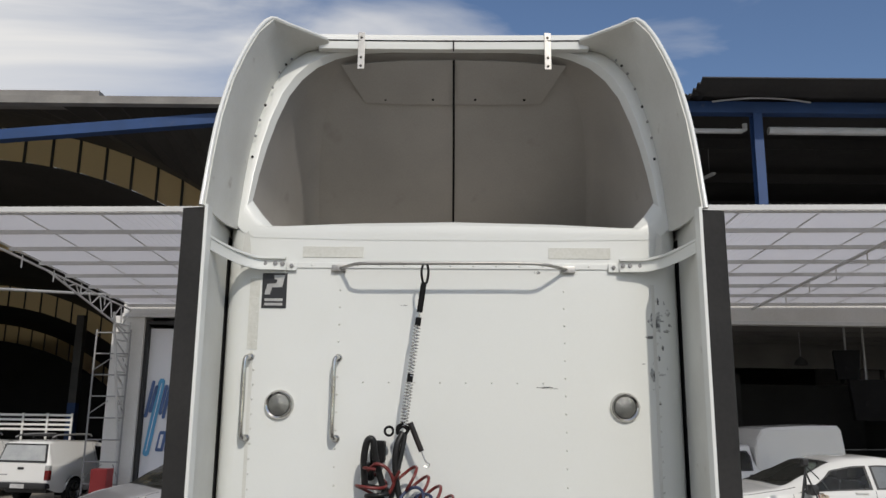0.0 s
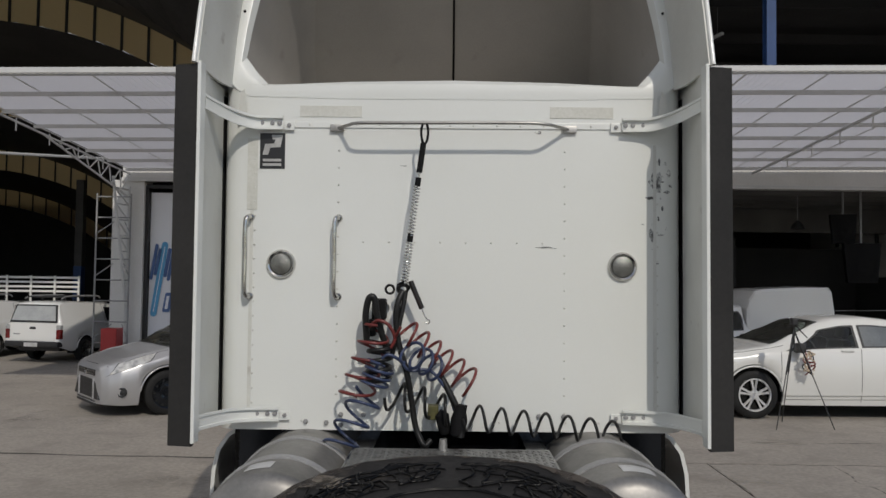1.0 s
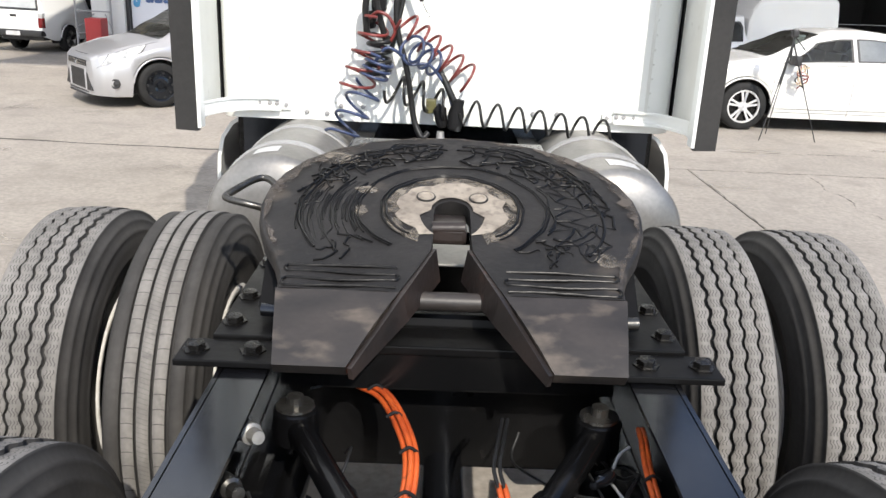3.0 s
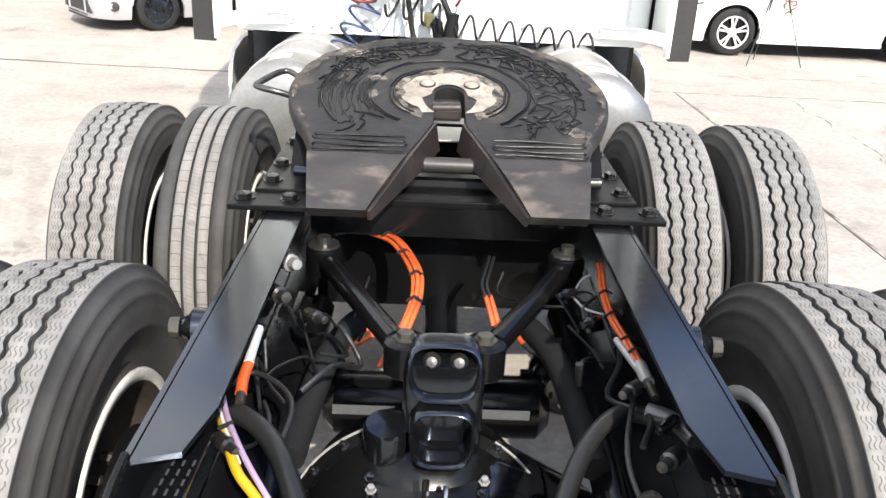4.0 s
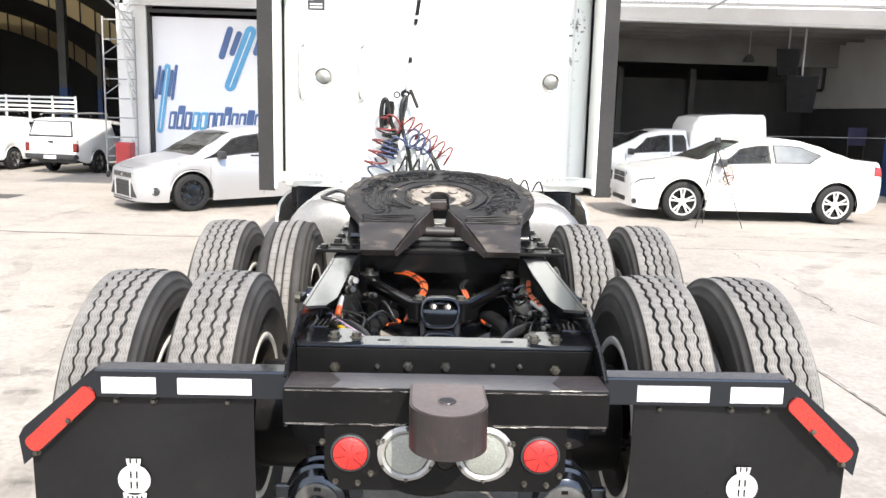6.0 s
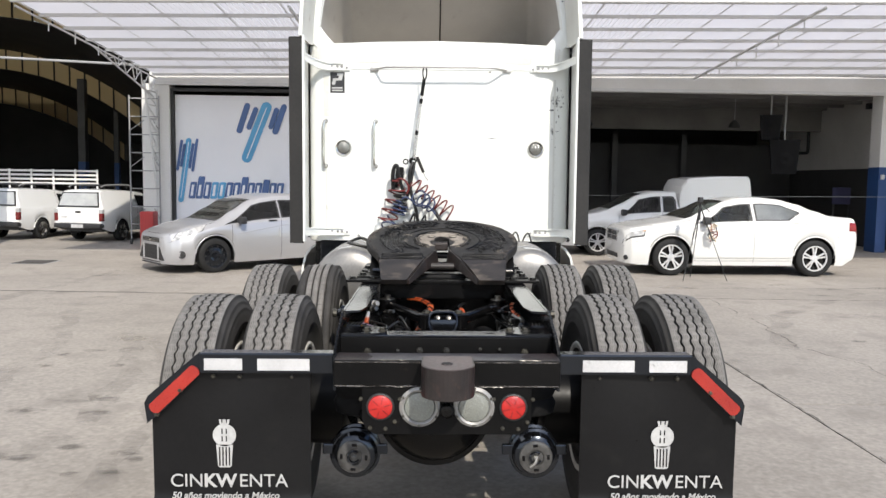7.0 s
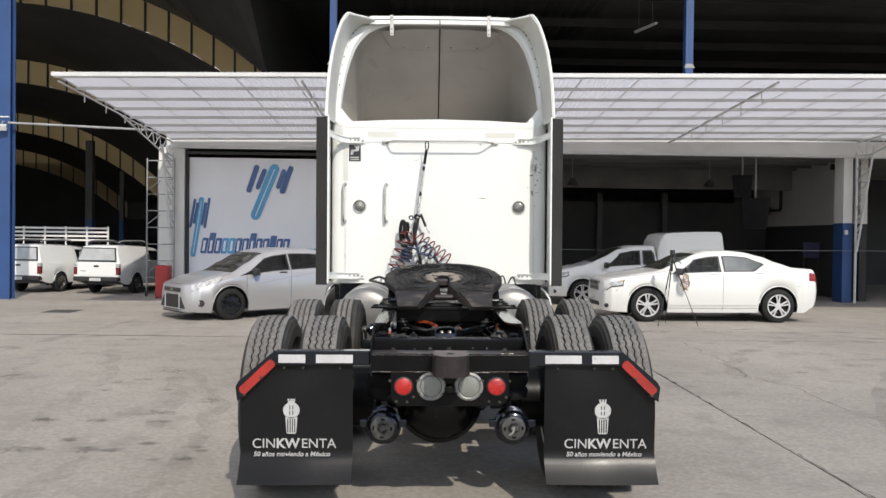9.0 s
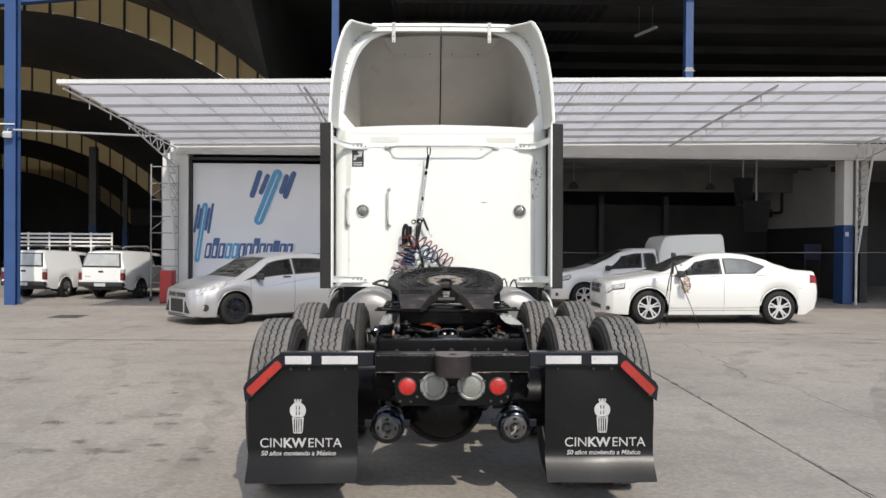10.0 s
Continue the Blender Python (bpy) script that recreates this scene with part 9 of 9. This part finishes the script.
def front_bits(t, B, p_lamp, u_lamp, grille, lower, fog, badge=True):
    for s in (-1, 1):
        bm = bmesh.new()
        B.patch(bm, p_lamp[0], p_lamp[1], u_lamp[0], u_lamp[1], s, 0.008, 8, 4, skew=p_lamp[2] if len(p_lamp) > 2 else 0)
        part("headlamp", bm, HEADLAMP, t, "clear headlamp", smooth=50)
        bm = bmesh.new()
        B.patch(bm, p_lamp[0] - 0.012, p_lamp[1] + 0.014, u_lamp[0] - 0.10, u_lamp[1] + 0.05, s, 0.004, 8, 4, skew=p_lamp[2] if len(p_lamp) > 2 else 0)
        part("lamp_bezel", bm, TRIM, t, smooth=50)
        bm = bmesh.new()
        p, u, r = fog
        q = B.at(p, u, s, 0.002)
        lathe(bm, [(-0.02, r), (0.012, r), (0.016, r * 0.8), (0.004, r * 0.55), (0.012, r * 0.3), (0.012, 0)], q, (1, 0.9 * s, 0), 16)
        part("fog_lamp", bm, TRIM, t, smooth=40)
    for y, z0, z1, mt in (grille, lower):
        bm = bmesh.new()
        n = 6
        h = (z1 - z0)
        box(bm, B.L / 2 - 0.06, B.L / 2 + 0.004, -y, y, z0, z1, 0.012)
        g = part("grille", bm, TRIM, t, "black grille")
        for i in range(3):
            b2 = bmesh.new()
            z = z0 + h * (i + 1) / 4
            box(b2, B.L / 2 + 0.002, B.L / 2 + 0.010, -y * 0.95, y * 0.95, z - 0.006, z + 0.006)
            part("slat", b2, mt, g)


def white_sedan():
    t = tagged(empty("car", (5.65, 12.55, 0), 181.5), "ivory white four-door sedan with silver five-spoke wheels, parked", "car")
    B = Body(4.42,
             [(0, 0.72), (0.04, 0.83), (0.15, 0.88), (0.6, 0.955), (1.05, 1.02), (1.22, 1.07), (1.5, 1.205), (1.92, 1.385), (2.2, 1.445), (2.6, 1.46), (2.95, 1.43), (3.3, 1.345), (3.62, 1.225), (3.92, 1.12), (4.15, 1.105), (4.34, 1.095), (4.40, 1.03), (4.42, 0.92)],
             [(0, 0.64), (0.15, 0.79), (0.6, 0.87), (1.1, 0.945), (1.9, 0.975), (2.9, 1.00), (3.6, 1.03), (3.95, 1.05), (4.32, 1.0), (4.42, 0.84)],
             [(0, 0.60), (0.04, 0.72), (0.16, 0.82), (0.42, 0.88), (0.9, 0.905), (3.5, 0.91), (4.10, 0.885), (4.34, 0.82), (4.42, 0.72)],
             [(0, 0.93), (1.0, 0.88), (1.25, 0.84), (1.95, 0.71), (3.0, 0.70), (3.5, 0.74), (3.9, 0.84), (4.42, 0.88)],
             (0.865, 3.55), 0.34, 0.20, [(0, 0.22), (0.3, 0.19), (4.1, 0.2), (4.3, 0.3), (4.42, 0.42)])
    car_common(t, B, CAR_IVORY, "alloy", (([(0, 1.36, 2.34), (1, 1.88, 2.34)], CLEAR_GLASS), ([(0, 2.46, 3.02), (0.30, 2.46, 3.14), (0.62, 2.46, 3.26), (0.72, 2.46, 3.24), (1, 2.46, 2.90)], GREY_GLASS)), ((1.18, 1.90, SCREEN_GLASS, "windscreen"), (3.16, 3.76, SMOKE_GLASS, "rear_window")),
               ((1.25, 0.8, 3.9), (2.40, 0.3, 4.05), (3.36, 2.6, 4.05)), (2.20, 3.16), 1.48, 0.80)
    front_bits(t, B, (0.03, 0.36, 0.05), (2.75, 4.0), (0.36, 0.60, 0.79, TRIM), (0.40, 0.28, 0.37, TRIM), (0.07, 0.95, 0.045))
    # chrome surround and cross bars of the grille
    bm = bmesh.new()
    x = B.L / 2 + 0.006
    for q in ((-0.37, 0.37, 0.785, 0.80), (-0.34, 0.34, 0.595, 0.61), (-0.012, 0.012, 0.61, 0.785), (-0.35, 0.35, 0.69, 0.705)):
        box(bm, x - 0.004, x + 0.012, *q, 0.003)
    for sg in (-1, 1):
        box(bm, x - 0.004, x + 0.012, sg * 0.36 - 0.01, sg * 0.36 + 0.01, 0.60, 0.79, 0.003)
    part("grille_trim", bm, CHROME, t, "chrome grille surround with a cross")
    for s in (-1, 1):
        bm = bmesh.new()
        B.patch(bm, 0.33, 0.375, 3.0, 3.85, s, 0.010, 3, 3, skew=0.04)
        part("turn_lamp", bm, AMBER, t, "pale amber corner lamp", smooth=50)
    for s in (-1, 1):
        bm = bmesh.new()
        B.patch(bm, 4.19, 4.40, 2.55, 3.85, s, 0.008, 6, 4)
        part("tail_lamp", bm, TAIL_RED, t, "red tail lamp", smooth=50)
        bm = bmesh.new()
        B.patch(bm, 1.30, 3.12, 0.85, 1.10, s, 0.012, 10, 2)
        part("side_moulding", bm, CAR_IVORY, t, smooth=50)
        for pts in ([(1.30, 0.82), (2.2, 0.82), (3.12, 0.82)], [(1.30, 0.50), (2.2, 0.50), (3.12, 0.50)], [(0.03, 2.36), (0.22, 2.34), (0.50, 2.30)], [(3.96, 2.2), (4.18, 2.2), (4.39, 2.2)]):
            bm = bmesh.new()
            tube(bm, [B.at(p, u, s, 0.001) for p, u in pts], 0.0035, 4)
            part("panel_gap", bm, TRIM, t)
        bm = bmesh.new()
        B.patch(bm, 1.27, 3.14, 0.02, 0.30, s, 0.010, 10, 2)
        part("sill_cover", bm, CAR_IVORY, t, smooth=50)
        bm = bmesh.new()
        tube(bm, [B.at(0.42 + 0.9 * i / 12, 4.9 - 0.2 * i / 12, s, 0.001) for i in range(13)], 0.004, 4)
        part("hood_gap", bm, TRIM, t)
    return t


white_sedan()


def silver_hatchback():
    t = tagged(empty("car", (-3.48, 12.62, 0), 180 + 40), "silver compact hatchback with black steel wheels, parked", "car")
    t.scale = (0.94, 0.94, 0.94)
    B = Body(4.34,
             [(0, 0.66), (0.03, 0.72), (0.12, 0.77), (0.3, 0.825), (0.6, 0.90), (0.9, 0.955), (1.0, 0.985), (1.3, 1.165), (1.68, 1.365), (1.95, 1.44), (2.3, 1.485), (2.8, 1.48), (3.4, 1.42), (3.8, 1.33), (4.1, 1.12), (4.28, 1.0), (4.34, 0.8)],
             [(0, 0.56), (0.12, 0.62), (0.3, 0.69), (0.6, 0.79), (0.9, 0.865), (1.2, 0.905), (2.0, 0.965), (3.0, 1.01), (4.0, 1.02), (4.34, 0.74)],
             [(0, 0.50), (0.03, 0.63), (0.1, 0.73), (0.25, 0.82), (0.5, 0.88), (1.0, 0.905), (3.4, 0.91), (4.1, 0.85), (4.34, 0.74)],
             [(0, 0.90), (0.3, 0.88), (0.8, 0.85), (1.0, 0.83), (1.75, 0.72), (3.3, 0.69), (3.9, 0.72), (4.34, 0.84)],
             (0.88, 3.53), 0.325, 0.19, [(0, 0.19), (0.3, 0.17), (4.0, 0.2), (4.34, 0.36)])
    car_common(t, B, CAR_SILVER, "steel", (([(0, 1.10, 2.22), (0.55, 1.42, 2.22), (1, 1.74, 2.22)], SMOKE_GLASS), ([(0, 2.32, 3.35), (0.5, 2.32, 3.55), (1, 2.32, 3.35)], SMOKE_GLASS)), ((0.99, 1.72, SCREEN_GLASS, "windscreen"), (3.7, 4.1, CAR_GLASS, "rear_window")),
               ((1.22, 0.8, 3.7), (2.27, 0.3, 4.05), (3.3, 1.8, 4.1)), (2.08, 3.05), 1.40, 0.79)
    front_bits(t, B, (0.07, 0.58, 0.16), (3.55, 4.95), (0.41, 0.572, 0.662, TRIM), (0.33, 0.25, 0.525, TRIM), (0.25, 1.5, 0.07))
    nose = Matrix(((0, 0, 1, B.L / 2 - 0.055), (1, 0, 0, 0), (0, 1, 0, 0), (0, 0, 0, 1)))
    for s in (-1, 1):
        bm = bmesh.new()
        prism(bm, [(s * 0.375, 0.25), (s * 0.58, 0.25), (s * 0.56, 0.29), (s * 0.44, 0.47), (s * 0.375, 0.50)], 0.06, nose)
        part("intake", bm, TRIM, t)
        bm = bmesh.new()
        tube(bm, [(B.L / 2 + 0.004, s * y, z) for y, z in ((0.352, 0.25), (0.352, 0.42), (0.345, 0.54))], 0.016, 6)
        part("fascia_bar", bm, CAR_SILVER, t)
    # two chrome bars across the upper grille, a row of slots in the chin
    for z in (0.60, 0.64):
        bm = bmesh.new()
        box(bm, B.L / 2 + 0.002, B.L / 2 + 0.012, -0.39, 0.39, z - 0.005, z + 0.005, 0.002)
        part("grille_bar", bm, CHROME, t, "chrome grille bar")
    for k in range(-6, 7):
        bm = bmesh.new()
        box(bm, B.L / 2 - 0.04, B.L / 2 + 0.006, k * 0.066 - 0.02, k * 0.066 + 0.02, 0.205, 0.228, 0.004)
        part("chin_slot", bm, TRIM, t)
    for s in (-1, 1):
        bm = bmesh.new()
        tube(bm, [B.at(0.30 + 0.62 * i / 12, 6.1 - 0.5 * i / 12, s, 0.001) for i in range(13)], 0.005, 5)
        part("hood_crease", bm, CAR_SILVER, t, smooth=60)
        bm = bmesh.new()
        tube(bm, [B.at(1.35 + 2.55 * i / 14, 2.45 + 0.75 * i / 14, s, -0.006) for i in range(15)], 0.011, 8)
        part("body_line", bm, CAR_SILVER, t, smooth=60)
        bm = bmesh.new()
        tube(bm, [B.at(0.34 + 0.58 * i / 12, 5.02, s, 0.0005) for i in range(13)], 0.004, 4)
        part("hood_gap", bm, TRIM, t)
    bm = bmesh.new()
    tube(bm, [B.at(0.10, 5.0 + 0.0, -1, 0.001), B.at(0.07, 7.2, -1, 0.001), B.at(0.06, 8.0, 1, 0.001), B.at(0.07, 7.2, 1, 0.001), B.at(0.10, 5.0, 1, 0.001)], 0.004, 4)
    part("hood_gap", bm, TRIM, t)
    bm = bmesh.new()
    box(bm, B.L / 2 - 0.05, B.L / 2 + 0.02, -0.42, 0.42, 0.165, 0.19, 0.008)
    part("chin_spoiler", bm, TRIM, t)
    bm = bmesh.new()
    lathe(bm, [(0, 0.05), (0.006, 0.05), (0.008, 0.04)], (B.L / 2 + 0.011, 0, 0.615), (1, 0, 0), 16)
    part("nose_badge", bm, CHROME, t)
    # small white patch that paints a bright reflex on the door edge
    for s in (-1, 1):
        bm = bmesh.new()
        prism(bm, [(0.0, 0.0), (0.03, 0.02), (0.035, 0.2), (0.012, 0.16)], 0.003, Matrix.Translation((B.L / 2 - 2.24, s * 0.922, 0.62)) @ FACE_BACK)
        part("door_glint", bm, PRINT, t)
    return t


silver_hatchback()


def box_van():
    t = tagged(empty("van", (5.2, 16.3, 0), 180), "small white pickup van with a tall white cargo box, parked", "van")
    B = Body(4.45,
             [(0, 0.66), (0.05, 0.8), (0.25, 0.90), (0.8, 1.0), (1.0, 1.06), (1.3, 1.2), (1.75, 1.43), (2.1, 1.51), (2.62, 1.52), (2.68, 1.2), (2.76, 1.02), (4.4, 1.02), (4.45, 0.9)],
             [(0, 0.6), (0.3, 0.78), (0.9, 0.91), (1.4, 0.95), (2.6, 1.0), (4.4, 0.98), (4.45, 0.8)],
             [(0, 0.62), (0.08, 0.72), (0.25, 0.80), (0.9, 0.835), (4.3, 0.84), (4.45, 0.78)],
             [(0, 0.92), (1.0, 0.86), (1.8, 0.76), (2.62, 0.76), (2.76, 0.95), (4.45, 0.95)],
             (0.80, 3.35), 0.31, 0.22)
    car_common(t, B, CAR_WHITE, "alloy", (([(0, 1.38, 2.22), (1, 1.78, 2.22)], SMOKE_GLASS), ([(0, 2.34, 2.58), (0.7, 2.34, 2.58), (1, 2.34, 2.52)], CLEAR_GLASS)), ((1.08, 1.82, SCREEN_GLASS, "windscreen"),), ((1.28, 0.8, 3.9), (2.28, 0.3, 4.9)), (2.12,), 1.38, 0.74)
    front_bits(t, B, (0.06, 0.45), (2.8, 4.2), (0.30, 0.62, 0.74, TRIM), (0.35, 0.30, 0.42, TRIM), (0.12, 1.15, 0.045))
    bm = bmesh.new()
    rows = []
    for p, z1, ins in ((2.70, 1.45, 0.08), (2.74, 1.62, 0.05), (2.84, 1.78, 0.02), (2.96, 1.82, 0.0), (3.6, 1.86, 0.0), (4.24, 1.87, 0.01), (4.29, 1.83, 0.02), (4.36, 1.30, 0.03)):
        x = B.L / 2 - p
        w = 0.83 - ins
        rows.append([(x, -w, 1.0), (x, -w * 0.98, 1.25), (x, -w * 0.965, z1 - 0.05), (x, -w * 0.90, z1), (x, 0, z1 + 0.02), (x, w * 0.90, z1), (x, w * 0.965, z1 - 0.05), (x, w * 0.98, 1.25), (x, w, 1.0)])
    vv = grid(bm, rows)
    bm.faces.new(vv[0])
    bm.faces.new(vv[-1][::-1])
    part("cargo_box", bm, CAR_WHITE, t, "tall white moulded cargo box", smooth=12)


box_van()


def shell_pickup(x, y, turn, rack=True):
    t = tagged(empty("pickup_truck", (x, y, 0), turn), "white small pickup with a windowed canopy and roof rack", "pickup truck", group="parked pickups")
    t.scale = (0.84, 0.82, 0.86)
    L = 4.3
    B = Body(L,
             [(0, 0.66), (0.1, 0.82), (0.9, 1.02), (1.1, 1.08), (1.8, 1.46), (2.2, 1.50), (2.5, 1.52), (3.6, 1.56), (4.0, 1.55), (4.12, 1.52), (4.18, 1.40), (4.26, 1.05), (4.3, 1.0)],
             [(0, 0.6), (0.9, 0.93), (2.6, 0.97), (4.3, 0.96)],
             [(0, 0.64), (0.2, 0.78), (0.8, 0.82), (4.2, 0.82), (4.3, 0.80)],
             [(0, 0.92), (1.0, 0.86), (1.8, 0.75), (2.5, 0.75), (4.1, 0.76), (4.3, 0.90)],
             (0.78, 3.25), 0.31, 0.30, [(0, 0.25), (3.8, 0.3), (4.3, 0.42)])
    car_common(t, B, CAR_WHITE, "hub", (([(0, 1.42, 2.3), (1, 1.78, 2.3)], CAR_GLASS),), ((1.15, 1.85, CAR_GLASS, "windscreen"),), ((1.35, 0.8, 3.9), (2.4, 0.4, 5.0)), (2.2,), 1.4, 0.73)
    back = -L / 2
    # tail: glass hatch with black frame, tailgate lines, lamps, bumper
    def tail_plate(nm, y0, y1, z0, z1, off, mt, lean=True, lab=""):
        bm = bmesh.new()
        def xx(z):
            return back - off + (max(0, z - 1.0) * 0.28 if lean else 0)
        k = 0.87 if lean else 0.98
        q = [(xx(z0), y0, z0), (xx(z0), y1, z0), (xx(z1), y1 * k, z1), (xx(z1), y0 * k, z1)]
        a = [bm.verts.new(p) for p in q]
        b = [bm.verts.new((p[0] + 0.03, p[1], p[2])) for p in q]
        bm.faces.new(a)
        for i in range(4):
            j = (i + 1) % 4
            bm.faces.new((a[i], b[i], b[j], a[j]))
        return part(nm, bm, mt, t, lab)
    tail_plate("hatch_frame", -0.70, 0.70, 1.03, 1.47, 0.012, TRIM, lab="black hatch frame")
    tail_plate("hatch_glass", -0.655, 0.655, 1.075, 1.435, 0.018, PALE_GLASS, lab="pale hatch window")
    tail_plate("tailgate", -0.66, 0.66, 0.58, 1.0, 0.012, CAR_WHITE, False)
    tail_plate("tailgate_handle", -0.09, 0.09, 0.86, 0.92, 0.02, TRIM, False)
    tail_plate("badge_bar", 0.38, 0.58, 0.72, 0.75, 0.018, STEEL_GREY, False)
    tail_plate("number_plate", -0.2, 0.2, 0.43, 0.53, 0.085, TAPE, False, "blank pale number plate")
    for s in (-1, 1):
        bm = bmesh.new()
        box(bm, back - 0.016, back + 0.1, s * 0.755 - 0.065, s * 0.755 + 0.065, 0.62, 0.86, 0.02)
        part("tail_lamp", bm, DARK_RED, t, "dark red tail lamp")
        bm = bmesh.new()
        box(bm, back - 0.014, back + 0.1, s * 0.755 - 0.065, s * 0.755 + 0.065, 0.864, 0.97, 0.02)
        part("lamp_top", bm, PALE_GLASS, t)
    bm = bmesh.new()
    box(bm, back - 0.075, back + 0.12, -0.80, 0.80, 0.42, 0.56, 0.03)
    part("bumper", bm, TRIM, t, "black rear bumper", smooth=40)
    if rack:
        for xx in (-1.7, -1.1, -0.5):
            bm = bmesh.new()
            tube(bm, [(xx, -0.6, 1.57), (xx, -0.55, 1.66), (xx, 0.55, 1.66), (xx, 0.6, 1.57)], 0.018, 6)
            part("rack_bar", bm, TRIM, t)
        for s in (-1, 1):
            bm = bmesh.new()
            tube(bm, smooth_path([(-1.8, s * 0.55, 1.62), (-1.5, s * 0.55, 1.68), (-0.4, s * 0.55, 1.68), (-0.2, s * 0.55, 1.62)], 4), 0.02, 6)
            part("rack_rail", bm, STEEL_GREY, t)
    return t


shell_pickup(-8.62, 19.15, 79)
shell_pickup(-10.82, 19.4, 79)


# ---- stake-bed truck far in the hall ----
def stake_bed(x, y):
    t = tagged(empty("stake_body", (x, y, 0)), "white slatted stake body of a parked flatbed", "truck body")
    for z in (1.35, 1.5, 1.65, 1.8):
        bm = bmesh.new()
        box(bm, -2.0, 2.0, -0.02, 0.02, z, z + 0.07, 0.004)
        part("slat", bm, CAR_WHITE, t)
    for i in range(6):
        bm = bmesh.new()
        box(bm, -2.0 + i * 0.79, -1.94 + i * 0.79, -0.06, -0.021, 1.0, 1.9, 0.004)
        part("stake", bm, CAR_WHITE, t)
    bm = bmesh.new()
    box(bm, -2.05, 2.05, -0.1, 2.0, 0.85, 1.0, 0.01)
    part("deck", bm, STEEL_GREY, t)
    for xx in (-1.4, 1.4):
        for yy in (0.2, 1.7):
            car_wheel(t, xx, yy, 0.38, "steel")


stake_bed(-14.2, 26.5)


# ---- rolling scaffold, red cabinet, tripod ----
def scaffold():
    t = tagged(empty("scaffold_tower", (-7.5, 17.0, 0)), "tall worn grey rolling scaffold ladder on castors", "scaffold")
    H = 3.65
    for x in (0.0, 0.72):
        for y in (0.0, 0.9):
            bm = bmesh.new()
            tube(bm, [(x, y, 0.14), (x, y, H)], 0.02, 8)
            part("upright", bm, STEEL_GREY, t, smooth=60)
            bm = bmesh.new()
            lathe(bm, [(-0.02, 0.05), (-0.018, 0.07), (0.018, 0.07), (0.02, 0.05), (0.02, 0)], (x, y, 0.07), (1, 0, 0), 14)
            part("castor", bm, TRIM, t)
    z = 0.5
    while z < H:
        for y in (0.0, 0.9):
            bm = bmesh.new()
            tube(bm, [(0, y, z), (0.72, y, z)], 0.014, 6)
            part("rung", bm, STEEL_GREY, t)
        z += 0.44
    for z0 in (0.6, 1.9, 2.8):
        bm = bmesh.new()
        tube(bm, [(0, 0.0, z0), (0.72, 0.9, z0 + 0.8)], 0.012, 6)
        tube(bm, [(0.72, 0.0, z0), (0, 0.9, z0 + 0.8)], 0.012, 6)
        part("brace", bm, STEEL_GREY, t)


scaffold()


def red_cabinet():
    t = tagged(empty("tool_cabinet", (-6.88, 16.5, 0)), "small red steel cabinet beside the canopy leg", "cabinet")
    bm = bmesh.new()
    box(bm, -0.17, 0.15, -0.17, 0.17, 0.02, 0.84, 0.012)
    part("body", bm, RED_PAINT, t)
    bm = bmesh.new()
    box(bm, -0.15, 0.13, -0.18, -0.1705, 0.06, 0.80, 0.003)
    part("door", bm, RED_PAINT, t)
    for x in (-0.14, 0.12):
        for y in (-0.14, 0.14):
            bm = bmesh.new()
            box(bm, x - 0.02, x + 0.02, y - 0.02, y + 0.02, 0, 0.021)
            part("foot", bm, TRIM, t)


red_cabinet()


def tripod():
    t = tagged(empty("tripod", (4.62, 11.0, 0)), "black camera tripod standing on the concrete", "tripod")
    top = Vector((0, 0, 1.30))
    for k, (x, y) in enumerate(((-0.32, -0.2), (0.48, -0.12), (0.0, 0.4))):
        bm = bmesh.new()
        foot = Vector((x, y, 0.0))
        mid = top.lerp(foot, 0.45)
        tube(bm, [top, mid], 0.012, 8)
        tube(bm, [mid, foot], 0.007, 8)
        part("leg", bm, TRIM, t)
    bm = bmesh.new()
    cyl(bm, (0, 0, 1.05), (0, 0, 1.38), 0.012)
    part("centre_column", bm, TRIM, t)
    bm = bmesh.new()
    box(bm, -0.04, 0.04, -0.05, 0.05, 1.36, 1.46, 0.02)
    part("head", bm, TRIM, t)
    bm = bmesh.new()
    tube(bm, [(0, 0, 1.38), (0.14, -0.09, 1.2)], 0.008, 6)
    part("pan_handle", bm, TRIM, t)


tripod()


def strap_bundle():
    t = tagged(empty("strap_bundle", (5.02, 11.54, 0.72)), "tangled tan and dark red cords hung on the car door mirror", "cord")
    rnd = random.Random(8)
    for k in range(7):
        pts = [(0.0 + rnd.uniform(-0.05, 0.05), -0.04, 0.26)]
        for i in range(5):
            pts.append((rnd.uniform(-0.08, 0.10), -0.05 + rnd.uniform(-0.03, 0.0), 0.2 - 0.06 * i + rnd.uniform(-0.04, 0.04)))
        bm = bmesh.new()
        tube(bm, smooth_path(pts, 5), 0.009, 6)
        part("cord", bm, (CORD_TAN, RED_HOSE, CORD_TAN, TRIM, CORD_TAN)[k % 5], t)


strap_bundle()
